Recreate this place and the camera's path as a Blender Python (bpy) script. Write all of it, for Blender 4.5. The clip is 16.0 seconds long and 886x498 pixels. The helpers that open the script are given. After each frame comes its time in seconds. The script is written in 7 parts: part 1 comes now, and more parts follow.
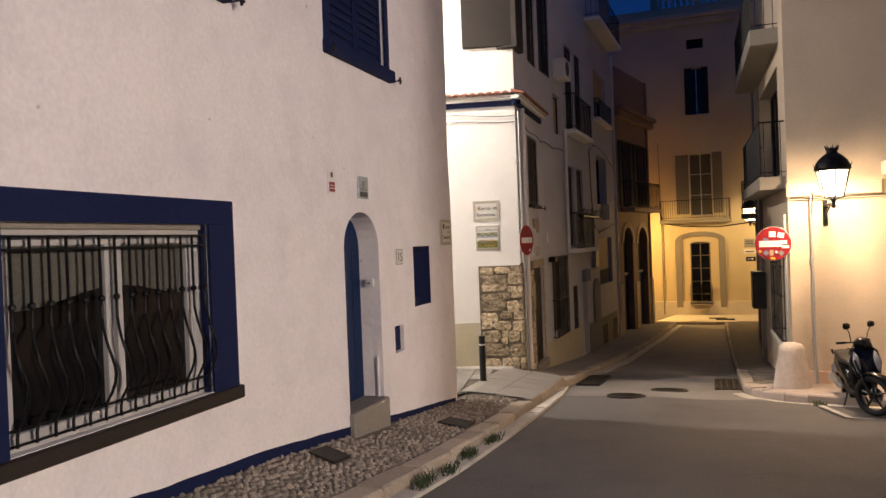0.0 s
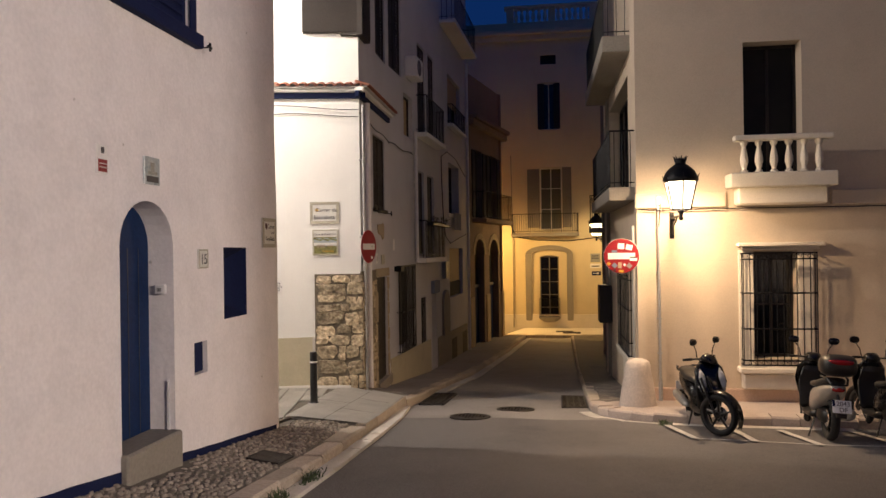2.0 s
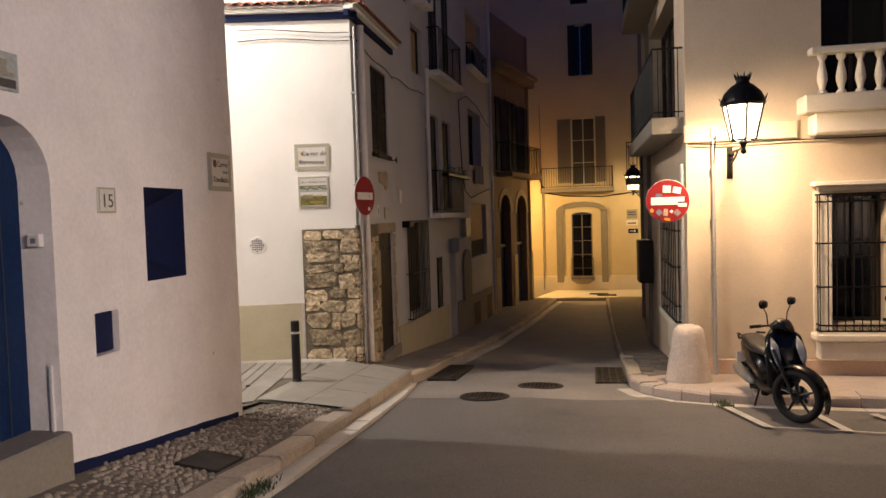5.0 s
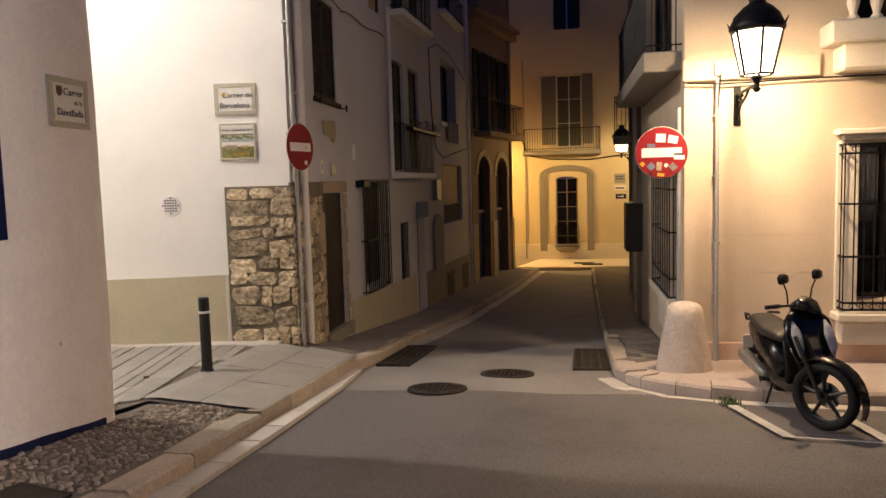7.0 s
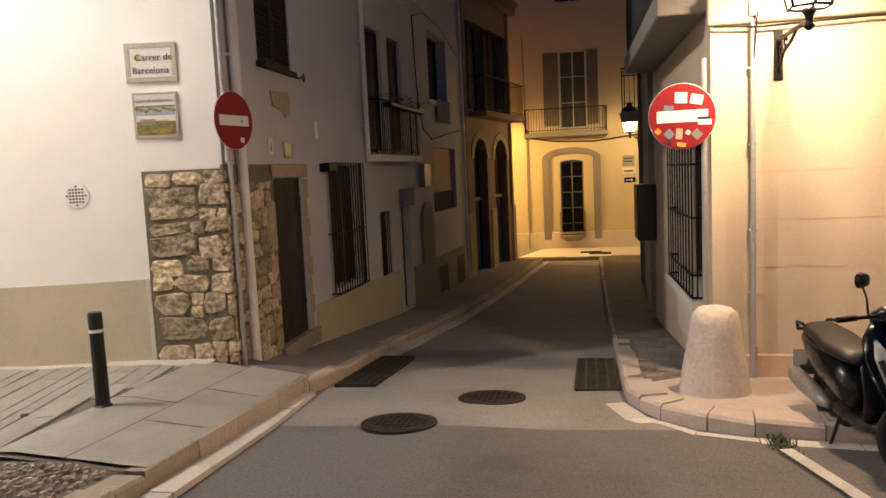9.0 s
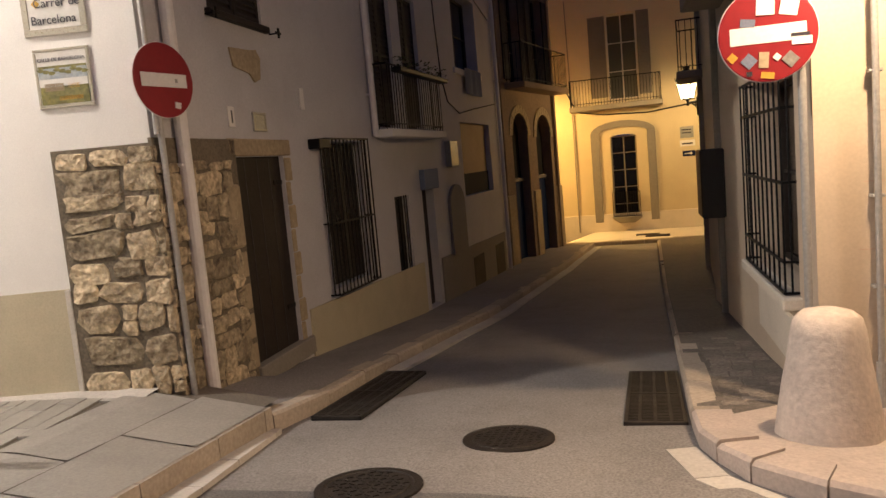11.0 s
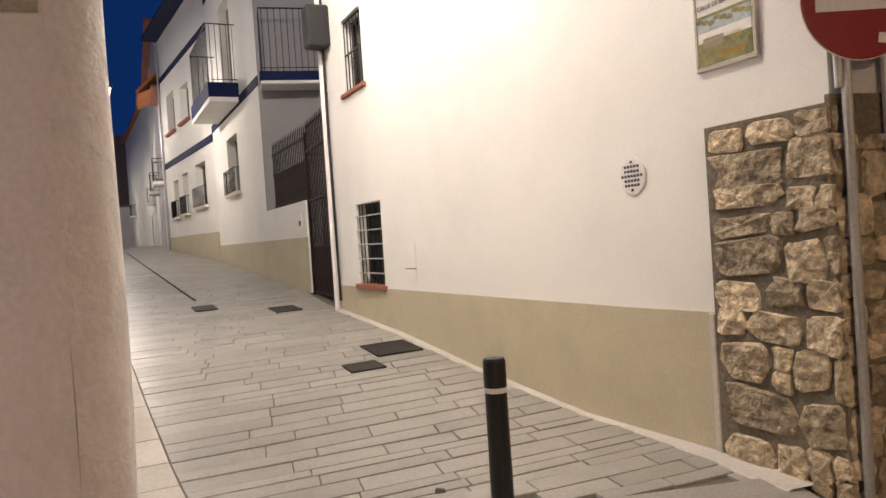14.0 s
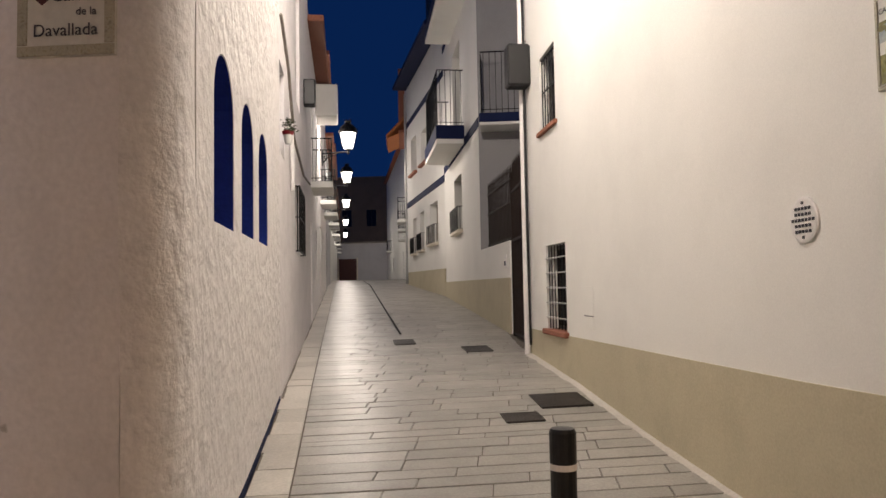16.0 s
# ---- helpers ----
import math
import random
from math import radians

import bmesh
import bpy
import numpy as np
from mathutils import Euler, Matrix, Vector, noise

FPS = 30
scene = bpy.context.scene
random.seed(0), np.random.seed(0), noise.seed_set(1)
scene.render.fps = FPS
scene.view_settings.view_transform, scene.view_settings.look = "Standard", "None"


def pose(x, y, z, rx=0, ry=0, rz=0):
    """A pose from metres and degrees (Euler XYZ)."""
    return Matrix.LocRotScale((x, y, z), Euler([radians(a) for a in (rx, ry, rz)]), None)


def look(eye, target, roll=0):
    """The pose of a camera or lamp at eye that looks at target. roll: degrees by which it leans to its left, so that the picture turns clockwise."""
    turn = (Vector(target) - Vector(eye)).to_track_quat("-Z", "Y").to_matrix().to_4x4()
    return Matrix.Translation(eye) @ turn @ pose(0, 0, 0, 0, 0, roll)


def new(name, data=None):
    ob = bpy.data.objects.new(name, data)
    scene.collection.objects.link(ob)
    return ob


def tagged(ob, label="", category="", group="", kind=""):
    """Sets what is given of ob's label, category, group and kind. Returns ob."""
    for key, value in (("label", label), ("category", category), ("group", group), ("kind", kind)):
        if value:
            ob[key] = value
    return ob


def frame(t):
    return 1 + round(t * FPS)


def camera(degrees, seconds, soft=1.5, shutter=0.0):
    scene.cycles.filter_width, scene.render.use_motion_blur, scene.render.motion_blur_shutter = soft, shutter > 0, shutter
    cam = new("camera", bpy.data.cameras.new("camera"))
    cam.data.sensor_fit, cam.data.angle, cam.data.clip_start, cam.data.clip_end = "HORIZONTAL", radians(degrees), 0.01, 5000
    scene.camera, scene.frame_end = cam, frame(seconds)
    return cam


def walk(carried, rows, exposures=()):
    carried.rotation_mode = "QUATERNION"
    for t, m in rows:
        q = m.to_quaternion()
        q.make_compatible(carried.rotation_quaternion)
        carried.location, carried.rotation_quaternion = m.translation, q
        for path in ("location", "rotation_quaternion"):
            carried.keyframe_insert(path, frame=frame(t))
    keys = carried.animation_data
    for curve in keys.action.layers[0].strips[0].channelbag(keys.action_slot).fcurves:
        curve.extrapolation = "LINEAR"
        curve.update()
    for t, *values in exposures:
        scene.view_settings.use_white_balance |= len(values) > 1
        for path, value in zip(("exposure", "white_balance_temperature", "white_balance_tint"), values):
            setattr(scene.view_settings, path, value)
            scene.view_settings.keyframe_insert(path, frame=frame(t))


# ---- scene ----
cam = camera(62.1, 16.0)
PATH = [
    (0, (1.508, -2.591, 2.451), (0.83, -0.709, 2.433), -2.2),
    (0.5, (1.431, -2.258, 2.418), (0.884, -0.334, 2.396), -1.4),
    (1, (1.456, -1.982, 2.4), (0.999, -0.035, 2.379), -1.0),
    (1.5, (1.505, -1.662, 2.387), (1.111, 0.299, 2.382), -0.8),
    (2, (1.485, -1.265, 2.346), (1.181, 0.712, 2.349), -0.8),
    (2.5, (1.521, -0.977, 2.285), (1.227, 1.001, 2.274), -1.1),
    (3, (1.52, -0.676, 2.264), (1.224, 1.301, 2.234), -1.2),
    (3.5, (1.46, -0.294, 2.217), (1.156, 1.682, 2.164), -1.5),
    (4, (1.445, 0.069, 2.165), (1.055, 2.029, 2.103), -1.8),
    (6.5, (1.639, 2.224, 1.973), (1.258, 4.181, 1.817), -1.5),
    (7, (1.637, 2.717, 1.912), (1.272, 4.676, 1.734), -1.6),
    (7.5, (1.666, 3.19, 1.876), (1.304, 5.148, 1.681), -1.9),
    (8, (1.663, 3.623, 1.86), (1.285, 5.576, 1.659), -2.2),
    (10.5, (1.823, 6.064, 1.606), (1.386, 8.004, 1.388), -4.4),
    (11, (1.789, 6.544, 1.556), (1.252, 8.457, 1.329), -5.1),
    (11.5, (1.715, 6.999, 1.516), (0.968, 8.843, 1.309), -5.5),
    (12, (1.637, 7.428, 1.489), (0.615, 9.14, 1.33), -5.5),
    (12.5, (1.57, 7.769, 1.463), (0.268, 9.283, 1.347), -5.3),
    (13, (1.402, 8.141, 1.475), (-0.177, 9.365, 1.387), -4.3),
    (13.5, (1.314, 8.494, 1.421), (-0.496, 9.342, 1.366), -4.1),
    (14, (1.152, 8.828, 1.38), (-0.786, 9.317, 1.348), -3.8),
    (14.5, (1.066, 9.088, 1.387), (-0.923, 9.297, 1.384), -3.2),
    (15, (1.007, 9.294, 1.373), (-0.993, 9.324, 1.391), -2.4),
    (15.5, (0.867, 9.521, 1.362), (-1.131, 9.441, 1.414), -1.6),
    (16, (0.842, 9.713, 1.362), (-1.148, 9.54, 1.47), -1.0),
]

# the path is fitted at half-second rows
walk(cam, [(t, look(eye, target, roll)) for t, eye, target, roll in PATH],
     exposures=[(0.0, -0.02), (2.5, -0.14), (6.5, -0.14), (8.0, -0.08), (11.0, 0.05), (12.5, 0.05), (13.5, -0.02), (15.0, -0.4), (16.0, -0.62)])

# ---- light ----
world = bpy.data.worlds.new("dusk_sky")
scene.world = world
world.use_nodes = True
_wn = world.node_tree.nodes
_wn["Background"].inputs[0].default_value = (0.03, 0.2, 0.95, 1)
_wn["Background"].inputs[1].default_value = 0.11
scene.view_settings.exposure = 0.0


def point_lamp(name, place, watts, colour, radius=0.09):
    data = bpy.data.lights.new(name, "POINT")
    data.energy, data.color, data.shadow_soft_size = watts, colour, radius
    ob = new(name, data)
    ob.location = place
    return ob


def hood_lamp(name, place, watts, colour, size=0.2):
    """The lamp board under a lantern's hood: a disc that shines downwards."""
    data = bpy.data.lights.new(name, "AREA")
    data.shape, data.size = "DISK", size
    data.energy, data.color = watts, colour
    ob = new(name, data)
    ob.location = place
    return ob


# ---- materials ----
def material(name, colour, rough=0.8, metal=0.0, grain=30.0, vary=0.12, stain=0.0, stain_scale=1.2, bump=0.15,
             bump_scale=None, bump_dist=0.01, spec=0.5, per_object=0.0, per_island=0.0, tint=None, coat=0.0, pits=0.0):
    """A surface with fine grain, larger blotches and relief, in metres."""
    m = bpy.data.materials.new(name)
    m.use_nodes = True
    n, l = m.node_tree.nodes, m.node_tree.links
    p = n["Principled BSDF"]
    geo = n.new("ShaderNodeNewGeometry")
    fine = n.new("ShaderNodeTexNoise")
    fine.inputs["Scale"].default_value, fine.inputs["Detail"].default_value = grain, 6
    big = n.new("ShaderNodeTexNoise")
    big.inputs["Scale"].default_value, big.inputs["Detail"].default_value = stain_scale, 7
    big.inputs["Roughness"].default_value = 0.65
    for t in (fine, big):
        l.new(geo.outputs["Position"], t.inputs["Vector"])
    ramp = n.new("ShaderNodeMapRange")
    ramp.inputs["From Min"].default_value, ramp.inputs["From Max"].default_value = 0.3, 0.7
    ramp.inputs["To Min"].default_value, ramp.inputs["To Max"].default_value = 1 - vary, 1 + vary
    l.new(fine.outputs["Fac"], ramp.inputs["Value"])
    mix = n.new("ShaderNodeMix")
    mix.data_type = "RGBA"
    mix.inputs[6].default_value = (*colour, 1)
    t = tint or tuple(c * 0.62 for c in colour)
    mix.inputs[7].default_value = (*t, 1)
    blot = n.new("ShaderNodeMapRange")
    blot.inputs["From Min"].default_value, blot.inputs["From Max"].default_value = 0.45, 0.75
    blot.inputs["To Min"].default_value, blot.inputs["To Max"].default_value = 0.0, stain
    l.new(big.outputs["Fac"], blot.inputs["Value"])
    l.new(blot.outputs[0], mix.inputs[0])
    hue = n.new("ShaderNodeHueSaturation")
    base = mix.outputs[2]
    if pits:
        warp = n.new("ShaderNodeVectorMath")
        warp.operation = "MULTIPLY_ADD"
        l.new(fine.outputs["Color"], warp.inputs[0])
        warp.inputs[1].default_value = (0.05, 0.05, 0.05)
        l.new(geo.outputs["Position"], warp.inputs[2])
        cell = n.new("ShaderNodeTexVoronoi")
        cell.inputs["Scale"].default_value = 2.2
        l.new(warp.outputs[0], cell.inputs["Vector"])
        dot = n.new("ShaderNodeMapRange")
        dot.inputs["From Min"].default_value, dot.inputs["From Max"].default_value = 0.05, 0.02
        dot.inputs["To Min"].default_value, dot.inputs["To Max"].default_value = 0.0, pits
        l.new(cell.outputs["Distance"], dot.inputs["Value"])
        chip = n.new("ShaderNodeMix")
        chip.data_type = "RGBA"
        chip.inputs[7].default_value = (0.2, 0.17, 0.14, 1)
        l.new(dot.outputs[0], chip.inputs[0])
        l.new(base, chip.inputs[6])
        base = chip.outputs[2]
    l.new(base, hue.inputs["Color"])
    value = ramp.outputs[0]
    for amount, node, out in ((per_object, "ShaderNodeObjectInfo", "Random"), (per_island, "ShaderNodeNewGeometry", "Random Per Island")):
        if amount:
            src = n.new(node)
            r = n.new("ShaderNodeMapRange")
            r.inputs["To Min"].default_value, r.inputs["To Max"].default_value = 1 - amount, 1 + amount
            l.new(src.outputs[out], r.inputs["Value"])
            mul = n.new("ShaderNodeMath")
            mul.operation = "MULTIPLY"
            l.new(value, mul.inputs[0]), l.new(r.outputs[0], mul.inputs[1])
            value = mul.outputs[0]
    l.new(value, hue.inputs["Value"])
    l.new(hue.outputs[0], p.inputs["Base Color"])
    p.inputs["Roughness"].default_value, p.inputs["Metallic"].default_value = rough, metal
    p.inputs["Specular IOR Level"].default_value = spec
    p.inputs["Coat Weight"].default_value = coat
    if rough < 0.75:
        rr = n.new("ShaderNodeMapRange")
        rr.inputs["To Min"].default_value, rr.inputs["To Max"].default_value = max(0.03, rough - 0.15), min(1, rough + 0.15)
        l.new(big.outputs["Fac"], rr.inputs["Value"])
        l.new(rr.outputs[0], p.inputs["Roughness"])
    if bump:
        rel = n.new("ShaderNodeTexNoise")
        rel.inputs["Scale"].default_value, rel.inputs["Detail"].default_value = bump_scale or grain, 8
        l.new(geo.outputs["Position"], rel.inputs["Vector"])
        b = n.new("ShaderNodeBump")
        b.inputs["Strength"].default_value, b.inputs["Distance"].default_value = bump, bump_dist
        l.new(rel.outputs["Fac"], b.inputs["Height"])
        l.new(b.outputs[0], p.inputs["Normal"])
    return m


def glowing(name, colour, strength):
    m = bpy.data.materials.new(name)
    m.use_nodes = True
    p = m.node_tree.nodes["Principled BSDF"]
    p.inputs["Base Color"].default_value = (0.8, 0.8, 0.8, 1)
    p.inputs["Emission Color"].default_value = (*colour, 1)
    p.inputs["Emission Strength"].default_value = strength
    return m


LIME = material("limewash_plaster", (0.84, 0.80, 0.80), 0.9, grain=30, vary=0.05, stain=0.3, stain_scale=1.8, bump=0.55, bump_scale=4.5, bump_dist=0.04, pits=0.5)
ROUGH_LIME = material("rough_limewash", (0.83, 0.795, 0.78), 0.92, grain=40, vary=0.07, stain=0.35, stain_scale=5, bump=0.8, bump_scale=8, bump_dist=0.05, pits=0.7)
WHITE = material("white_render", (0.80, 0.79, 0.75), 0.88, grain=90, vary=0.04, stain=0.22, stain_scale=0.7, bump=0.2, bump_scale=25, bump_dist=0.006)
# white render again, with the street side's shade put into its colour
SHADY = material("shaded_white_render", (0.55, 0.54, 0.56), 0.9, grain=50, vary=0.07, stain=0.35, stain_scale=0.9, bump=0.25, bump_scale=20, bump_dist=0.008)
BEIGE = material("beige_plinth_paint", (0.50, 0.45, 0.32), 0.85, grain=60, vary=0.07, stain=0.4, stain_scale=1.5, bump=0.25, bump_scale=22, bump_dist=0.008)
CREAM = material("cream_stucco", (0.57, 0.475, 0.36), 0.85, grain=45, vary=0.05, stain=0.3, stain_scale=1.1, bump=0.2, bump_scale=18, bump_dist=0.006)
PALE = material("pale_stone_trim", (0.70, 0.64, 0.54), 0.8, grain=50, vary=0.07, stain=0.35, stain_scale=2.0, bump=0.25, bump_dist=0.006)
PEACH = material("peach_plinth", (0.58, 0.42, 0.32), 0.85, grain=40, vary=0.08, stain=0.3, bump=0.2)
OCHRE = material("ochre_stucco", (0.66, 0.56, 0.36), 0.88, grain=40, vary=0.06, stain=0.3, stain_scale=0.6, bump=0.2, bump_scale=14)
GREY_TRIM = material("grey_stone_trim", (0.26, 0.235, 0.2), 0.85, grain=30, vary=0.1, stain=0.3, bump=0.3)
BROWN = material("brown_stone_facade", (0.25, 0.18, 0.125), 0.9, grain=20, vary=0.15, stain=0.5, stain_scale=1.0, bump=0.5, bump_scale=9, bump_dist=0.03)
BLUE = material("cobalt_paint", (0.007, 0.013, 0.056), 0.8, grain=40, vary=0.15, stain=0.4, bump=0.2, spec=0.2)
DOOR_BLUE = material("navy_door_paint", (0.003, 0.02, 0.08), 0.6, grain=25, vary=0.15, stain=0.4, bump=0.15, spec=0.25)
IRON = material("black_wrought_iron", (0.006, 0.006, 0.007), 0.5, 0.6, grain=60, vary=0.2, bump=0.2)
GATE_BROWN = material("brown_gate_paint", (0.018, 0.011, 0.009), 0.8, 0.0, grain=40, vary=0.2, bump=0.2, spec=0.2)
WHITE_IRON = material("white_painted_iron", (0.46, 0.45, 0.43), 0.5, grain=60, vary=0.08, stain=0.3, bump=0.1)
DARK_WOOD = material("dark_brown_wood", (0.017, 0.011, 0.007), 0.65, grain=35, vary=0.25, stain=0.4, bump=0.35)
GREY_WOOD = material("grey_shutter_wood", (0.22, 0.19, 0.15), 0.75, grain=30, vary=0.2, stain=0.3, bump=0.3)
BLIND = material("tan_roller_blind", (0.42, 0.29, 0.15), 0.7, grain=30, vary=0.1, stain=0.2, bump=0.1)
DARK = material("dark_interior", (0.005, 0.005, 0.005), 0.9, grain=5, vary=0.3, bump=0)
GLASS = material("dark_window_glass", (0.004, 0.0045, 0.006), 0.12, grain=3, vary=0.2, bump=0.02, bump_scale=3, spec=0.6)
CURTAIN = material("net_curtain", (0.09, 0.088, 0.072), 0.9, grain=60, vary=0.15, stain=0.3, bump=0.3)
TERRACOTTA = material("terracotta_tile", (0.32, 0.12, 0.07), 0.85, grain=25, vary=0.2, stain=0.4, bump=0.3, per_object=0.2)
STONE = material("rubble_limestone", (0.50, 0.41, 0.275), 0.92, grain=22, vary=0.35, stain=1.0, stain_scale=6, bump=1.0, bump_scale=14, bump_dist=0.07, per_object=0.4, tint=(0.16, 0.12, 0.08))
MORTAR = material("grey_mortar", (0.17, 0.14, 0.10), 0.95, grain=40, vary=0.25, stain=0.5, stain_scale=4, bump=0.8, bump_scale=20, bump_dist=0.02)
ASPHALT = material("worn_asphalt", (0.135, 0.127, 0.122), 0.75, grain=70, vary=0.42, stain=0.85, stain_scale=0.6, bump=0.5, bump_scale=180, bump_dist=0.008, tint=(0.075, 0.07, 0.068))
CONCRETE = material("concrete_roadway", (0.25, 0.234, 0.222), 0.85, grain=60, vary=0.3, stain=0.65, stain_scale=1.3, bump=0.3, bump_scale=90, bump_dist=0.005)
SIDE_PAVE = material("dark_worn_paver", (0.2, 0.175, 0.15), 0.85, grain=30, vary=0.3, stain=0.6, stain_scale=3, bump=0.5, bump_scale=25, bump_dist=0.012, per_object=0.25)
CORNER_SLAB = material("pink_worn_slab", (0.48, 0.41, 0.36), 0.8, grain=40, vary=0.12, stain=0.4, stain_scale=2.5, bump=0.4, bump_scale=30, bump_dist=0.01, per_object=0.1)
NAVY_PANE = material("navy_painted_pane", (0.006, 0.01, 0.05), 0.35, grain=20, vary=0.2, bump=0.05)
PAVER = material("grey_paving_slab", (0.32, 0.306, 0.275), 0.38, grain=50, vary=0.14, stain=0.35, stain_scale=2.5, bump=0.3, bump_scale=50, bump_dist=0.006, per_object=0.12, per_island=0.12)
KERB = material("kerb_stone", (0.42, 0.36, 0.29), 0.85, grain=30, vary=0.15, stain=0.4, stain_scale=3, bump=0.4, bump_dist=0.01, per_object=0.15)
GUTTER = material("pale_gutter_stone", (0.55, 0.52, 0.47), 0.8, grain=40, vary=0.1, stain=0.4, stain_scale=2, bump=0.3, per_object=0.1)
COBBLE = material("pebble_paving", (0.31, 0.265, 0.215), 0.85, grain=40, vary=0.2, stain=0.5, stain_scale=2, bump=0.5, per_island=0.35)
JOINT = material("dark_joint", (0.15, 0.13, 0.105), 0.95, grain=50, vary=0.25, bump=0.4)
MANHOLE = material("cast_iron_cover", (0.035, 0.029, 0.024), 0.6, 0.4, grain=60, vary=0.25, stain=0.4, stain_scale=4, bump=0.4)
LINE = material("worn_road_paint", (0.55, 0.54, 0.5), 0.75, grain=50, vary=0.15, stain=0.6, stain_scale=4, bump=0.3)
STEEL = material("galvanised_steel", (0.42, 0.42, 0.41), 0.5, 0.5, grain=40, vary=0.12, stain=0.3, bump=0.1)
PVC = material("white_downpipe", (0.78, 0.75, 0.74), 0.45, grain=20, vary=0.05, stain=0.3, bump=0.05)
RED = material("sign_red", (0.24, 0.008, 0.014), 0.45, grain=20, vary=0.06, stain=0.15, bump=0.0)
SIGN_WHITE = material("sign_white", (0.78, 0.76, 0.74), 0.5, grain=40, vary=0.05, stain=0.2, bump=0.0)
PLATE = material("plate_white", (0.75, 0.77, 0.8), 0.4, grain=40, vary=0.04, bump=0.0)
TILE = material("glazed_white_tile", (0.66, 0.65, 0.60), 0.55, grain=25, vary=0.06, stain=0.2, stain_scale=6, bump=0.05, per_object=0.06)
TILE_EDGE = material("glazed_border_tile", (0.5, 0.47, 0.37), 0.55, grain=45, vary=0.45, stain=1.0, stain_scale=45, bump=0.05, tint=(0.1, 0.09, 0.05))
INK = material("dark_glaze", (0.035, 0.035, 0.045), 0.35, grain=40, vary=0.15, bump=0.0)
PAINT_GREEN = material("olive_glaze", (0.20, 0.19, 0.06), 0.3, grain=30, vary=0.45, stain=0.8, stain_scale=12, bump=0.0, tint=(0.09, 0.08, 0.03))
PAINT_SKY = material("grey_blue_glaze", (0.32, 0.37, 0.40), 0.3, grain=30, vary=0.2, stain=0.6, stain_scale=10, bump=0.0, tint=(0.5, 0.48, 0.4))
YELLOW = material("yellow_glaze", (0.55, 0.33, 0.05), 0.35, grain=30, vary=0.1, bump=0.0)
GREY_METAL = material("grey_plaque_metal", (0.32, 0.32, 0.30), 0.4, 0.5, grain=50, vary=0.2, stain=0.5, stain_scale=10, bump=0.2)
BLACK_PLASTIC = material("black_plastic", (0.008, 0.008, 0.0085), 0.45, grain=60, vary=0.2, bump=0.1)
BLACK_GLOSS = material("black_bodywork", (0.004, 0.004, 0.0042), 0.26, grain=10, vary=0.15, bump=0.0, coat=0.15)
SILVER = material("silver_bodywork", (0.38, 0.37, 0.36), 0.3, 0.5, grain=10, vary=0.05, bump=0.0, coat=0.3)
RUBBER = material("tyre_rubber", (0.009, 0.009, 0.009), 0.8, grain=50, vary=0.2, bump=0.2)
CHROME = material("bright_metal", (0.6, 0.6, 0.6), 0.22, 0.9, grain=20, vary=0.05, bump=0.0)
SEAT = material("grey_vinyl_seat", (0.013, 0.0125, 0.0125), 0.55, grain=70, vary=0.1, bump=0.2)
RED_PLASTIC = material("red_reflector", (0.30, 0.01, 0.012), 0.2, grain=10, vary=0.05, bump=0.0)
CLEAR = material("headlamp_lens", (0.35, 0.36, 0.38), 0.08, grain=8, vary=0.1, bump=0.0)
LEAF = material("dark_leaf", (0.05, 0.075, 0.025), 0.7, grain=30, vary=0.3, bump=0.1, per_island=0.35)
BRASS = material("brass", (0.42, 0.30, 0.12), 0.35, 0.8, grain=30, vary=0.1, bump=0.0)
TAN_STONE = material("tan_stone_patch", (0.40, 0.32, 0.21), 0.9, grain=20, vary=0.2, stain=0.5, stain_scale=5, bump=0.5)
BONE = material("limewashed_bollard", (0.62, 0.54, 0.47), 0.9, grain=30, vary=0.1, stain=0.5, stain_scale=5, bump=0.5, bump_scale=22, bump_dist=0.015)
CLOTH = material("blue_grey_cloth", (0.16, 0.19, 0.27), 0.9, grain=60, vary=0.1, bump=0.3)
ORANGE = material("orange_awning", (0.45, 0.16, 0.05), 0.8, grain=30, vary=0.15, stain=0.3, bump=0.1)
# render of the lane gable, its shade put into the grey base colour
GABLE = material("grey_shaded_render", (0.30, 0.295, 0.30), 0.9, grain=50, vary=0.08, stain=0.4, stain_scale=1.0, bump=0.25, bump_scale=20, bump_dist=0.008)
BRIGHT_BLUE = material("bright_cobalt_reveal", (0.012, 0.03, 0.25), 0.8, grain=40, vary=0.12, stain=0.3, bump=0.2, spec=0.2)
MAROON = material("maroon_door_paint", (0.07, 0.018, 0.016), 0.6, grain=30, vary=0.15, stain=0.3, bump=0.2)
LAMP_GLASS_WARM = glowing("lit_lantern_glass_warm", (1.0, 0.82, 0.55), 9.0)
LAMP_GLASS_GOLD = glowing("lit_lantern_glass_gold", (1.0, 0.78, 0.42), 9.0)
LAMP_GLASS_WHITE = glowing("lit_lantern_glass_white", (1.0, 0.93, 0.8), 14.0)

# ---- building helpers ----
WORLD = {}


def put(ob, m, parent=None):
    """Places ob at the world pose m, under parent if given."""
    if parent:
        ob.parent = parent
        ob.matrix_parent_inverse = WORLD[parent.name].inverted()
    ob.matrix_basis = m
    WORLD[ob.name] = m.copy()
    return ob


def thing(name, m, label, category, group="", kind=""):
    ob = put(new(name), m)
    ob.empty_display_size = 0.1
    return tagged(ob, label, category, group, kind)


def mesh_of(name, bm, mat):
    me = bpy.data.meshes.new(name)
    bmesh.ops.recalc_face_normals(bm, faces=bm.faces)
    bm.to_mesh(me)
    bm.free()
    for x in (mat if isinstance(mat, (list, tuple)) else [mat]):
        me.materials.append(x)
    return me


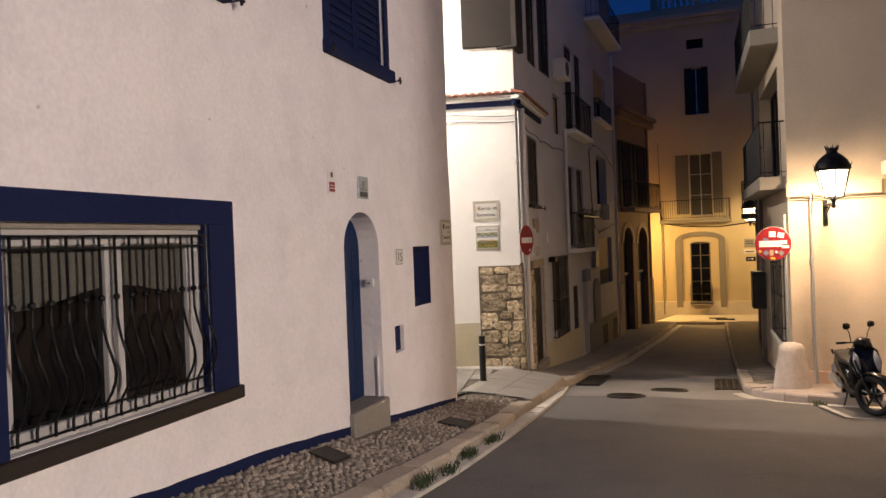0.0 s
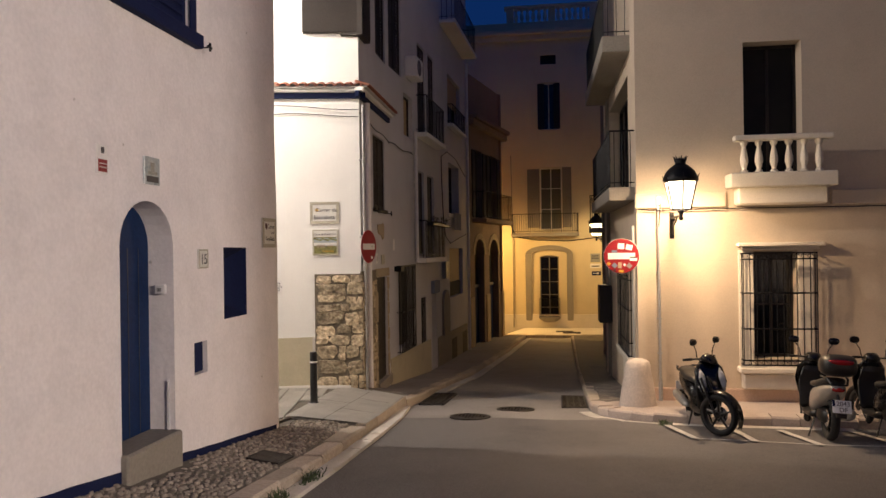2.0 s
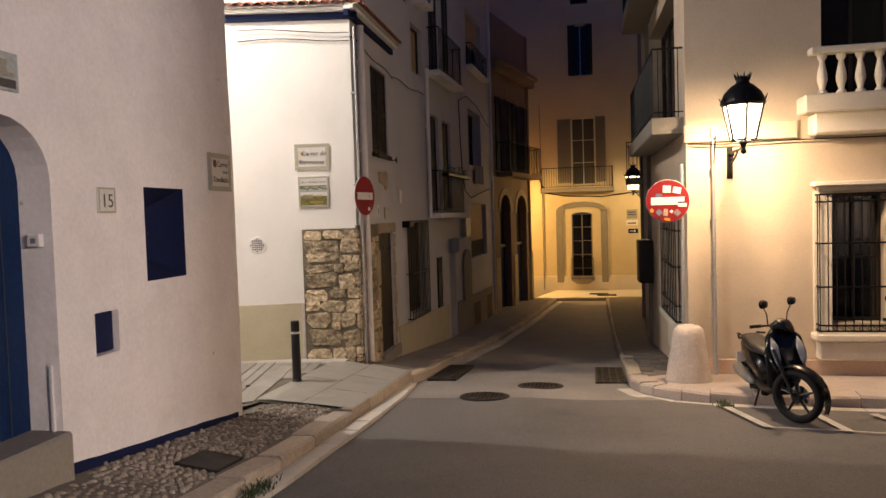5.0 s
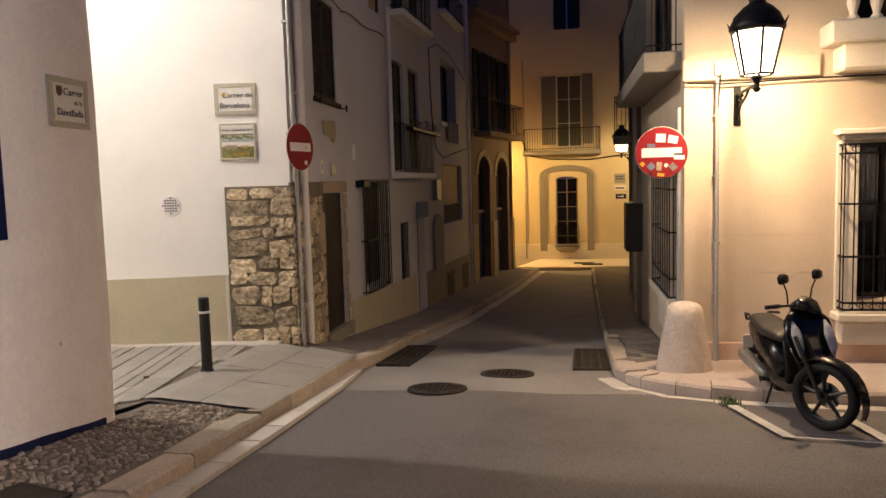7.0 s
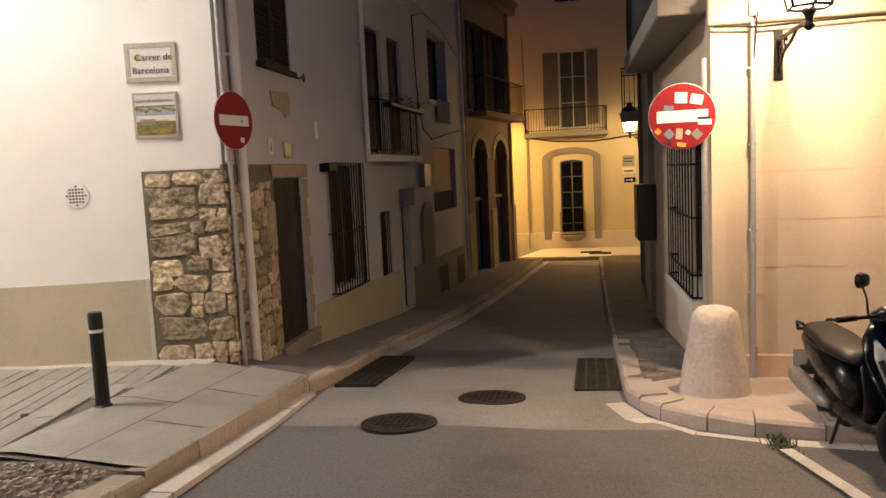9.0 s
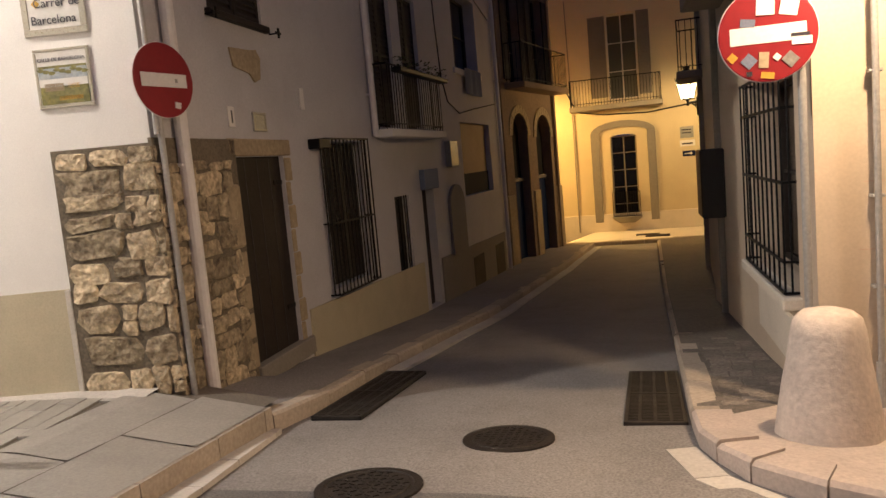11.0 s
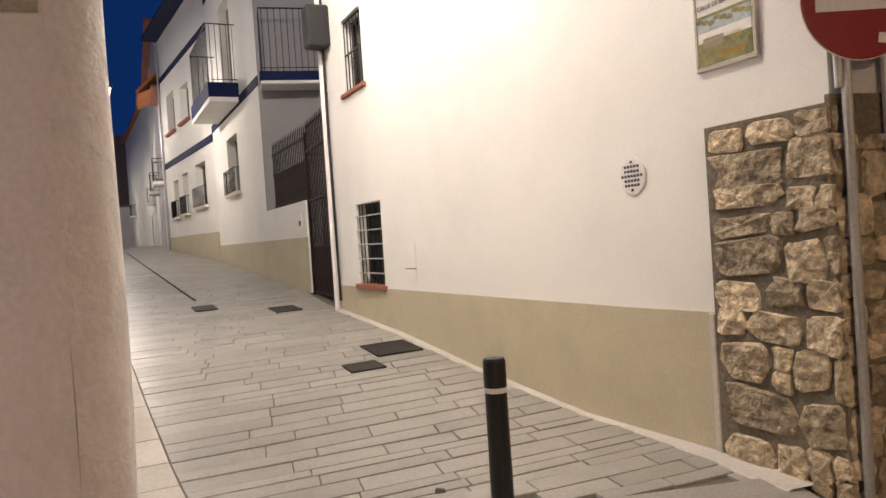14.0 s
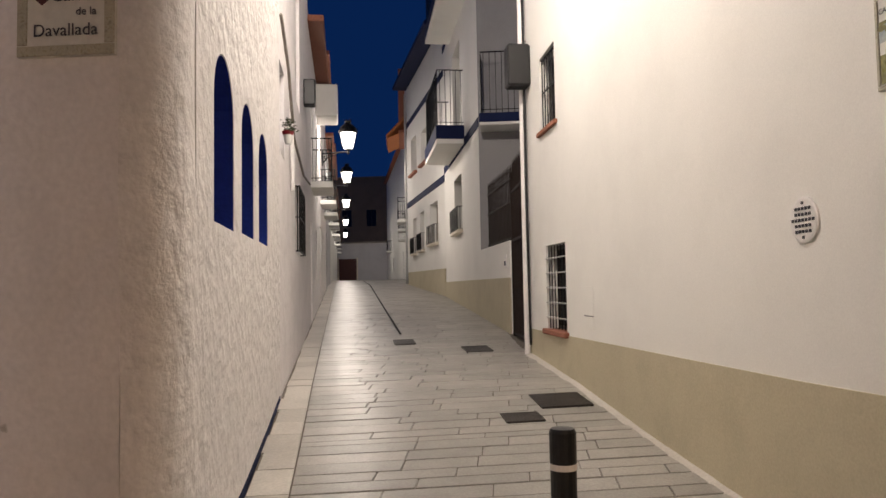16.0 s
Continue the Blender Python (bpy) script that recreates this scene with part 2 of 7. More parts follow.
def part(name, bm, mat, parent=None, label="", m=None, smooth=False):
    """One bmesh as one mesh object, in the parent's own frame unless m is given."""
    me = bm if isinstance(bm, bpy.types.Mesh) else mesh_of(name, bm, mat)
    if smooth:
        me.polygons.foreach_set("use_smooth", [True] * len(me.polygons))
    ob = new(name, me)
    put(ob, m if m is not None else (WORLD[parent.name] if parent else Matrix()), parent)
    if label:
        ob["label"] = label
    return ob


def box(bm, x0, x1, y0, y1, z0, z1, bevel=0.0, m=None):
    vs = [bm.verts.new((x, y, z)) for x in (x0, x1) for y in (y0, y1) for z in (z0, z1)]
    fs = [bm.faces.new([vs[i] for i in q]) for q in ((0, 1, 3, 2), (4, 6, 7, 5), (0, 4, 5, 1), (2, 3, 7, 6), (0, 2, 6, 4), (1, 5, 7, 3))]
    out = vs
    if bevel:
        es = list({e for f in fs for e in f.edges})
        r = bmesh.ops.bevel(bm, geom=es, offset=bevel, segments=1, affect="EDGES", profile=0.5)
        out = list({v for f in r["faces"] for v in f.verts} | {v for v in vs if v.is_valid})
    if m is not None:
        bmesh.ops.transform(bm, matrix=m, verts=out)
    return out


def rod(bm, a, b, r, n=8, r2=None):
    """A round bar from a to b."""
    a, b = Vector(a), Vector(b)
    d = b - a
    if d.length < 1e-6:
        return
    q = d.to_track_quat("Z", "Y").to_matrix()
    rings = []
    for p, rad in ((a, r), (b, r if r2 is None else r2)):
        rings.append([bm.verts.new(p + q @ Vector((rad * math.cos(k * 2 * math.pi / n), rad * math.sin(k * 2 * math.pi / n), 0))) for k in range(n)])
    for k in range(n):
        bm.faces.new((rings[0][k], rings[0][(k + 1) % n], rings[1][(k + 1) % n], rings[1][k]))
    bm.faces.new(rings[0][::-1]), bm.faces.new(rings[1])


def tube(bm, points, r, n=8):
    """A round bar bent through points."""
    pts = [Vector(p) for p in points]
    rings = []
    for i, p in enumerate(pts):
        d = (pts[min(i + 1, len(pts) - 1)] - pts[max(i - 1, 0)]).normalized()
        q = d.to_track_quat("Z", "Y").to_matrix()
        rings.append([bm.verts.new(p + q @ Vector((r * math.cos(k * 2 * math.pi / n), r * math.sin(k * 2 * math.pi / n), 0))) for k in range(n)])
    for a, b in zip(rings, rings[1:]):
        off = min(range(n), key=lambda s: sum((a[k].co - b[(k + s) % n].co).length for k in range(n)))
        for k in range(n):
            bm.faces.new((a[k], a[(k + 1) % n], b[(k + 1 + off) % n], b[(k + off) % n]))
    bm.faces.new(rings[0][::-1]), bm.faces.new(rings[-1])


def lathe(bm, profile, n=20, m=None):
    """A turned shape round z from (radius, z) pairs."""
    rings, made = [], []
    for r, z in profile:
        rings.append([bm.verts.new((r * math.cos(k * 2 * math.pi / n), r * math.sin(k * 2 * math.pi / n), z)) for k in range(n)])
        made += rings[-1]
    for a, b in zip(rings, rings[1:]):
        for k in range(n):
            bm.faces.new((a[k], a[(k + 1) % n], b[(k + 1) % n], b[k]))
    bm.faces.new(rings[0][::-1]), bm.faces.new(rings[-1])
    if m is not None:
        bmesh.ops.transform(bm, matrix=m, verts=made)
    return made


def prism(bm, outline, y0, y1):
    """A plate with an outline in x and z, from y0 to y1."""
    a = [bm.verts.new((x, y0, z)) for x, z in outline]
    b = [bm.verts.new((x, y1, z)) for x, z in outline]
    n = len(outline)
    bm.faces.new(a), bm.faces.new(b[::-1])
    for k in range(n):
        bm.faces.new((a[k], a[(k + 1) % n], b[(k + 1) % n], b[k]))


def arc(u0, u1, spring, crown, n=12):
    """Points of an arch from its right springing to its left one."""
    c, r, h = (u0 + u1) / 2, (u1 - u0) / 2, crown - spring
    return [(c + r * math.cos(k * math.pi / n), spring + h * math.sin(k * math.pi / n)) for k in range(n + 1)]


def facade(p0, p1):
    """A frame on a wall's outer face: x along it, y into it, z up. The street lies on the right of p0 to p1."""
    d = (Vector(p1) - Vector(p0)).normalized()
    return Matrix(((d.x, -d.y, 0, p0[0]), (d.y, d.x, 0, p0[1]), (0, 0, 1, 0), (0, 0, 0, 1))), (Vector(p1) - Vector(p0)).length


def wall_bm(u0, u1, z0, z1, th, holes=(), bm=None, step=0.0):
    """A wall with openings (u0, u1, z0, z1[, spring]); with a spring height the opening is arched."""
    bm = bm or bmesh.new()
    us, zs = {u0, u1}, {z0, z1}
    for h in holes:
        us |= {h[0], h[1]}
        zs |= {h[2], h[3]}
    us = sorted(u for u in us if u0 <= u <= u1)
    zs = sorted(z for z in zs if z0 <= z <= z1)
    grid = {}

    def v(u, y, z):
        k = (round(u, 4), round(y, 4), round(z, 4))
        if k not in grid:
            grid[k] = bm.verts.new((u, y, z))
        return grid[k]

    for a, b in zip(us, us[1:]):
        for c, d in zip(zs, zs[1:]):
            mu, mz = (a + b) / 2, (c + d) / 2
            if any(h[0] < mu < h[1] and h[2] < mz < h[3] for h in holes):
                continue
            bm.faces.new((v(a, 0, c), v(b, 0, c), v(b, 0, d), v(a, 0, d)))
            bm.faces.new((v(a, th, d), v(b, th, d), v(b, th, c), v(a, th, c)))
    for a, b in zip(us, us[1:]):
        for z in (z0, z1):
            if not any(h[0] < (a + b) / 2 < h[1] and (h[2] <= z0 if z == z0 else h[3] >= z1) for h in holes):
                bm.faces.new((v(a, 0, z), v(a, th, z), v(b, th, z), v(b, 0, z)))
    for c, d in zip(zs, zs[1:]):
        for u in (u0, u1):
            bm.faces.new((v(u, 0, c), v(u, 0, d), v(u, th, d), v(u, th, c)))
    for h in holes:
        a, b, c, d = h[:4]
        e = h[4] if len(h) > 4 else d
        for q in (((a, c), (a, e)), ((b, c), (b, e)), ((a, c), (b, c))):
            (p, r), (s, w) = q
            bm.faces.new([v(*x) for x in ((p, 0, r), (s, 0, w), (s, th, w), (p, th, r))])
        if len(h) > 4:
            pts = arc(a, b, e, d)
            for (x, z), (x2, z2) in zip(pts, pts[1:]):
                for y in (0, th):
                    q = list(dict.fromkeys(v(*k) for k in ((x, y, z), (x2, y, z2), (x2, y, d), (x, y, d))))
                    if len(q) > 2:
                        bm.faces.new(q)
                bm.faces.new([v(*k) for k in ((x, 0, z), (x2, 0, z2), (x2, th, z2), (x, th, z))])
        else:
            bm.faces.new([v(*x) for x in ((a, 0, d), (b, 0, d), (b, th, d), (a, th, d))])
    return bm


def loft(bm, rows):
    """Skins a grid of points."""
    vs = [[bm.verts.new(p) for p in r] for r in rows]
    for a, b in zip(vs, vs[1:]):
        for k in range(len(a) - 1):
            bm.faces.new((a[k], a[k + 1], b[k + 1], b[k]))


def interp(x, pts):
    return float(np.interp(x, [p[0] for p in pts], [p[1] for p in pts]))


def road_z(y):
    return interp(y, [(-40, 4.0), (-14, 2.15), (-2.6, 0.93), (0, 0.62), (2.2, 0.37), (4.5, 0.12), (6.5, -0.05), (8.7, -0.2), (10.5, -0.34), (13.4, -0.6), (18.5, -1.06), (25, -1.34), (30, -1.42), (60, -1.6)])


def lane_z(x, y):
    """The paved side street that climbs towards -x."""
    foot = -0.09 - 0.065 * (y - 8.75)
    return interp(x, [(-90, 2.4), (-60, 2.2), (-45, 1.95), (-31, 1.56), (-23.2, 1.1), (-12.9, 0.5), (-8, 0.2), (-6, 0.02), (-4.25, -0.1), (-3, -0.09), (-2.3, -0.04 - 0.035 * (y - 9.9)), (-1.15, foot)])


def slope_pose(x, y, z, gx, gy, rz=0):
    """A pose lying on ground that rises gx along x and gy along y."""
    up = Vector((-gx, -gy, 1)).normalized()
    q = Vector((0, 0, 1)).rotation_difference(up).to_matrix().to_4x4()
    return Matrix.Translation((x, y, z)) @ q @ pose(0, 0, 0, 0, 0, rz)

# ---- ground ----
bm = bmesh.new()
xs = [-600, -90, -60, -31, -12.9, -5, -1.5, 3, 8, 14, 40, 600]
ys = [-600, -40, -14, -2.6, 2.2, 6.5, 8.7, 10.5, 13.4, 18.5, 25, 30, 60, 600]
loft(bm, [[(x, y, min(road_z(y), 9) - 0.35 if x > -1.6 else min(road_z(max(y, 6)), lane_z(x, 9)) - 0.4) for y in ys] for x in xs])
part("ground", bm, ASPHALT)
tagged(bpy.data.objects["ground"], "dull grey bare ground under the streets", "ground", kind="structure")

SEAM = 10.45
for nm, ya, yb, mat, lab in (("road_asphalt", -16, SEAM, ASPHALT, "dark worn asphalt roadway sloping down to the crossing"), ("road_concrete", SEAM, 30.2, CONCRETE, "pale grey concrete roadway of the narrow street")):
    bm = bmesh.new()
    cols = [-1.2, -0.7, 0, 0.7, 1.4, 2.1, 3, 5, 8, 13, 24] if nm == "road_asphalt" else [-1.45, -0.8, 0, 0.7, 1.4, 2.2, 4]
    n = int((yb - ya) / 0.4)
    loft(bm, [[(x, ya + (yb - ya) * k / n, road_z(ya + (yb - ya) * k / n) + 0.015 * noise.noise((x * 0.7, (ya + (yb - ya) * k / n) * 0.7, 3)) - 0.02 * abs(x - 0.6) * (x < 2)) for x in cols] for k in range(n + 1)])
    tagged(part(nm, bm, mat, smooth=True), lab, "road", kind="structure")

# paved side street, under its slabs
bm = bmesh.new()
lx = [-90, -75, -60, -45, -31, -23.2, -16, -12.9, -10.5, -8, -7, -6, -5, -4.25, -3.6, -3, -2.3, -1.8, -1.3]
def south_y(x):
    return 7.895 + 0.2245 * (x + 3.92)
def north_y(x):
    return interp(x, [(-90, -6), (-60, 1.2), (-31.2, 5.4), (-23.3, 7.71), (-12.9, 9.79), (-10.5, 10.06), (-3.7, 11.45), (-1.95, 11.6)])
def lane_row(x):
    a, b = (south_y(x) - 0.3, north_y(x) + 0.3) if x < -2.3 else (8.75, 12.0)
    return [(x, a + (b - a) * k / 8, lane_z(x, a + (b - a) * k / 8) - 0.012) for k in range(9)]
loft(bm, [lane_row(x) for x in lx])
tagged(part("pavement_lane", bm, JOINT, smooth=True), "grey paved pedestrian lane climbing between white houses", "pavement", kind="structure")

# footway along the limewashed house
bm = bmesh.new()
loft(bm, [[(-2.3, y, interp(y, [(-16, 2.5), (0, 0.93), (1.55, 0.76), (2.86, 0.66), (4.47, 0.46), (5.4, 0.34), (8.2, 0.0), (9, -0.06)])), (-1.7, y, road_z(y) + 0.16 + 0.02 * noise.noise((0, y, 0))), (-1.32, y, road_z(y) + 0.1)] for y in [-16 + 0.5 * k for k in range(51)]])
tagged(part("pavement_house", bm, JOINT, smooth=True), "uneven pebble-paved footway beside the white house", "pavement", kind="structure")

# footway by the terrace and by the cream house
def kerb_b(y):
    return interp(y, [(11.7, -1.22), (12.2, -1.1), (14.0, -1.1), (16.5, -0.95), (27, -0.1), (30, 0.2)])
bm = bmesh.new()
loft(bm, [[(x, y, road_z(y) + 0.12 + (0.1 if y < 13 and x < -1.5 else 0)) for x in (-2.9, -2.0, kerb_b(y) - 0.12)] for y in [11.75 + 0.5 * k for k in range(37)]])
tagged(part("pavement_terrace", bm, CONCRETE, smooth=True), "narrow concrete footway under the terrace of houses", "pavement", kind="structure")
bm = bmesh.new()
edge = [(2.05, 30), (2.02, 20), (2.02, 14), (2.02, 11.6), (2.15, 10.95), (2.45, 10.5), (2.9, 10.3), (3.6, 10.22), (5.7, 10.1), (13, 9.9)]
inner = [(4.2, 30), (3.2, 20), (3.0, 14), (3.0, 12.3), (3.1, 12.1), (3.2, 12.1), (3.4, 12.1), (3.8, 12.1), (5.7, 12.1), (13, 12.1)]
across = lambda a, b: [(a[0] + (b[0] - a[0]) * f, a[1] + (b[1] - a[1]) * f, road_z(a[1] + (b[1] - a[1]) * f * 0.75) + 0.12) for f in (0.05, 0.35, 0.7, 1)]
loft(bm, [across(a, b) for a, b in zip(edge[3:], inner[3:])])
tagged(part("pavement_corner", bm, CORNER_SLAB, smooth=True), "worn stone footway round the cream house corner", "pavement", kind="structure")
bm = bmesh.new()
loft(bm, [across(a, b) for a, b in zip(edge[:4], inner[:4])])
tagged(part("pavement_side", bm, SIDE_PAVE, smooth=True), "dark worn paver footway beside the cream house", "pavement", kind="structure")
bm = bmesh.new()
loft(bm, [[(x, y, z) for x in (x0, 0.6, 2, 4.4)] for x0, y, z in ((-0.75, 30.15, -1.6), (-0.75, 30.15, -1.3), (-0.42, 31, -1.27), (0.15, 32.6, -1.22))])
tagged(part("pavement_end", bm, PALE, smooth=False), "pale raised footway at the foot of the ochre house", "pavement", kind="structure")

# ---- limewashed corner house ----
HA = thing("house", pose(-4.5, 2, 0.3), "white limewashed corner house with cobalt blue trim", "house")
MA, LA = facade((-2.02, -8.0), (-2.2, 8.15))
UA = lambda y: (y + 8.0)
part("wall", wall_bm(-6, UA(8.05), -1.0, 8.2, 0.45, [(UA(-0.9), UA(2.16), 1.36, 2.66), (UA(4.46), UA(5.36), 0.64, 2.83, 2.42), (UA(4.3), UA(5.75), 4.6, 6.3), (UA(1.0), UA(2.35), 4.6, 6.3), (UA(6.47), UA(7.1), 1.61, 2.41), (UA(5.76), UA(6.05), 1.1, 1.43)]), LIME, HA, m=MA)
# rounded corner
bm = bmesh.new()
a0, a1 = Vector((-2.2, 8.04)), Vector((-2.75, south_y(-2.75)))
rows = []
for k in range(9):
    f = k / 8
    row = []
    for j in range(32):
        z = -1 + 0.3 * j
        c0 = Vector((-2.185, 8.33 + 0.03 * max(0, min(1, z / 1.6))))
        p = (1 - f) ** 2 * a0 + 2 * f * (1 - f) * c0 + f * f * a1
        row.append((p.x + 0.02 * noise.noise((p.x, p.y, z * 0.6)), p.y + 0.03 * noise.noise((p.x, p.y, z * 0.6 + 9)), z))
    rows.append(row)
loft(bm, rows)
part("corner_wall", bm, ROUGH_LIME, HA, m=Matrix(), smooth=True)
MA2, LA2 = facade((-2.7, south_y(-2.7)), (-60, south_y(-60)))
U2 = lambda x: (Vector((x, south_y(x))) - Vector((-2.7, south_y(-2.7)))).length
A2_END = U2(-7.4)
arches = [(U2(-3.2), U2(-3.95), 1.77, 2.84, 2.5), (U2(-4.32), U2(-5.02), 1.79, 2.82, 2.5), (U2(-5.38), U2(-6.1), 1.8, 2.82, 2.5)]
part("wall", wall_bm(0, A2_END, -1, 7.5, 0.4, arches), ROUGH_LIME, HA, m=MA2)

# ---- white corner house of the terrace ----
HB = thing("house", pose(-5, 13, 0), "white rendered corner house with beige plinth and rubble corner", "house")
MB1, LB1 = facade((-10.5, 10.05), (-3.7, 11.39))
MB2, LB2 = facade((-3.7, 11.39), (-2.02, 11.72))
MB3, LB3 = facade((-2.02, 11.6), (-2.1, 14.3))
MB4, LB4 = facade((-2.1, 14.3), (-1.66, 25.4))
UB1 = lambda x: (x + 10.5) * 1.021
part("wall", wall_bm(0, LB1, -1, 9.5, 0.35, [(UB1(-9.6), UB1(-8.8), 3.55, 4.6), (UB1(-9.48), UB1(-8.5), 0.78, 1.93)]), WHITE, HB, m=MB1)
part("wall", wall_bm(0, LB2, -1, 9.5, 0.35, [(0.75, 1.5, 6.3, 8.2)]), WHITE, HB, m=MB2)
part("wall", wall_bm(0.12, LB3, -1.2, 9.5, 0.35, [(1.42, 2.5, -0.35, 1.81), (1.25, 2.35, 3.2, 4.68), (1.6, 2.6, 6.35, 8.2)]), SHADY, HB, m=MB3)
UB4 = lambda y: (y - 14.3) * 1.0008
b4holes = [(UB4(15.1), UB4(16.35), 0.1, 1.97), (UB4(17.42), UB4(18.08), -0.25, 1.12), (UB4(18.74), UB4(19.38), -0.95, 1.15),
           (UB4(17.1), UB4(17.95), 2.2, 4.4), (UB4(18.35), UB4(19.2), 2.2, 4.4), (UB4(21.5), UB4(23.4), 3.5, 5.1), (UB4(21.5), UB4(24.0), 0.85, 2.4),
           (UB4(14.5), UB4(15.6), 6.4, 8.4), (UB4(15.8), UB4(16.7), 5.1, 6.1), (UB4(17.3), UB4(18.2), 5.35, 7.7), (UB4(18.6), UB4(19.4), 5.5, 7.75), (UB4(21.5), UB4(23.8), 6.3, 7.9)]
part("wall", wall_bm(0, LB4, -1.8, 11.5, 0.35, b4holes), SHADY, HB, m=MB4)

# ---- brown arched house ----
HN = thing("house", pose(-3, 28, -1.3), "brown stone house with two arched doorways and balcony", "house")
MN, LN = facade((-1.62, 25.45), (-0.75, 29.8))
part("wall", wall_bm(0, LN, -2.2, 8.8, 0.4, [(0.55, 1.75, -1.35, 2.75, 2.15), (2.45, 3.75, -1.35, 2.75, 2.1), (0.7, 1.6, 3.55, 6.1), (2.6, 3.6, 3.55, 6.1)]), BROWN, HN, m=MN)

# unseen return wall, added to carry the corner lantern and screen its light
MNR, LNR = facade((-0.75, 29.8), (-7.5, 29.8))
part("side_wall", wall_bm(0, LNR, -2.2, 8.8, 0.4), BROWN, HN, m=MNR)

# ---- ochre house across the end ----
HD = thing("house", pose(1.5, 34, -1.2), "ochre stuccoed house with roof balustrade closing the street", "house")
MD, LD = facade((-6, 32.3), (8, 32.3))
UD = lambda x: x + 6
part("wall", wall_bm(0, LD, -2, 12.2, 0.5, [(UD(0.74), UD(1.6), -1.0, 2.04, 1.95), (UD(0.8), UD(1.78), 3.2, 6.0), (UD(0.74), UD(1.74), 7.72, 9.85), (UD(0.88), UD(1.58), 10.67, 11.1)]), OCHRE, HD, m=MD)

# ---- cream house on the corner ----
HC = thing("house", pose(7, 14, -0.3), "cream stuccoed corner house with stone balustrade balcony", "house")
MC, LC = facade((2.88, 11.94), (14, 11.94))
UC = lambda x: x - 2.88
part("wall", wall_bm(0, LC, -1, 10, 0.45, [(UC(4.8), UC(5.52), 0.42, 2.24), (UC(4.68), UC(5.62), 3.6, 5.82), (UC(8.6), UC(9.32), 0.42, 2.24), (UC(8.5), UC(9.42), 3.6, 5.82)]), CREAM, HC, m=MC)
MCS, LCS = facade((2.76, 18.5), (2.88, 11.94))
UCS = lambda y: 18.5 - y
part("wall", wall_bm(0, LCS, -1.6, 10, 0.45, [(UCS(14.4), UCS(12.5), 0.35, 2.05), (UCS(16.9), UCS(13.0), 3.5, 5.6)]), CREAM, HC, m=MCS)
HC2 = thing("house", pose(6, 24, -1.1), "plain shaded house beside the cream one", "house")
MC2, LC2 = facade((3.4, 29.2), (2.8, 18.52))
part("wall", wall_bm(0, LC2, -2, 10, 0.4, [(5.5, 6.5, 3.0, 5.2)]), CREAM, HC2, m=MC2)
me_, le_ = facade((9, 29.2), (3.4, 29.2))
part("end_wall", wall_bm(0, le_, -2, 10, 0.4), CREAM, HC2, m=me_)

# ---- lane houses ----
HF = thing("house", pose(-22, 9, 1), "white lane house with blue bands, balconies and beige plinth", "house")
MF1, LF1 = facade((-23.3, 7.71), (-12.9, 9.79))
MF2, LF2 = facade((-31.2, 5.4), (-23.3, 7.71))
UF1 = lambda x: (x + 23.3) * 1.0198
UF2 = lambda x: (x + 31.2) * 1.0419
part("wall", wall_bm(0, UF1(-16.3), 0, 11, 0.35, [(UF1(-20.9), UF1(-19.3), 3.0, 4.55), (UF1(-20.9), UF1(-19.3), 5.9, 8.3)]), WHITE, HF, m=MF1)
part("wall", wall_bm(0, LF2, 0, 11, 0.35, [(UF2(-26.0), UF2(-24.55), 3.0, 4.45), (UF2(-28.15), UF2(-27.2), 2.9, 4.38), (UF2(-29.8), UF2(-28.95), 2.85, 4.3), (UF2(-27.6), UF2(-26.2), 6.2, 7.5), (UF2(-30.1), UF2(-28.7), 6.2, 7.7)]), WHITE, HF, m=MF2)
part("terrace_wall", wall_bm(UF1(-16.3), UF1(-13.0), -0.4, 2.25, 0.3), WHITE, HF, m=MF1)
MG, LG = facade((-16.3, 9.11), (-16.3, 13.5))
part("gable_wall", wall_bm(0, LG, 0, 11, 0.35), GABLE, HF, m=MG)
MBE, LBE = facade((-10.5, 10.06), (-10.7, 13.5))
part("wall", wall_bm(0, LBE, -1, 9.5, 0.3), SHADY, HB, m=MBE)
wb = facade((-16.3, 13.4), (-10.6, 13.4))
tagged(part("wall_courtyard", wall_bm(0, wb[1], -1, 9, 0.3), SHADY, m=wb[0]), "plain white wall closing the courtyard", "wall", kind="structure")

# further lane fronts, one house after another
def lane_house(p0, p1, top, holes, mat, label, base=0.0):
    m, L = facade(p0, p1)
    h = thing("house", Matrix.Translation(((p0[0] + p1[0]) / 2, (p0[1] + p1[1]) / 2, base)), label, "house", "lane houses")
    part("wall", wall_bm(0, L, base, top, 0.35, holes), mat, h, m=m)
    return h, m, L

# ---- unseen walls added behind the viewer ----
# the gap on the east side is set to cut the added lantern's light
for nm, a, b, top in (("wall_unseen_east_1", (10.5, 11.9), (10.5, -1.7), 9), ("wall_unseen_east_2", (10.5, -6.5), (10.5, -16), 9), ("wall_unseen_street_1", (10.5, -1.7), (24, -1.7), 8), ("wall_unseen_street_2", (24, -6.5), (10.5, -6.5), 8), ("wall_unseen_street_end", (22, -1.7), (22, -6.5), 8), ("wall_south", (10.5, -15.5), (-2.2, -15.5), 9)):
    m, L = facade(a, b)
    tagged(part(nm, wall_bm(0, L, -1, top, 0.4), CREAM, m=m), "plain cream wall added out of view to close the square", "wall", kind="structure")

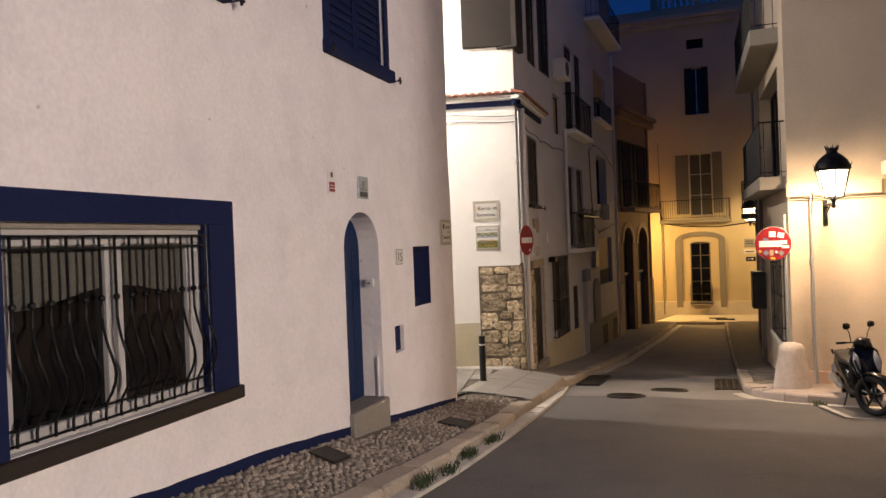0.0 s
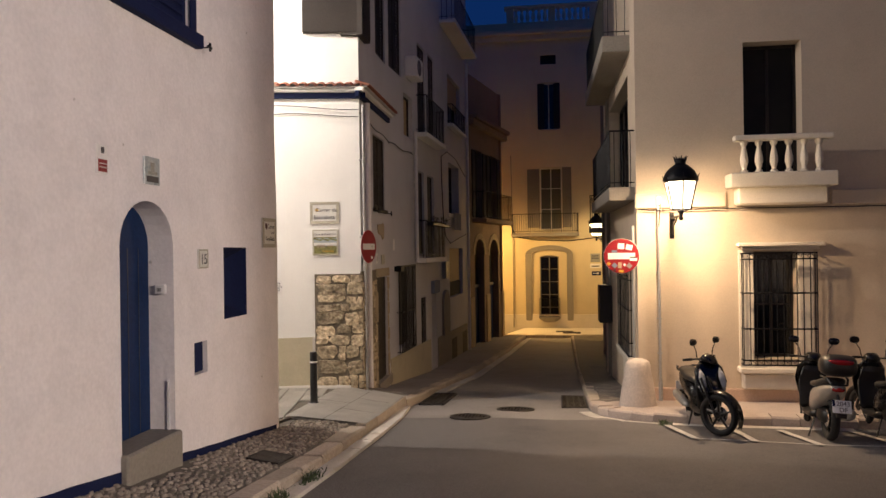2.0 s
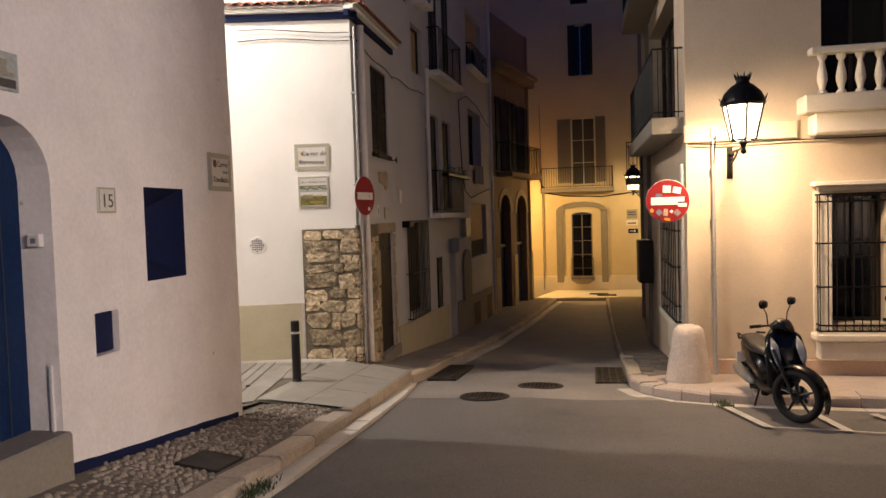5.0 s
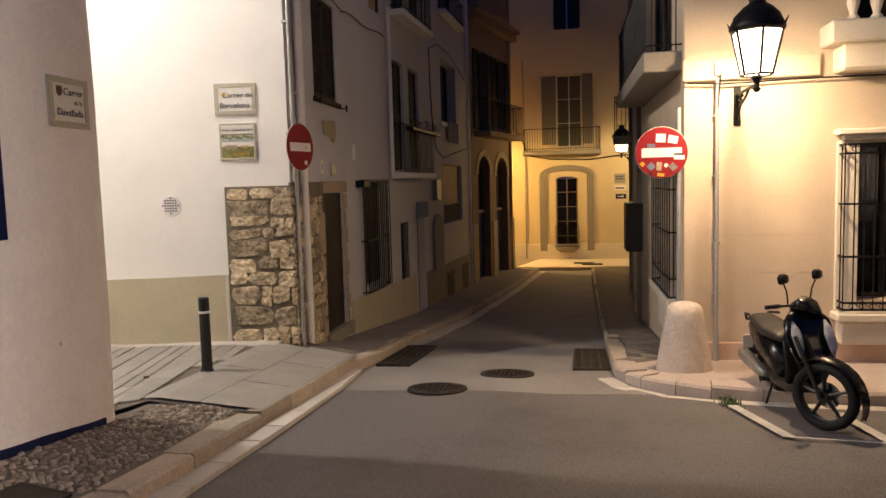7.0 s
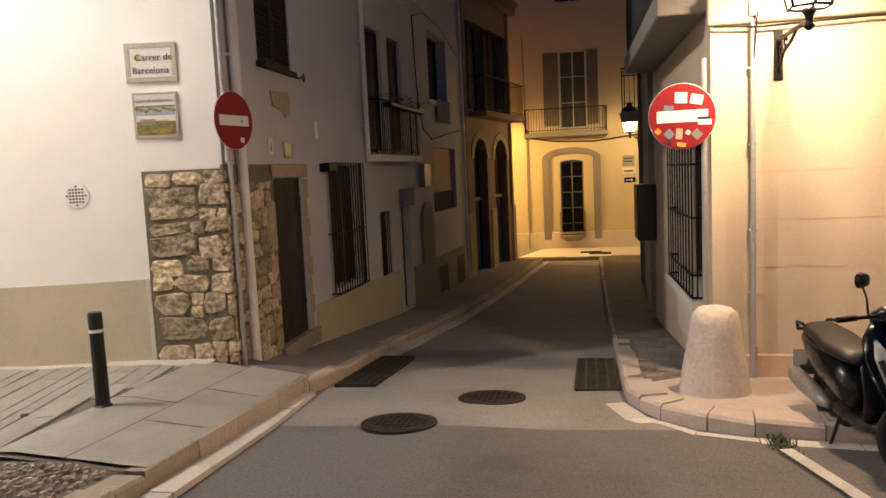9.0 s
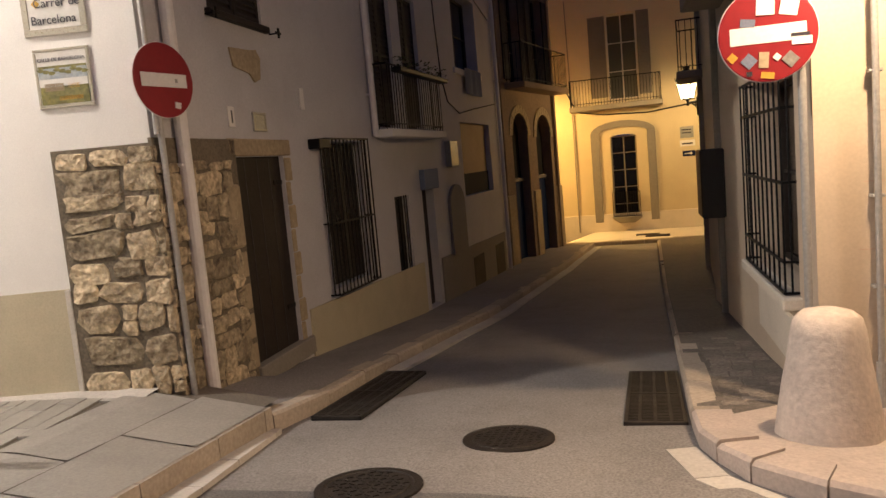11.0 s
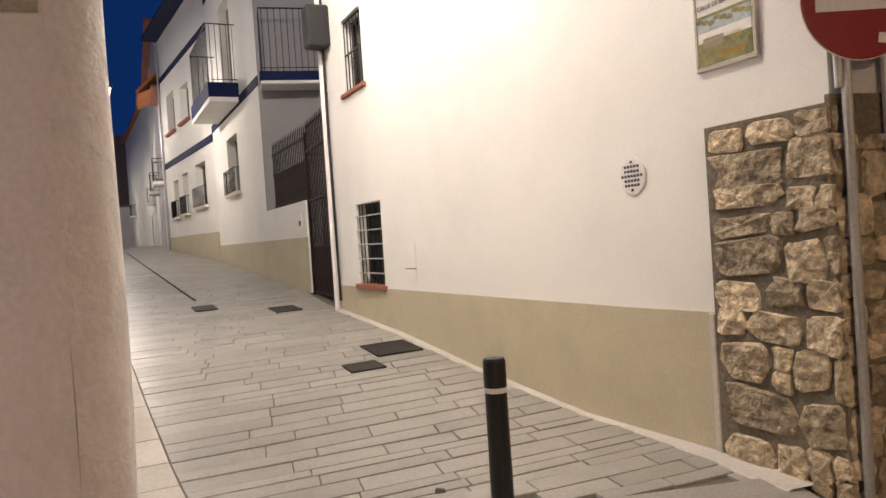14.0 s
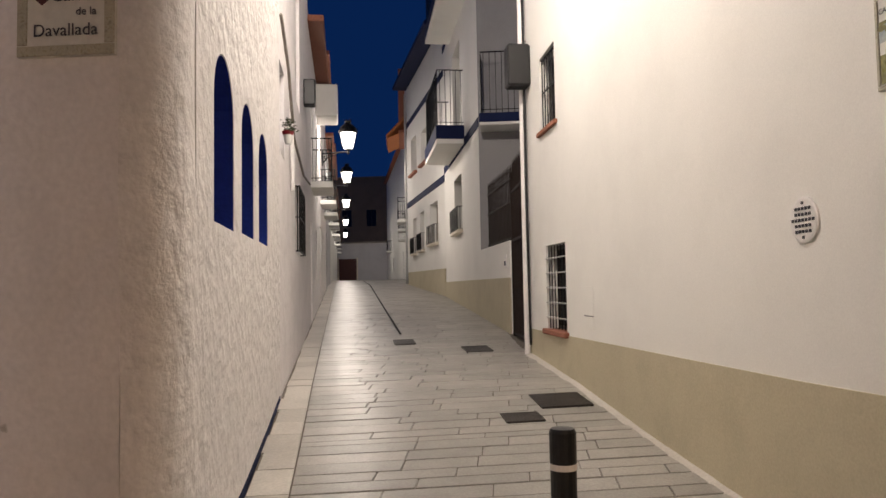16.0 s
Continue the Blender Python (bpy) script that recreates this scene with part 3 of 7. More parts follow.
# ---- street lanterns ----
def lantern(place, toward, glass, label, watts, colour, arm=0.75, size=1.0, group="street lanterns", soft=0.09, lift=0.035):
    """A wall lantern: place is the middle of its glass, toward the way from the wall into the street."""
    d = Vector((toward[0], toward[1], 0)).normalized()
    base = Matrix(((d.x, -d.y, 0, place[0]), (d.y, d.x, 0, place[1]), (0, 0, 1, place[2]), (0, 0, 0, 1)))
    t = thing("wall_lantern", base, label, "street lamp", group)
    s = size
    # tapered six-sided glass
    bm = bmesh.new()
    lathe(bm, [(0.14 * s, -0.27 * s), (0.225 * s, 0.12 * s)], 6)
    g = part("glass", bm, glass, t, "lit frosted lantern glass")
    g.visible_shadow = False
    bm = bmesh.new()
    for k in range(6):
        a = k * math.pi / 3
        rod(bm, (0.142 * s * math.cos(a), 0.142 * s * math.sin(a), -0.265 * s), (0.23 * s * math.cos(a), 0.23 * s * math.sin(a), 0.125 * s), 0.013 * s, 5)
    for r, z in ((0.147, -0.272), (0.232, 0.125)):
        pts = [(r * s * math.cos(k * math.pi / 3), r * s * math.sin(k * math.pi / 3), z * s) for k in range(7)]
        for a, b in zip(pts, pts[1:]):
            rod(bm, a, b, 0.011 * s, 5)
    part("frame", bm, IRON, t)
    bm = bmesh.new()
    lathe(bm, [(0.24 * s, 0.125 * s), (0.25 * s, 0.15 * s), (0.235 * s, 0.19 * s), (0.2 * s, 0.27 * s), (0.13 * s, 0.34 * s), (0.075 * s, 0.375 * s), (0.07 * s, 0.4 * s), (0.085 * s, 0.42 * s), (0.06 * s, 0.45 * s)], 18)
    part("hood", bm, IRON, t, smooth=True)
    bm = bmesh.new()
    for k in range(6):
        a = k * math.pi / 3
        c, q = math.cos(a), math.sin(a)
        rod(bm, (0.225 * s * c, 0.225 * s * q, 0.13 * s), (0.275 * s * c, 0.275 * s * q, 0.23 * s), 0.016 * s, 5, 0.004)
    for k in range(8):
        a = k * math.pi / 4
        rod(bm, (0.07 * s * math.cos(a), 0.07 * s * math.sin(a), 0.42 * s), (0.10 * s * math.cos(a), 0.10 * s * math.sin(a), 0.49 * s), 0.014 * s, 5, 0.004)
    part("crown", bm, IRON, t)
    bm = bmesh.new()
    lathe(bm, [(0.045 * s, -0.275 * s), (0.05 * s, -0.3 * s), (0.03 * s, -0.33 * s), (0.022 * s, -0.38 * s), (0.04 * s, -0.4 * s), (0.018 * s, -0.43 * s)], 12)
    for k in range(3):
        a = k * math.pi * 2 / 3
        rod(bm, (0.04 * s * math.cos(a), 0.04 * s * math.sin(a), -0.29 * s), (0.142 * s * math.cos(a), 0.142 * s * math.sin(a), -0.27 * s), 0.009 * s, 5)
    part("base_cup", bm, IRON, t, smooth=True)
    bm = bmesh.new()
    tube(bm, [(0, 0, -0.38 * s), (-0.1 * arm, 0, -0.36 * s), (-0.5 * arm, 0, -0.36 * s), (-arm, 0, -0.36 * s)], 0.018 * s)
    tube(bm, [(-0.35 * arm, 0, -0.36 * s), (-0.55 * arm, 0, -0.43 * s), (-0.8 * arm, 0, -0.48 * s), (-arm, 0, -0.62 * s)], 0.014 * s)
    for cx, cz, r in ((-0.72, -0.41, 0.045), (-0.88, -0.46, 0.045)):
        tube(bm, [(cx * arm + r * math.cos(k * 0.7), 0, cz * s + r * math.sin(k * 0.7)) for k in range(9)], 0.009 * s, 6)
    box(bm, -arm, -arm + 0.02, -0.035 * s, 0.035 * s, -0.68 * s, -0.28 * s, 0.004)
    part("bracket", bm, IRON, t)
    if watts:
        point_lamp("lantern_light", Vector(place) + Vector((0, 0, lift * s)), watts, colour, soft)
    return t


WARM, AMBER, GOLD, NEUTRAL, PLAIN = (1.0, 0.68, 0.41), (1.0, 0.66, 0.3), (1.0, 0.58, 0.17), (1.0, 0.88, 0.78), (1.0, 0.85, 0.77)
lantern((3.47, 10.97, 3.25), (0, -1), LAMP_GLASS_WARM, "lit black iron lantern bracketed on the cream house", 85, WARM, 0.97, 1.12, soft=0.11, lift=0.03)
hood_lamp("lantern_board", (3.47, 10.97, 3.37), 180, WARM)
lantern((3.15, 29.9, 3.2), (-0.33, 0.94), LAMP_GLASS_GOLD, "lit golden lantern on the shaded house wall", 300, AMBER, 0.74, 1.3, lift=0.09)
# unseen cross-street lantern, added behind the brown house to gild the ochre front
lantern((-2.9, 30.85, 3.0), (0, 1), LAMP_GLASS_GOLD, "unseen golden lantern added round the corner of the brown house", 2300, GOLD, 0.95, 1.2, lift=0.11)
# lantern high on the limewashed house, over the lane
lantern((-5.7, south_y(-5.7) + 1.1, 7.5), (-0.22, 0.97), LAMP_GLASS_WHITE, "lit lantern high on the white house over the lane", 2250, NEUTRAL, 1.1, 1.1)
for x, dz, w in ((-21.5, 5.1, 560), (-32, 5.0, 500), (-44, 4.9, 430), (-58, 4.8, 390), (-70, 4.6, 290)):
    lantern((x, south_y(x) + 0.92, lane_z(x, 5) + dz), (0.22, 0.97), LAMP_GLASS_WHITE, "lit white lantern bracketed over the lane", w, NEUTRAL, 0.9, 1.2, "lane lanterns")
# unseen lantern and post, added in a made-up east street to light the limewash
lantern((14.5, -4.5, 5.0), (-1, 0), LAMP_GLASS_WARM, "unseen lantern added to light the limewashed front", 14000, PLAIN, 0.8, 1.2, soft=0.22, lift=0.115)
t = thing("added_lamp_post", pose(15.3, -4.5, road_z(-4.5)), "unseen black iron post added under the east lantern", "lamp post")
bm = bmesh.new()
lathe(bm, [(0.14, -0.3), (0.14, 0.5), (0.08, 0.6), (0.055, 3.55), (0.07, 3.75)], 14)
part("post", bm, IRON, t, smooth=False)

# ---- pieces of houses ----
def window(house, M, u0, u1, z0, z1, depth=0.2, frame=DARK_WOOD, cols=2, rows=3, fill=None, back=0.04, w=0.05, label=""):
    """A framed window set into an opening: frame, bars and panes."""
    bm = bmesh.new()
    d = depth
    for q in ((u0, u1, z0, z0 + w), (u0, u1, z1 - w, z1), (u0, u0 + w, z0 + w, z1 - w), (u1 - w, u1, z0 + w, z1 - w)):
        box(bm, q[0], q[1], d, d + 0.05, q[2], q[3], 0.006)
    win = part("window", bm, frame, house, label, m=M)
    bm = bmesh.new()
    for k in range(1, cols):
        u = u0 + (u1 - u0) * k / cols
        box(bm, u - 0.022, u + 0.022, d + 0.005, d + 0.045, z0 + w, z1 - w)
    for k in range(1, rows):
        z = z0 + (z1 - z0) * k / rows
        box(bm, u0 + w, u1 - w, d + 0.012, d + 0.04, z - 0.013, z + 0.013)
    if cols > 1 or rows > 1:
        part("glazing_bar", bm, frame, win)
    else:
        bm.free()
    for k in range(cols):
        bm = bmesh.new()
        a, b = u0 + (u1 - u0) * k / cols, u0 + (u1 - u0) * (k + 1) / cols
        box(bm, a + 0.01, b - 0.01, d + back, d + back + 0.01, z0 + 0.01, z1 - 0.01)
        part("pane", bm, fill or GLASS, win)
    return win


def shutter(parent, M, u0, u1, z0, z1, y, mat, slats=14, label=""):
    """A louvred shutter leaf."""
    bm = bmesh.new()
    w = 0.05
    for q in ((u0, u1, z0, z0 + w), (u0, u1, z1 - w, z1), (u0, u0 + w, z0 + w, z1 - w), (u1 - w, u1, z0 + w, z1 - w), (u0 + w, u1 - w, (z0 + z1) / 2 - w / 2, (z0 + z1) / 2 + w / 2)):
        box(bm, q[0], q[1], y, y + 0.04, q[2], q[3], 0.005)
    s = part("shutter", bm, mat, parent, label, m=M)
    bm = bmesh.new()
    for k in range(slats):
        z = z0 + w + (z1 - z0 - 2 * w) * (k + 0.5) / slats
        h = (z1 - z0 - 2 * w) / slats * 0.6
        v = [(u0 + w, y + 0.004, z - h), (u1 - w, y + 0.004, z - h), (u1 - w, y + 0.036, z + h), (u0 + w, y + 0.036, z + h)]
        a = [bm.verts.new(p) for p in v]
        b = [bm.verts.new((p[0], p[1] + 0.004, p[2] - 0.008)) for p in v]
        bm.faces.new(a), bm.faces.new(b[::-1])
        for i in range(4):
            bm.faces.new((a[i], a[(i + 1) % 4], b[(i + 1) % 4], b[i]))
    part("louvres", bm, mat, s)
    return s


def slab(house, M, name, u0, u1, y0, y1, z0, z1, mat, label="", bevel=0.008, parent=None):
    bm = bmesh.new()
    box(bm, u0, u1, y0, y1, z0, z1, bevel)
    return part(name, bm, mat, parent or house, label, m=M)


def bars(parent, M, name, u0, u1, y, z0, z1, n, r=0.008, mat=IRON, mesh=None):
    """n upright bars between u0 and u1, each a part, on one mesh."""
    if mesh is None:
        bm = bmesh.new()
        rod(bm, (0, 0, z0), (0, 0, z1), r, 6)
        mesh = mesh_of(name, bm, mat)
    for k in range(n):
        u = u0 + (u1 - u0) * (k + 0.5) / n
        part(name, mesh, mat, parent, m=M @ Matrix.Translation((u, y, 0)))
    return mesh


def grille(house, M, u0, u1, z0, z1, out, n, mat=IRON, rows=(), r=0.009, sides=True, label=""):
    """A window grille standing out from the wall."""
    g = None
    for z in (z0, z1, *rows):
        bm = bmesh.new()
        box(bm, u0, u1, -out - 0.012, -out + 0.006, z - 0.012, z + 0.012, 0.002)
        if out > 0.03:
            for u in (u0, u1):
                box(bm, u - 0.01, u + 0.01, -out, 0.02, z - 0.01, z + 0.01)
        rail = part("rail" if g else "window_grille", bm, mat, g or house, "" if g else label, m=M)
        g = g or rail
    bars(g, M, "bar", u0 - (u1 - u0) / n / 2, u1 + (u1 - u0) / n / 2, -out, z0, z1, n + 1, r, mat)
    if sides:
        for u in (u0, u1):
            bars(g, M, "bar", u - 0.001, u + 0.001, -out * 0.5, z0, z1, 1, r, mat)
    return g


def balcony(house, M, u0, u1, out, z, h, n, slab_mat=GREY_TRIM, th=0.12, mat=IRON, label="", band=None):
    """A slab with an iron railing round three sides."""
    bm = bmesh.new()
    box(bm, u0, u1, -out, 0.02, z - th, z, 0.015)
    b = part("balcony", bm, slab_mat, house, label, m=M)
    if band:
        slab(house, M, "band", u0 - 0.01, u1 + 0.01, -out - 0.012, 0.0, z - th * 0.75, z - 0.004, band, "cobalt blue painted edge", 0.004, parent=b)
    e = 0.04
    for zz, r in ((z + h, 0.016), (z + 0.08, 0.01)):
        bm = bmesh.new()
        tube(bm, [(u0 + e, 0.0, zz), (u0 + e, -out + e, zz), (u1 - e, -out + e, zz), (u1 - e, 0.0, zz)], r, 6)
        part("rail", bm, mat, b)
    me = bars(b, M, "baluster", u0 + e, u1 - e, -out + e, z, z + h, n, 0.008, mat)
    k = max(2, round(out / (u1 - u0) * n))
    for u in (u0 + e, u1 - e):
        for i in range(k):
            part("baluster", me, mat, b, m=M @ Matrix.Translation((u, -out + e + (out - e) * (i + 0.5) / k, 0)))
    return b


def plaque(M, u0, u1, z0, z1, label, base=TILE, edge=TILE_EDGE, border=0.05, lines=(), name="wall_plaque", category="plaque", proud=0.018):
    """A tile panel on a wall: face, border and bars of writing (u, z, width, height, material) from its lower corner."""
    t = thing(name, M @ Matrix.Translation((u0, 0, z0)), label, category)
    w, h = u1 - u0, z1 - z0
    bm = bmesh.new()
    box(bm, 0, w, -proud, 0.004, 0, h, 0.004)
    part("panel", bm, base, t)
    if edge:
        for q in ((0, w, 0, border), (0, w, h - border, h), (0, border, border, h - border), (w - border, w, border, h - border)):
            bm = bmesh.new()
            box(bm, q[0] + 0.002, q[1] - 0.002, -proud - 0.005, -proud + 0.002, q[2] + 0.002, q[3] - 0.002, 0.002)
            part("border", bm, edge, t)
    for u, z, a, b, mat in lines:
        bm = bmesh.new()
        box(bm, u, u + a, -proud - 0.0045, -proud + 0.002, z, z + b)
        part("mark", bm, mat, t)
    return t


def lettering(t, text, x, z, size, mat, y=-0.023):
    """Raised letters of the built-in font on a plaque, as mesh."""
    cu = bpy.data.curves.new("lettering", "FONT")
    cu.body, cu.size, cu.extrude, cu.align_x = text, size, 0.001, "CENTER"
    ob = bpy.data.objects.new("lettering", cu)
    scene.collection.objects.link(ob)
    me = bpy.data.meshes.new_from_object(ob.evaluated_get(bpy.context.evaluated_depsgraph_get()))
    bpy.data.objects.remove(ob)
    me.materials.clear()
    me.materials.append(mat)
    return part("lettering", me, mat, t, m=WORLD[t.name] @ pose(x, y, z, 90, 0, 0))


# ---- limewashed house: openings and trim ----
# barred window with a cobalt surround
for nm, q in (("top", (0.06, 2.48, 2.66, 2.85)), ("left", (0.06, 0.36, 1.32, 2.66)), ("right", (2.16, 2.48, 1.32, 2.66))):
    slab(HA, MA, "window_surround", UA(q[0]), UA(q[1]), -0.012, 0.02, q[2], q[3], BLUE, "cobalt painted window surround", 0.004)
slab(HA, MA, "window_sill", UA(0.06), UA(2.5), -0.05, 0.3, 1.25, 1.355, DARK_WOOD, "dark brown tiled sill", 0.01)
slab(HA, MA, "reveal_paint", UA(2.14), UA(2.161), 0.02, 0.40, 1.36, 2.655, BLUE, "cobalt painted reveal", 0.002)
wA = window(HA, MA, UA(0.36), UA(2.135), 1.36, 2.62, 0.07, WHITE_IRON, 1, 1, w=0.1, label="white painted window frame")
for y, w in ((1.2, 0.06), (1.29, 0.055), (2.0, 0.05)):
    slab(HA, MA, "mullion", UA(y) - w / 2, UA(y) + w / 2, 0.065, 0.115, 1.45, 2.53, WHITE_IRON, "", 0.006, parent=wA)
slab(HA, MA, "shutter_box", UA(0.36), UA(2.14), 0.05, 0.4, 2.62, 2.66, GREY_TRIM, "brown shutter box", 0.004)
bm = bmesh.new()
n = 60
rows = []
for j in range(4):
    z = 2.62 - 0.42 * j / 3
    rows.append([(UA(0.4) + 1.7 * k / n, 0.098 + 0.006 * math.sin(k * 0.9 + 0.3 * j), z - (0.05 * math.sin(k * 0.12 + 1) if j == 3 else 0)) for k in range(n + 1)])
loft(bm, rows)
cv = part("curtain", bm, CURTAIN, wA, "gathered net curtain", smooth=True)
bm = bmesh.new()
box(bm, UA(0.37), UA(2.14), 0.0, 0.012, 1.405, 1.42, 0.002)
gA = part("window_grille", bm, IRON, HA, "black wrought iron grille with wavy bars", m=MA)
for zz in (1.5, 2.5, 2.575):
    bm = bmesh.new()
    box(bm, UA(0.37), UA(2.14), 0.0, 0.012, zz - 0.008, zz + 0.008, 0.002)
    part("rail", bm, IRON, gA, m=MA)
bm = bmesh.new()
wave = lambda z: max(0, min(1, (z - 1.5) / 0.55))
tube(bm, [(0.03 * math.sin(wave(z) * 2 * math.pi), 0.006 - 0.08 * math.sin(wave(z) * math.pi), z) for z in np.linspace(1.4, 2.58, 21)], 0.01, 6)
wavy = mesh_of("bar", bm, IRON)
bm = bmesh.new()
lathe(bm, [(0.012, 2.16), (0.022, 2.17), (0.022, 2.19), (0.012, 2.2)], 8, Matrix.Translation((0, 0.006, 0)))
knob = mesh_of("collar", bm, IRON)
for k in range(14):
    at = MA @ Matrix.Translation((UA(0.42) + 1.68 * k / 13, 0, 0))
    bar = part("bar", wavy, IRON, gA, m=at)
    part("collar", knob, IRON, bar, m=at)

# arched door
bm = bmesh.new()
prism(bm, [(UA(4.46), 0.62), (UA(5.36), 0.62)] + arc(UA(4.46), UA(5.36), 2.42, 2.83), 0.26, 0.31)
dA = part("door", bm, DOOR_BLUE, HA, "navy blue painted plank door", m=MA)
for k in range(1, 5):
    slab(HA, MA, "plank_groove", UA(4.46) + 0.18 * k - 0.004, UA(4.46) + 0.18 * k + 0.004, 0.255, 0.262, 0.66, 2.4, INK, "", 0, parent=dA)
slab(HA, MA, "door_window", UA(4.52), UA(4.86), 0.248, 0.262, 2.08, 2.34, CURTAIN, "small glazed door pane with a sticker", 0.004, parent=dA)
bm = bmesh.new()
lathe(bm, [(0.03, 0), (0.03, 0.008), (0.012, 0.015), (0.012, 0.04), (0.028, 0.05), (0.032, 0.065), (0.02, 0.08)], 14, MA @ pose(UA(4.56), 0.258, 1.42, 90))
part("door_knob", bm, CHROME, dA, "round chrome knob", m=Matrix(), smooth=True)
bm = bmesh.new()
box(bm, UA(4.44), UA(5.38), -0.07, 0.3, 0.2, 0.652, 0.02)
part("door_step", bm, GREY_TRIM, HA, "worn concrete door step", m=MA)
slab(HA, MA, "jamb_conduit", UA(5.335), UA(5.36), 0.05, 0.075, 0.64, 1.12, PVC, "white plastic conduit", 0.003)
t = thing("doorbell", MA @ Matrix.Translation((UA(5.34), 0.12, 2.0)), "small white doorbell in the door jamb", "doorbell")
bm = bmesh.new()
box(bm, -0.03, 0.02, -0.05, 0.05, -0.04, 0.05, 0.006)
part("case", bm, SIGN_WHITE, t)
bm = bmesh.new()
box(bm, -0.034, -0.028, -0.02, 0.02, -0.015, 0.02, 0.002)
part("button", bm, GREY_METAL, t)
# blue shuttered niches
outer = [(UA(6.47), 1.61), (UA(7.1), 1.61), (UA(7.1), 2.41), (UA(6.47), 2.41)]
back = [(UA(6.54), 1.8), (UA(6.86), 1.8), (UA(6.86), 2.22), (UA(6.54), 2.22)]
bm = bmesh.new()
loft(bm, [[(u, y, z) for u, z in (*q, q[0])] for q, y in ((outer, 0.004), (back, 0.3))])
niche = part("window_niche", bm, BLUE, HA, "deep splayed niche painted cobalt", m=MA)
wn = window(HA, MA, UA(6.53), UA(6.87), 1.79, 2.23, 0.3, PALE, 1, 1, w=0.045, label="small pale framed window")
for q in ((UA(6.69), UA(6.71), 1.72, 2.3), (UA(6.5), UA(6.95), 2.0, 2.02)):
    slab(HA, MA, "niche_bar", q[0], q[1], 0.24, 0.26, q[2], q[3], IRON, "", 0.003, parent=wn)
slab(HA, MA, "meter_door", UA(5.77), UA(6.04), 0.045, 0.07, 1.11, 1.42, BLUE, "small cobalt meter box door", 0.008)
for y0, y1 in ((4.3, 5.75), (1.0, 2.35)):
    ym = (y0 + y1) / 2
    wn = window(HA, MA, UA(y0), UA(y1), 4.6, 6.3, 0.25, BLUE, 2, 2)
    shutter(wn, MA, UA(y0) + 0.02, UA(ym) - 0.01, 4.62, 6.28, 0.03, BLUE, 16)
    shutter(wn, MA, UA(ym) + 0.01, UA(y1) - 0.02, 4.62, 6.28, 0.03, BLUE, 16)
    for q in ((y0 - 0.12, y0, 4.46, 6.4), (y1, y1 + 0.12, 4.46, 6.4)):
        slab(HA, MA, "window_surround", UA(q[0]), UA(q[1]), -0.02, 0.02, q[2], q[3], BLUE, "cobalt painted window surround", 0.004)
    slab(HA, MA, "window_sill", UA(y0 - 0.14), UA(y1 + 0.14), -0.09, 0.2, 4.46, 4.6, BLUE, "cobalt painted sill", 0.012)
    for y in (y0 - 0.1, y1 + 0.22):
        t = thing("shutter_catch", MA @ Matrix.Translation((UA(y), 0, 4.5)), "small black iron shutter catch", "shutter catch", "shutter catches")
        bm = bmesh.new()
        rod(bm, (0, 0.01, 0), (0, -0.11, 0), 0.008, 6)
        box(bm, -0.05, 0.05, -0.12, -0.1, -0.012, 0.012, 0.004)
        box(bm, -0.012, 0.012, -0.125, -0.105, -0.045, 0.045, 0.004)
        part("arm", bm, IRON, t)
# blue foot line
bm = bmesh.new()
foot = lambda y: interp(y, [(-16, 2.5), (0, 0.93), (1.55, 0.76), (2.86, 0.66), (4.47, 0.46), (5.4, 0.34), (8.2, 0.0), (9, -0.06)])
ln = [y for y in np.arange(-6, 8.1, 0.25)]
loft(bm, [[(UA(y), -0.006, foot(y) - 0.05), (UA(y), -0.006, foot(y) + 0.05 + 0.02 * noise.noise((y * 3, 0, 0))), (UA(y), 0.01, foot(y) + 0.06)] for y in ln if not 4.4 < y < 5.4])
part("foot_line", bm, BLUE, HA, "cobalt painted foot line", m=MA)
# signs on the front
plaque(MA, UA(4.14), UA(4.28), 3.0, 3.24, "small white and red alarm sign", SIGN_WHITE, None, 0, ((0.012, 0.02, 0.116, 0.1, RED), (0.02, 0.05, 0.1, 0.012, SIGN_WHITE), (0.02, 0.08, 0.1, 0.012, SIGN_WHITE), (0.05, 0.17, 0.04, 0.05, INK)), "alarm_sign", "sign")
plaque(MA, UA(4.84), UA(5.1), 2.98, 3.23, "grey picture tile with dark lettering bars", PAINT_SKY, None, 0, ((0.03, 0.02, 0.2, 0.055, INK), (0.1, 0.1, 0.06, 0.1, GREY_METAL), (0.05, 0.09, 0.16, 0.03, GREY_METAL)))
t = plaque(MA, UA(5.85), UA(6.06), 2.19, 2.39, "white house number tile with green border", TILE, TILE_EDGE, 0.018, (), "house_number", "number sign")
lettering(t, "15", 0.105, 0.045, 0.15, INK)
t = plaque(MA, UA(7.58), UA(8.03), 2.41, 2.79, "weathered street name tile with patterned border", TILE, TILE_EDGE, 0.05, (), "street_name_sign", "street sign")
lettering(t, "Carrer", 0.27, 0.245, 0.08, INK)
lettering(t, "de la", 0.32, 0.18, 0.05, INK)
lettering(t, "Davallada", 0.225, 0.09, 0.078, INK)
bm = bmesh.new()
prism(bm, [(0.085, 0.31), (0.145, 0.31), (0.145, 0.255), (0.115, 0.23), (0.085, 0.255)], -0.0225, -0.016)
part("shield", bm, MAROON, t, "small dark red shield")
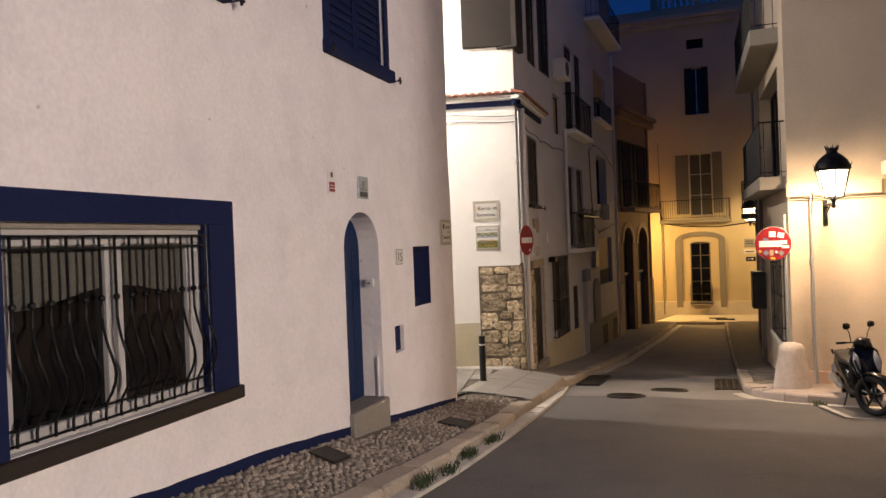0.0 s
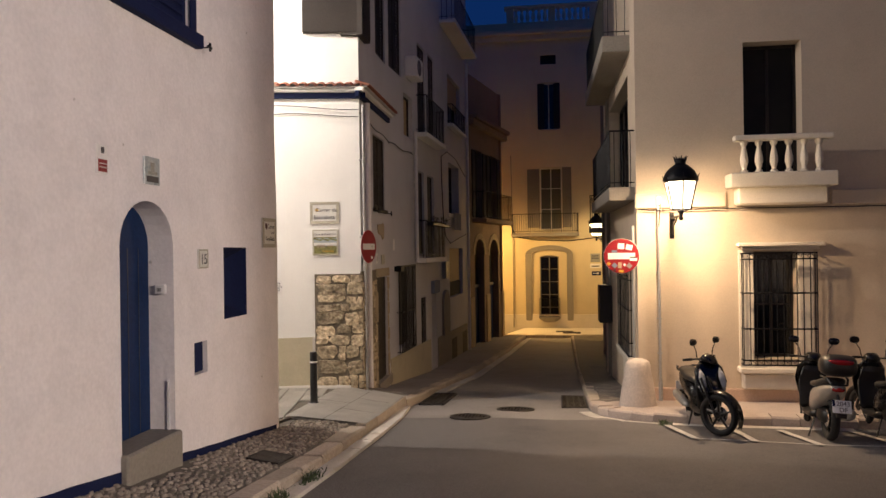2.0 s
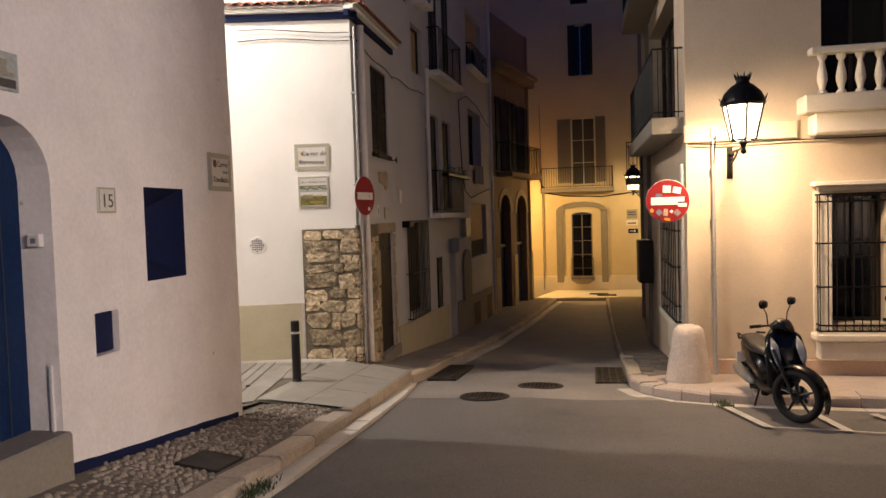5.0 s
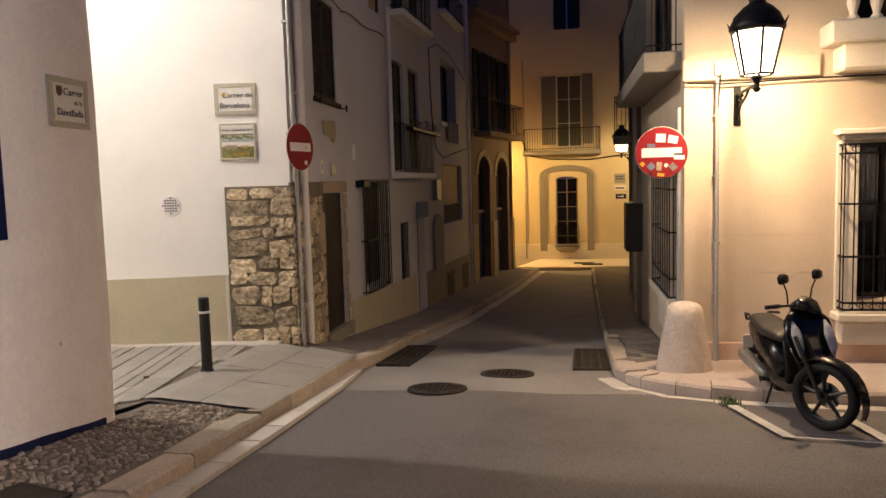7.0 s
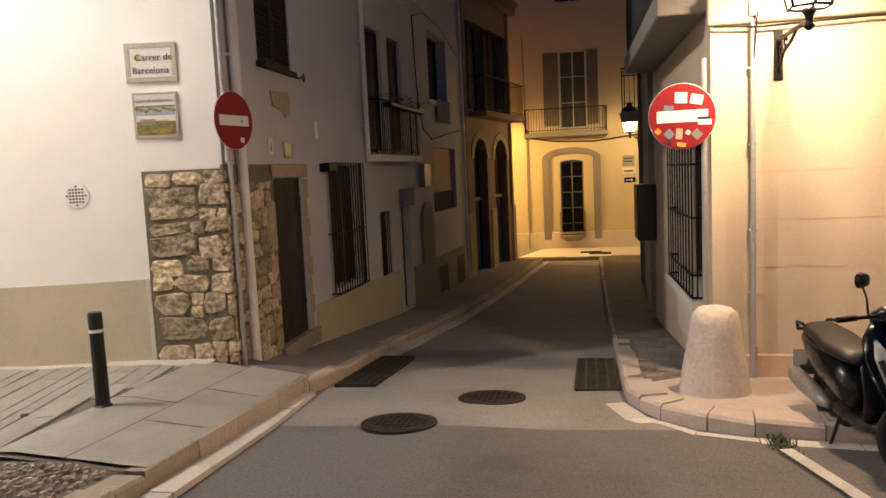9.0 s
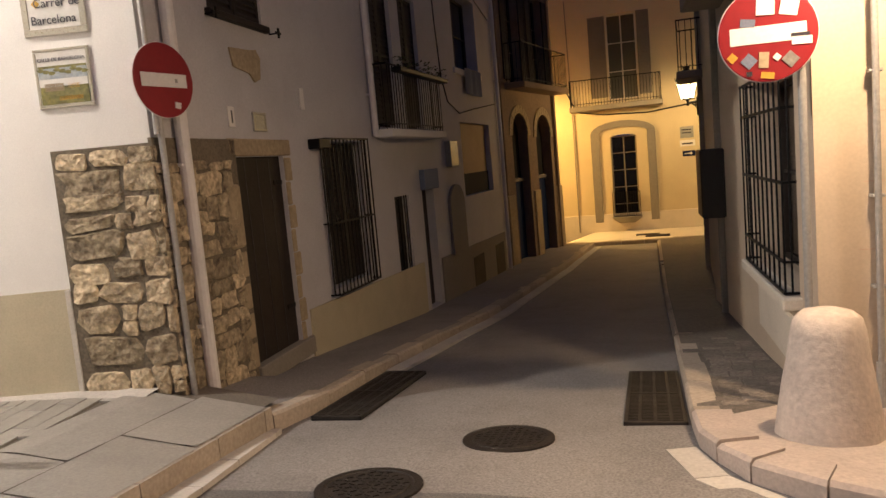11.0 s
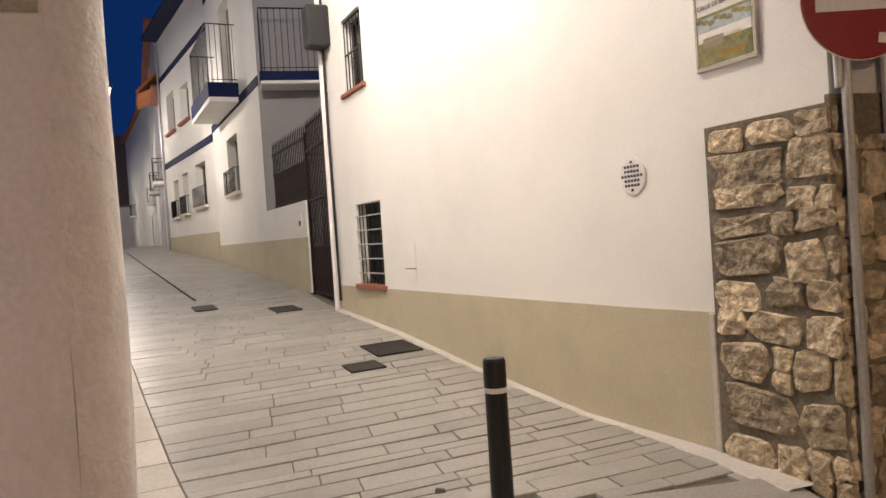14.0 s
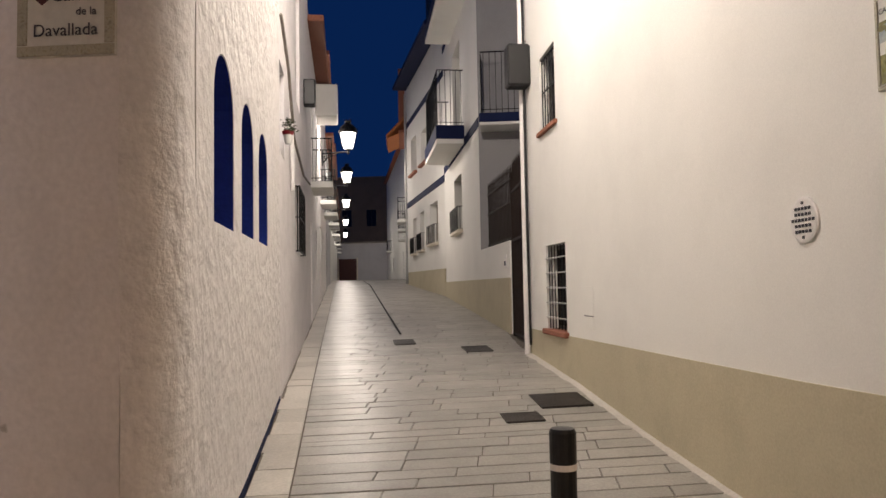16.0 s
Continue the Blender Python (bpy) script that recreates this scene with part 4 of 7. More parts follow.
# arched cobalt windows on the lane side
for u0, u1, z0, z1, sp in arches:
    bm = bmesh.new()
    prism(bm, [(u0, z0), (u1, z0)] + arc(u0, u1, sp, z1), 0.3, 0.33)
    w_ = part("window", bm, NAVY_PANE, HA, "arched navy painted window", m=MA2)
    for z, h in ((z0, 0.05),):
        bm2 = bmesh.new()
        loft(bm2, [[(a - (0.012 if a > (u0 + u1) / 2 else -0.012), y, b) for y in (0.004, 0.3)] for a, b in [(u1, z0)] + [(p[0], p[1] - 0.008) for p in arc(u0, u1, sp, z1)] + [(u0, z0)]])
        part("reveal", bm2, BRIGHT_BLUE, w_, "bright cobalt painted reveal", m=MA2)
    bm = bmesh.new()
    pts = arc(u0, u1, sp, z1)
    o = [(u1, z0)] + pts + [(u0, z0)]
    c = ((u0 + u1) / 2, (z0 + z1) / 2)
    for (a, b), (a2, b2) in zip(o, o[1:]):
        i0, i1 = (a + (c[0] - a) * 0.12, b + (c[1] - b) * 0.06), (a2 + (c[0] - a2) * 0.12, b2 + (c[1] - b2) * 0.06)
        vs = [bm.verts.new(p) for p in ((a, 0.27, b), (a2, 0.27, b2), (i1[0], 0.27, i1[1]), (i0[0], 0.27, i0[1]))]
        bm.faces.new(vs)
        vs2 = [bm.verts.new(p) for p in ((i0[0], 0.27, i0[1]), (i1[0], 0.27, i1[1]), (i1[0], 0.3, i1[1]), (i0[0], 0.3, i0[1]))]
        bm.faces.new(vs2)
    part("frame", bm, BLUE, w_, "cobalt painted frame")

# ---- white corner house: trim ----
# plinths
bm = bmesh.new()
prism(bm, [(0, -1), (LB1 + 0.02, -1), (LB1 + 0.02, 0.788), (0, 0.735)], -0.012, 0.01)
part("plinth", bm, BEIGE, HB, "beige painted plinth", m=MB1)
bm = bmesh.new()
prism(bm, [(0.02, -1), (0.86, -1), (0.86, 0.805), (0.02, 0.788)], -0.012, 0.01)
part("plinth", bm, BEIGE, HB, "beige painted plinth", m=MB2)
slab(HB, MB2, "plinth_edge", 0.82, 0.87, -0.03, 0.01, -1, 0.8, GUTTER, "", 0.006)
bm = bmesh.new()
prism(bm, [(0.05, -1.6), (UB4(18.5), -1.8), (UB4(18.5), -0.07), (0.05, 0.0)], -0.02, 0.01)
part("plinth", bm, BEIGE, HB, "beige painted plinth", m=MB4)
# flat grey band in place of the dark recess under the overhang
bm = bmesh.new()
prism(bm, [(UB4(19.5), -1.9), (UB4(24.7), -1.9), (UB4(24.7), -0.25), (UB4(19.5), -0.15)], -0.03, 0.01)
part("plinth", bm, GREY_TRIM, HB, "flat dark band standing in for a recessed opening", m=MB4)
# lane windows
wl = window(HB, MB1, UB1(-9.6), UB1(-8.8), 3.55, 4.6, 0.15, DARK_WOOD, 2, 1)
slab(HB, MB1, "window_sill", UB1(-9.68), UB1(-8.72), -0.05, 0.15, 3.49, 3.55, TERRACOTTA, "terracotta tile sill", 0.008)
grille(HB, MB1, UB1(-9.6), UB1(-8.8), 3.58, 4.57, -0.04, 6, IRON, (4.1,), 0.01, False, "dark iron bars")
wl = window(HB, MB1, UB1(-9.48), UB1(-8.5), 0.78, 1.93, 0.16, DARK_WOOD, 2, 1, DARK)
slab(HB, MB1, "window_sill", UB1(-9.55), UB1(-8.42), -0.06, 0.2, 0.72, 0.79, TERRACOTTA, "terracotta tile sill", 0.01)
bm = bmesh.new()
for k in range(5):
    z = 0.95 + 0.2 * k
    box(bm, UB1(-9.48), UB1(-8.5), -0.01, 0.012, z - 0.009, z + 0.009, 0.002)
g = part("window_grille", bm, STEEL, HB, "pale horizontal bars over black uprights", m=MB1)
bars(g, MB1, "bar", UB1(-9.5), UB1(-8.48), 0.03, 0.8, 1.92, 7, 0.008, IRON)
# round vent
t = thing("wall_vent", MB2 @ Matrix.Translation((0.17, 0, 1.72)), "round white perforated vent cover in the wall", "vent")
bm = bmesh.new()
lathe(bm, [(0.135, 0), (0.135, 0.012), (0.12, 0.016), (0.0001, 0.016)], 24, pose(0, 0.002, 0, 90))
part("cover", bm, SIGN_WHITE, t)
bm = bmesh.new()
for i in range(-3, 4):
    for j in range(-3, 4):
        if i * i + j * j < 10:
            box(bm, i * 0.033 - 0.010, i * 0.033 + 0.010, -0.0185, -0.014, j * 0.033 - 0.009, j * 0.033 + 0.009)
tagged(part("holes", bm, INK, t), kind="stuff")
t = thing("meter_hatch", MB1 @ Matrix.Translation((UB1(-7.75), 0, 0.86)), "white painted meter hatch flush in the wall", "hatch")
bm = bmesh.new()
box(bm, 0, 0.32, -0.008, 0.004, 0.02, 0.5, 0.003)
part("door", bm, WHITE, t)
bm = bmesh.new()
box(bm, 0.0, 0.32, -0.011, -0.004, 0.16, 0.172)
part("slot", bm, INK, t)
# tile panels at the corner
t = plaque(MB2, 0.8, 1.33, 2.85, 3.25, "white street name tile panel with patterned border", TILE, TILE_EDGE, 0.055, (), "street_name_sign", "street sign")
lettering(t, "Carrer de", 0.30, 0.22, 0.095, INK)
lettering(t, "Barcelona", 0.26, 0.09, 0.095, INK)
bm = bmesh.new()
prism(bm, [(0.09, 0.25), (0.125, 0.285), (0.16, 0.25), (0.125, 0.215)], -0.0225, -0.016)
part("diamond", bm, YELLOW, t, "small yellow lozenge")
t = plaque(MB2, 0.84, 1.305, 2.28, 2.75, "picture tile panel with landscape scene", TILE, TILE_EDGE, 0.025, ((0.03, 0.03, 0.405, 0.14, PAINT_GREEN), (0.03, 0.17, 0.405, 0.06, TILE), (0.03, 0.23, 0.405, 0.085, PAINT_SKY), (0.03, 0.315, 0.405, 0.018, PAINT_GREEN), (0.07, 0.135, 0.16, 0.06, TAN_STONE), (0.26, 0.15, 0.1, 0.035, YELLOW), (0.18, 0.06, 0.2, 0.03, YELLOW)), "picture_tile", "tile panel")
lettering(t, "CALLE DE BARCELONA", 0.232, 0.37, 0.038, INK)
for k in range(9):
    bm = bmesh.new()
    c, q = 0.05 + 0.046 * k, 0.3 - 0.012 * (k % 3)
    prism(bm, [(c + 0.03 * math.cos(a) * (1 + 0.2 * math.sin(3 * a + k)), q + 0.016 * math.sin(a)) for a in np.linspace(0, 2 * math.pi, 9)[:-1]], -0.0235, -0.016)
    part("leaf_mark", bm, PAINT_GREEN, t)
# downpipes
for m_, u, r, mat, z0, z1, lab in ((MB3, 0.47, 0.058, PVC, -0.25, 5.1, "white downpipe"), (MB3, 0.12, 0.022, STEEL, 2.0, 5.0, "thin grey conduit"), (MB4, UB4(16.75), 0.045, PVC, 2.05, 5.3, "white downpipe"), (MB1, 0.06, 0.045, PVC, 0.35, 6.5, "white downpipe"), (MB4, UB4(24.9), 0.05, PVC, -1.3, 9, "white downpipe")):
    bm = bmesh.new()
    rod(bm, (u, -0.07, z0), (u, -0.07, z1), r, 12)
    for z in np.arange(z0 + 0.6, z1, 1.4):
        box(bm, u - r - 0.012, u + r + 0.012, -0.08, 0.01, z - 0.015, z + 0.015, 0.003)
    part("downpipe", bm, mat, HB, lab, m=m_, smooth=False)
# plank door with stone surround
bm = bmesh.new()
box(bm, 1.42, 2.5, 0.05, 0.09, -0.3, 1.81, 0.004)
dB = part("door", bm, DARK_WOOD, HB, "dark brown plank door", m=MB3)
for k in range(1, 4):
    slab(HB, MB3, "plank_groove", 1.42 + 0.27 * k - 0.004, 1.42 + 0.27 * k + 0.004, 0.046, 0.052, -0.28, 1.79, INK, "", 0, parent=dB)
for z in (0.1, 1.5):
    slab(HB, MB3, "hinge", 2.3, 2.5, 0.04, 0.052, z, z + 0.05, IRON, "", 0.003, parent=dB)
slab(HB, MB3, "door_lintel", 1.3, 2.68, -0.02, 0.2, 1.815, 1.99, TAN_STONE, "tan stone lintel", 0.012)
for k in range(8):
    slab(HB, MB3, "jamb_stone", 2.505, 2.6 + 0.07 * (k % 2), -0.018, 0.2, -0.36 + 0.27 * k, -0.1 + 0.27 * k, TAN_STONE, "", 0.012)
slab(HB, MB3, "door_sill", 1.38, 2.72, -0.06, 0.2, -0.5, -0.3, GREY_TRIM, "stone door sill", 0.012)
# street windows of the corner house
wn = window(HB, MB3, 1.25, 2.35, 3.2, 4.68, 0.12, DARK_WOOD, 2, 1)
shutter(wn, MB3, 1.26, 1.79, 3.22, 4.66, 0.02, DARK_WOOD, 22), shutter(wn, MB3, 1.81, 2.34, 3.22, 4.66, 0.02, DARK_WOOD, 22)
slab(HB, MB3, "window_sill", 1.2, 2.42, -0.06, 0.12, 3.13, 3.2, DARK_WOOD, "", 0.01)
for u in (1.2, 2.5):
    t = thing("shutter_catch", MB3 @ Matrix.Translation((u, 0, 3.14)), "small black iron shutter catch", "shutter catch", "shutter catches")
    bm = bmesh.new()
    rod(bm, (0, 0.01, 0), (0, -0.11, 0), 0.009, 6)
    box(bm, -0.06, 0.06, -0.12, -0.1, -0.014, 0.014, 0.004)
    box(bm, -0.014, 0.014, -0.125, -0.105, -0.055, 0.055, 0.004)
    part("arm", bm, IRON, t)
bm = bmesh.new()
prism(bm, [(1.55, 2.88), (1.6, 2.7), (1.92, 2.66), (2.02, 2.58), (2.14, 2.62), (2.18, 2.84), (2.1, 2.92), (1.95, 2.9)], -0.02, 0.004)
part("stone_patch", bm, TAN_STONE, HB, "bare tan stone showing through the render", m=MB3)
plaque(MB3, 1.88, 2.16, 2.07, 2.27, "small grey wall tile", GREY_METAL, TILE_EDGE, 0.03, ())
plaque(MB3, 1.38, 1.5, 2.1, 2.3, "small white wall tile with a dark stroke", SIGN_WHITE, None, 0, ((0.05, 0.04, 0.02, 0.12, INK),))
plaque(MB4, 0.35, 0.45, 2.35, 2.6, "narrow white wall fitting", SIGN_WHITE, None, 0, ())
# big grille window and neighbours
g = window(HB, MB4, UB4(15.1), UB4(16.35), 0.1, 1.97, 0.2, DARK_WOOD, 2, 1)
shutter(g, MB4, UB4(15.12), UB4(15.71), 0.12, 1.95, 0.12, DARK_WOOD, 26), shutter(g, MB4, UB4(15.74), UB4(16.33), 0.12, 1.95, 0.12, DARK_WOOD, 26)
grille(HB, MB4, UB4(14.95), UB4(16.3), 0.05, 2.0, 0.12, 12, IRON, (0.95,), 0.011, True, "black iron grille standing off the wall")
slab(HB, MB4, "wall_bracket", UB4(14.75), UB4(15.05), -0.16, 0.0, 1.88, 2.0, IRON, "", 0.008)
window(HB, MB4, UB4(17.42), UB4(18.08), -0.25, 1.12, 0.12, DARK_WOOD, 2, 1)
bars(HB, MB4, "window_bar", UB4(17.42), UB4(18.08), 0.03, -0.25, 1.12, 6, 0.01)
d2 = slab(HB, MB4, "door", UB4(18.74), UB4(19.38), 0.15, 0.2, -0.95, 1.15, DARK_WOOD, "dark brown door", 0.006)
slab(HB, MB4, "door_canopy", UB4(18.68), UB4(19.45), -0.1, 0.02, 1.15, 1.5, CLOTH, "faded blue panel over the door", 0.01)
bm = bmesh.new()
prism(bm, [(UB4(20.2), -0.2), (UB4(21.2), -0.2)] + arc(UB4(20.2), UB4(21.2), 0.75, 1.15), -0.06, 0.01)
part("niche_panel", bm, GREY_TRIM, HB, "grey arched panel", m=MB4)
slab(HB, MB4, "meter_box", UB4(20.3), UB4(20.8), -0.12, 0.01, 1.5, 2.0, GREY_METAL, "grey meter box", 0.012)
for a, b in ((17.1, 17.95), (18.35, 19.2)):
    wn = window(HB, MB4, UB4(a), UB4(b), 2.2, 4.4, 0.15, DARK_WOOD, 2, 1)
    shutter(wn, MB4, UB4(a) + 0.01, UB4(a) + 0.42, 2.25, 4.38, 0.06, DARK_WOOD, 24)
    shutter(wn, MB4, UB4(b) - 0.42, UB4(b) - 0.01, 2.25, 4.38, 0.06, DARK_WOOD, 24)
balcony(HB, MB4, UB4(16.9), UB4(19.6), 0.28, 2.15, 0.95, 24, WHITE, 0.12, label="shallow window balcony with iron railing")
fl = thing("flower_box", MB4 @ Matrix.Translation((UB4(18.3), -0.28, 3.0)), "iron flower shelf with dried plants on the railing", "plant box")
bm = bmesh.new()
box(bm, -1.2, 1.2, -0.14, 0.02, -0.02, 0.05, 0.01)
part("shelf", bm, IRON, fl)
bm = bmesh.new()
rnd = random.Random(4)
for k in range(240):
    p = Vector((rnd.uniform(-1.2, 1.2), rnd.uniform(-0.15, 0.0), rnd.uniform(0.03, 0.22)))
    a, s_ = rnd.uniform(0, 6.3), rnd.uniform(0.03, 0.06)
    d_ = Vector((math.cos(a), math.sin(a), rnd.uniform(-0.5, 0.8))) * s_
    e_ = d_.cross(Vector((0.3, 0.2, 1))).normalized() * s_ * 0.35
    bm.faces.new([bm.verts.new(p), bm.verts.new(p + d_ * 0.5 + e_), bm.verts.new(p + d_), bm.verts.new(p + d_ * 0.5 - e_)])
tagged(part("foliage", bm, LEAF, fl), kind="stuff")
wn = window(HB, MB4, UB4(21.5), UB4(23.4), 3.5, 5.1, 0.25, DARK_WOOD, 2, 2)
bm = bmesh.new()
loft(bm, [[(UB4(22.0) + 1.3 * k / 10, -0.06 + 0.02 * math.sin(k * 1.7), z) for k in range(11)] for z in (3.55, 3.3, 3.0)])
part("cloth", bm, CLOTH, wn, "blue-grey cloth hung over the sill")
slab(HB, MB4, "window_frame_band", UB4(21.35), UB4(23.55), -0.04, 0.02, 3.38, 3.5, WHITE, "", 0.01)
slab(HB, MB4, "blind", UB4(21.52), UB4(23.98), 0.12, 0.15, 1.3, 2.4, BLIND, "tan roller blind", 0.004)
slab(HB, MB4, "parapet_panel", UB4(21.52), UB4(23.98), 0.1, 0.16, 0.86, 1.32, DARK, "", 0.004)
for y in (21.6, 23.6):
    slab(HB, MB4, "cellar_door", UB4(y), UB4(y) + 0.9, -0.035, 0.02, -1.2, -0.45, DARK_WOOD, "", 0.01)
for a, b, z0, z1 in ((14.5, 15.6, 6.4, 8.4), (17.3, 18.2, 5.35, 7.7), (18.6, 19.4, 5.5, 7.75)):
    wn = window(HB, MB4, UB4(a), UB4(b), z0, z1, 0.12, DARK_WOOD, 2, 1)
    shutter(wn, MB4, UB4(a) + 0.01, UB4((a + b) / 2), z0 + 0.02, z1 - 0.02, 0.03, DARK_WOOD, 24), shutter(wn, MB4, UB4((a + b) / 2), UB4(b) - 0.01, z0 + 0.02, z1 - 0.02, 0.03, DARK_WOOD, 24)
balcony(HB, MB4, UB4(17.1), UB4(19.6), 0.3, 5.35, 0.95, 22, WHITE, 0.12, label="upper balcony with iron railing and plants")
window(HB, MB4, UB4(15.8), UB4(16.7), 5.1, 6.1, 0.1, DARK_WOOD, 1, 1, BLIND)
wn = window(HB, MB4, UB4(21.5), UB4(23.8), 6.3, 7.9, 0.2, DARK_WOOD, 2, 1)
slab(HB, MB4, "blind", UB4(21.6), UB4(23.7), 0.1, 0.12, 7.0, 7.88, BLIND, "tan roller blind", 0.004)
balcony(HB, MB4, UB4(21.4), UB4(24), 0.2, 6.3, 0.6, 18, WHITE, 0.1)
balcony(HB, MB4, UB4(20.3), UB4(24.6), 0.5, 9.2, 0.9, 26, WHITE, 0.12)
wn = window(HB, MB3, 1.6, 2.6, 6.35, 8.2, 0.1, DARK_WOOD, 1, 1)
shutter(wn, MB3, 1.62, 2.58, 6.37, 8.18, 0.03, DARK_WOOD, 26)
t = thing("air_conditioner", MB4 @ Matrix.Translation((UB4(15.95), -0.2, 6.5)), "white air conditioner unit on wall brackets", "air conditioner")
bm = bmesh.new()
box(bm, 0, 0.7, -0.1, 0.2, 0, 0.5, 0.02)
part("case", bm, SIGN_WHITE, t)
bm = bmesh.new()
lathe(bm, [(0.19, 0), (0.19, 0.01), (0.17, 0.012), (0.05, 0.004)], 20, pose(0.28, -0.1, 0.25, 90))
part("fan_guard", bm, INK, t)
# closed box shutters on the corner's upper storey
slab(HB, MB2, "bay_shutter", 0.72, 1.72, -0.12, 0.3, 6.3, 8.3, DARK_WOOD, "dark box shutter round the corner", 0.01)
bs = slab(HB, MB3, "bay_shutter", 0.0, 0.62, -0.12, 0.3, 6.25, 8.3, DARK_WOOD, "dark box shutter round the corner", 0.01)
for k in range(26):
    z = 6.32 + 0.075 * k
    slab(HB, MB3, "slat", 0.06, 0.58, -0.135, -0.118, z, z + 0.045, DARK_WOOD, "", 0.003, parent=bs)
# tiled cornice with a blue band
zc = 5.12
for m_, u0, u1 in ((MB2, -0.2, LB2 + 0.12), (MB3, -0.1, 2.75)):
    slab(HB, m_, "cornice_band", u0, u1, -0.06, 0.02, zc, zc + 0.1, BLUE, "cobalt painted band", 0.006)
    slab(HB, m_, "cornice", u0, u1, -0.14, 0.02, zc + 0.1, zc + 0.16, WHITE, "", 0.008)
    bm = bmesh.new()
    prof = [(0.075 * math.cos(a), 0.055 * math.sin(a)) for a in np.linspace(0, math.pi, 7)]
    ra = [bm.verts.new((x, -0.24, z)) for x, z in prof] + [bm.verts.new((x * 0.8, -0.24, z * 0.75)) for x, z in prof[::-1]]
    rb = [bm.verts.new((x, 0.02, z + 0.08)) for x, z in prof] + [bm.verts.new((x * 0.8, 0.02, z * 0.75 + 0.08)) for x, z in prof[::-1]]
    bm.faces.new(ra), bm.faces.new(rb[::-1])
    for k in range(len(ra)):
        bm.faces.new((ra[k], ra[(k + 1) % len(ra)], rb[(k + 1) % len(ra)], rb[k]))
    me = mesh_of("roof_tile", bm, TERRACOTTA)
    cor = slab(HB, m_, "tile_bed", u0, u1, -0.2, 0.02, zc + 0.16, zc + 0.18, GUTTER, "", 0.004)
    for k in range(int((u1 - u0) / 0.165)):
        part("roof_tile", me, TERRACOTTA, cor, m=m_ @ Matrix.Translation((u0 + 0.09 + 0.165 * k, 0, zc + 0.18)))
# cables along the front
def cable(house, m_, pts, r=0.009, mat=BLACK_PLASTIC):
    bm = bmesh.new()
    tube(bm, pts, r, 6)
    part("cable", bm, mat, house, m=m_)
cable(HB, MB2, [(0.0 + 0.17 * k, -0.03, 4.82 + 0.03 * math.sin(k * 0.5)) for k in range(11)], 0.008)
cable(HB, MB2, [(0.0 + 0.17 * k, -0.05, 4.95 + 0.04 * math.sin(k * 0.4 + 1)) for k in range(11)], 0.007)
cable(HB, MB3, [(0.05 + 0.27 * k, -0.03, 4.85 - 0.015 * k + 0.03 * math.sin(k)) for k in range(11)], 0.01)
cable(HB, MB4, [(UB4(14.3 + 0.25 * k), -0.04, 4.7 + 0.03 * math.sin(k)) for k in range(10)], 0.012)
cable(HB, MB4, [(UB4(20.1), -0.05, 5.1), (UB4(20.12), -0.06, 4.2), (UB4(20.2), -0.08, 3.2), (UB4(20.5), -0.08, 2.75), (UB4(21.2), -0.1, 2.55), (UB4(22.5), -0.08, 2.7), (UB4(24.5), -0.06, 2.9)], 0.014)
cable(HB, MB4, [(UB4(20.1), -0.05, 5.1), (UB4(21), -0.06, 5.35), (UB4(22.5), -0.06, 5.3), (UB4(24.5), -0.05, 4.9)], 0.014)

# ---- brown arched house ----
for a, b, c, e in ((0.55, 1.75, 2.75, 2.15), (2.45, 3.75, 2.75, 2.1)):
    for k in range(13):
        f0, f1 = k / 13 * math.pi, (k + 1) / 13 * math.pi
        cx, r = (a + b) / 2, (b - a) / 2
        bm = bmesh.new()
        prism(bm, [(cx + q * math.cos(f), e + (c - e) / r * q * math.sin(f)) for q, f in ((r, f0 + 0.01), (r + 0.22, f0 + 0.01), (r + 0.22, f1 - 0.01), (r, f1 - 0.01))], -0.03, 0.02)
        part("arch_stone", bm, TAN_STONE, HN, m=MN)
    dd = slab(HN, MN, "door", a, b, 0.25, 0.3, -1.4, 0.9, DOOR_BLUE, "blue painted double door", 0.01)
    slab(HN, MN, "transom", a, b, 0.2, 0.3, 0.9, 1.0, GREY_TRIM, "", 0.01)
    slab(HN, MN, "fanlight", a, b, 0.28, 0.31, 1.0, 2.72, DARK, "dark fanlight", 0.0)
for a, b in ((0.7, 1.6), (2.6, 3.6)):
    wn = window(HN, MN, a, b, 3.55, 6.1, 0.2, DARK_WOOD, 2, 3)
    for s_ in (a - 0.45, b):
        shutter(wn, MN, s_, s_ + 0.45, 3.6, 6.05, -0.05, DARK_WOOD, 24)
balcony(HN, MN, 0.3, 4.2, 0.55, 3.5, 1.0, 34, BROWN, 0.16, label="long stone balcony with iron railing")
slab(HN, MN, "cornice", -0.05, LN + 0.15, -0.22, 0.05, 6.9, 7.15, BROWN, "", 0.03)
slab(HN, MN, "cornice", -0.05, LN + 0.2, -0.34, 0.05, 7.15, 7.3, BROWN, "moulded stone cornice", 0.02)
for k in range(3):
    slab(HN, MN, "pilaster", -0.1 + 2.05 * k, 0.4 + 2.05 * k, -0.04, 0.02, -1.6, 0.6, TAN_STONE, "", 0.02)

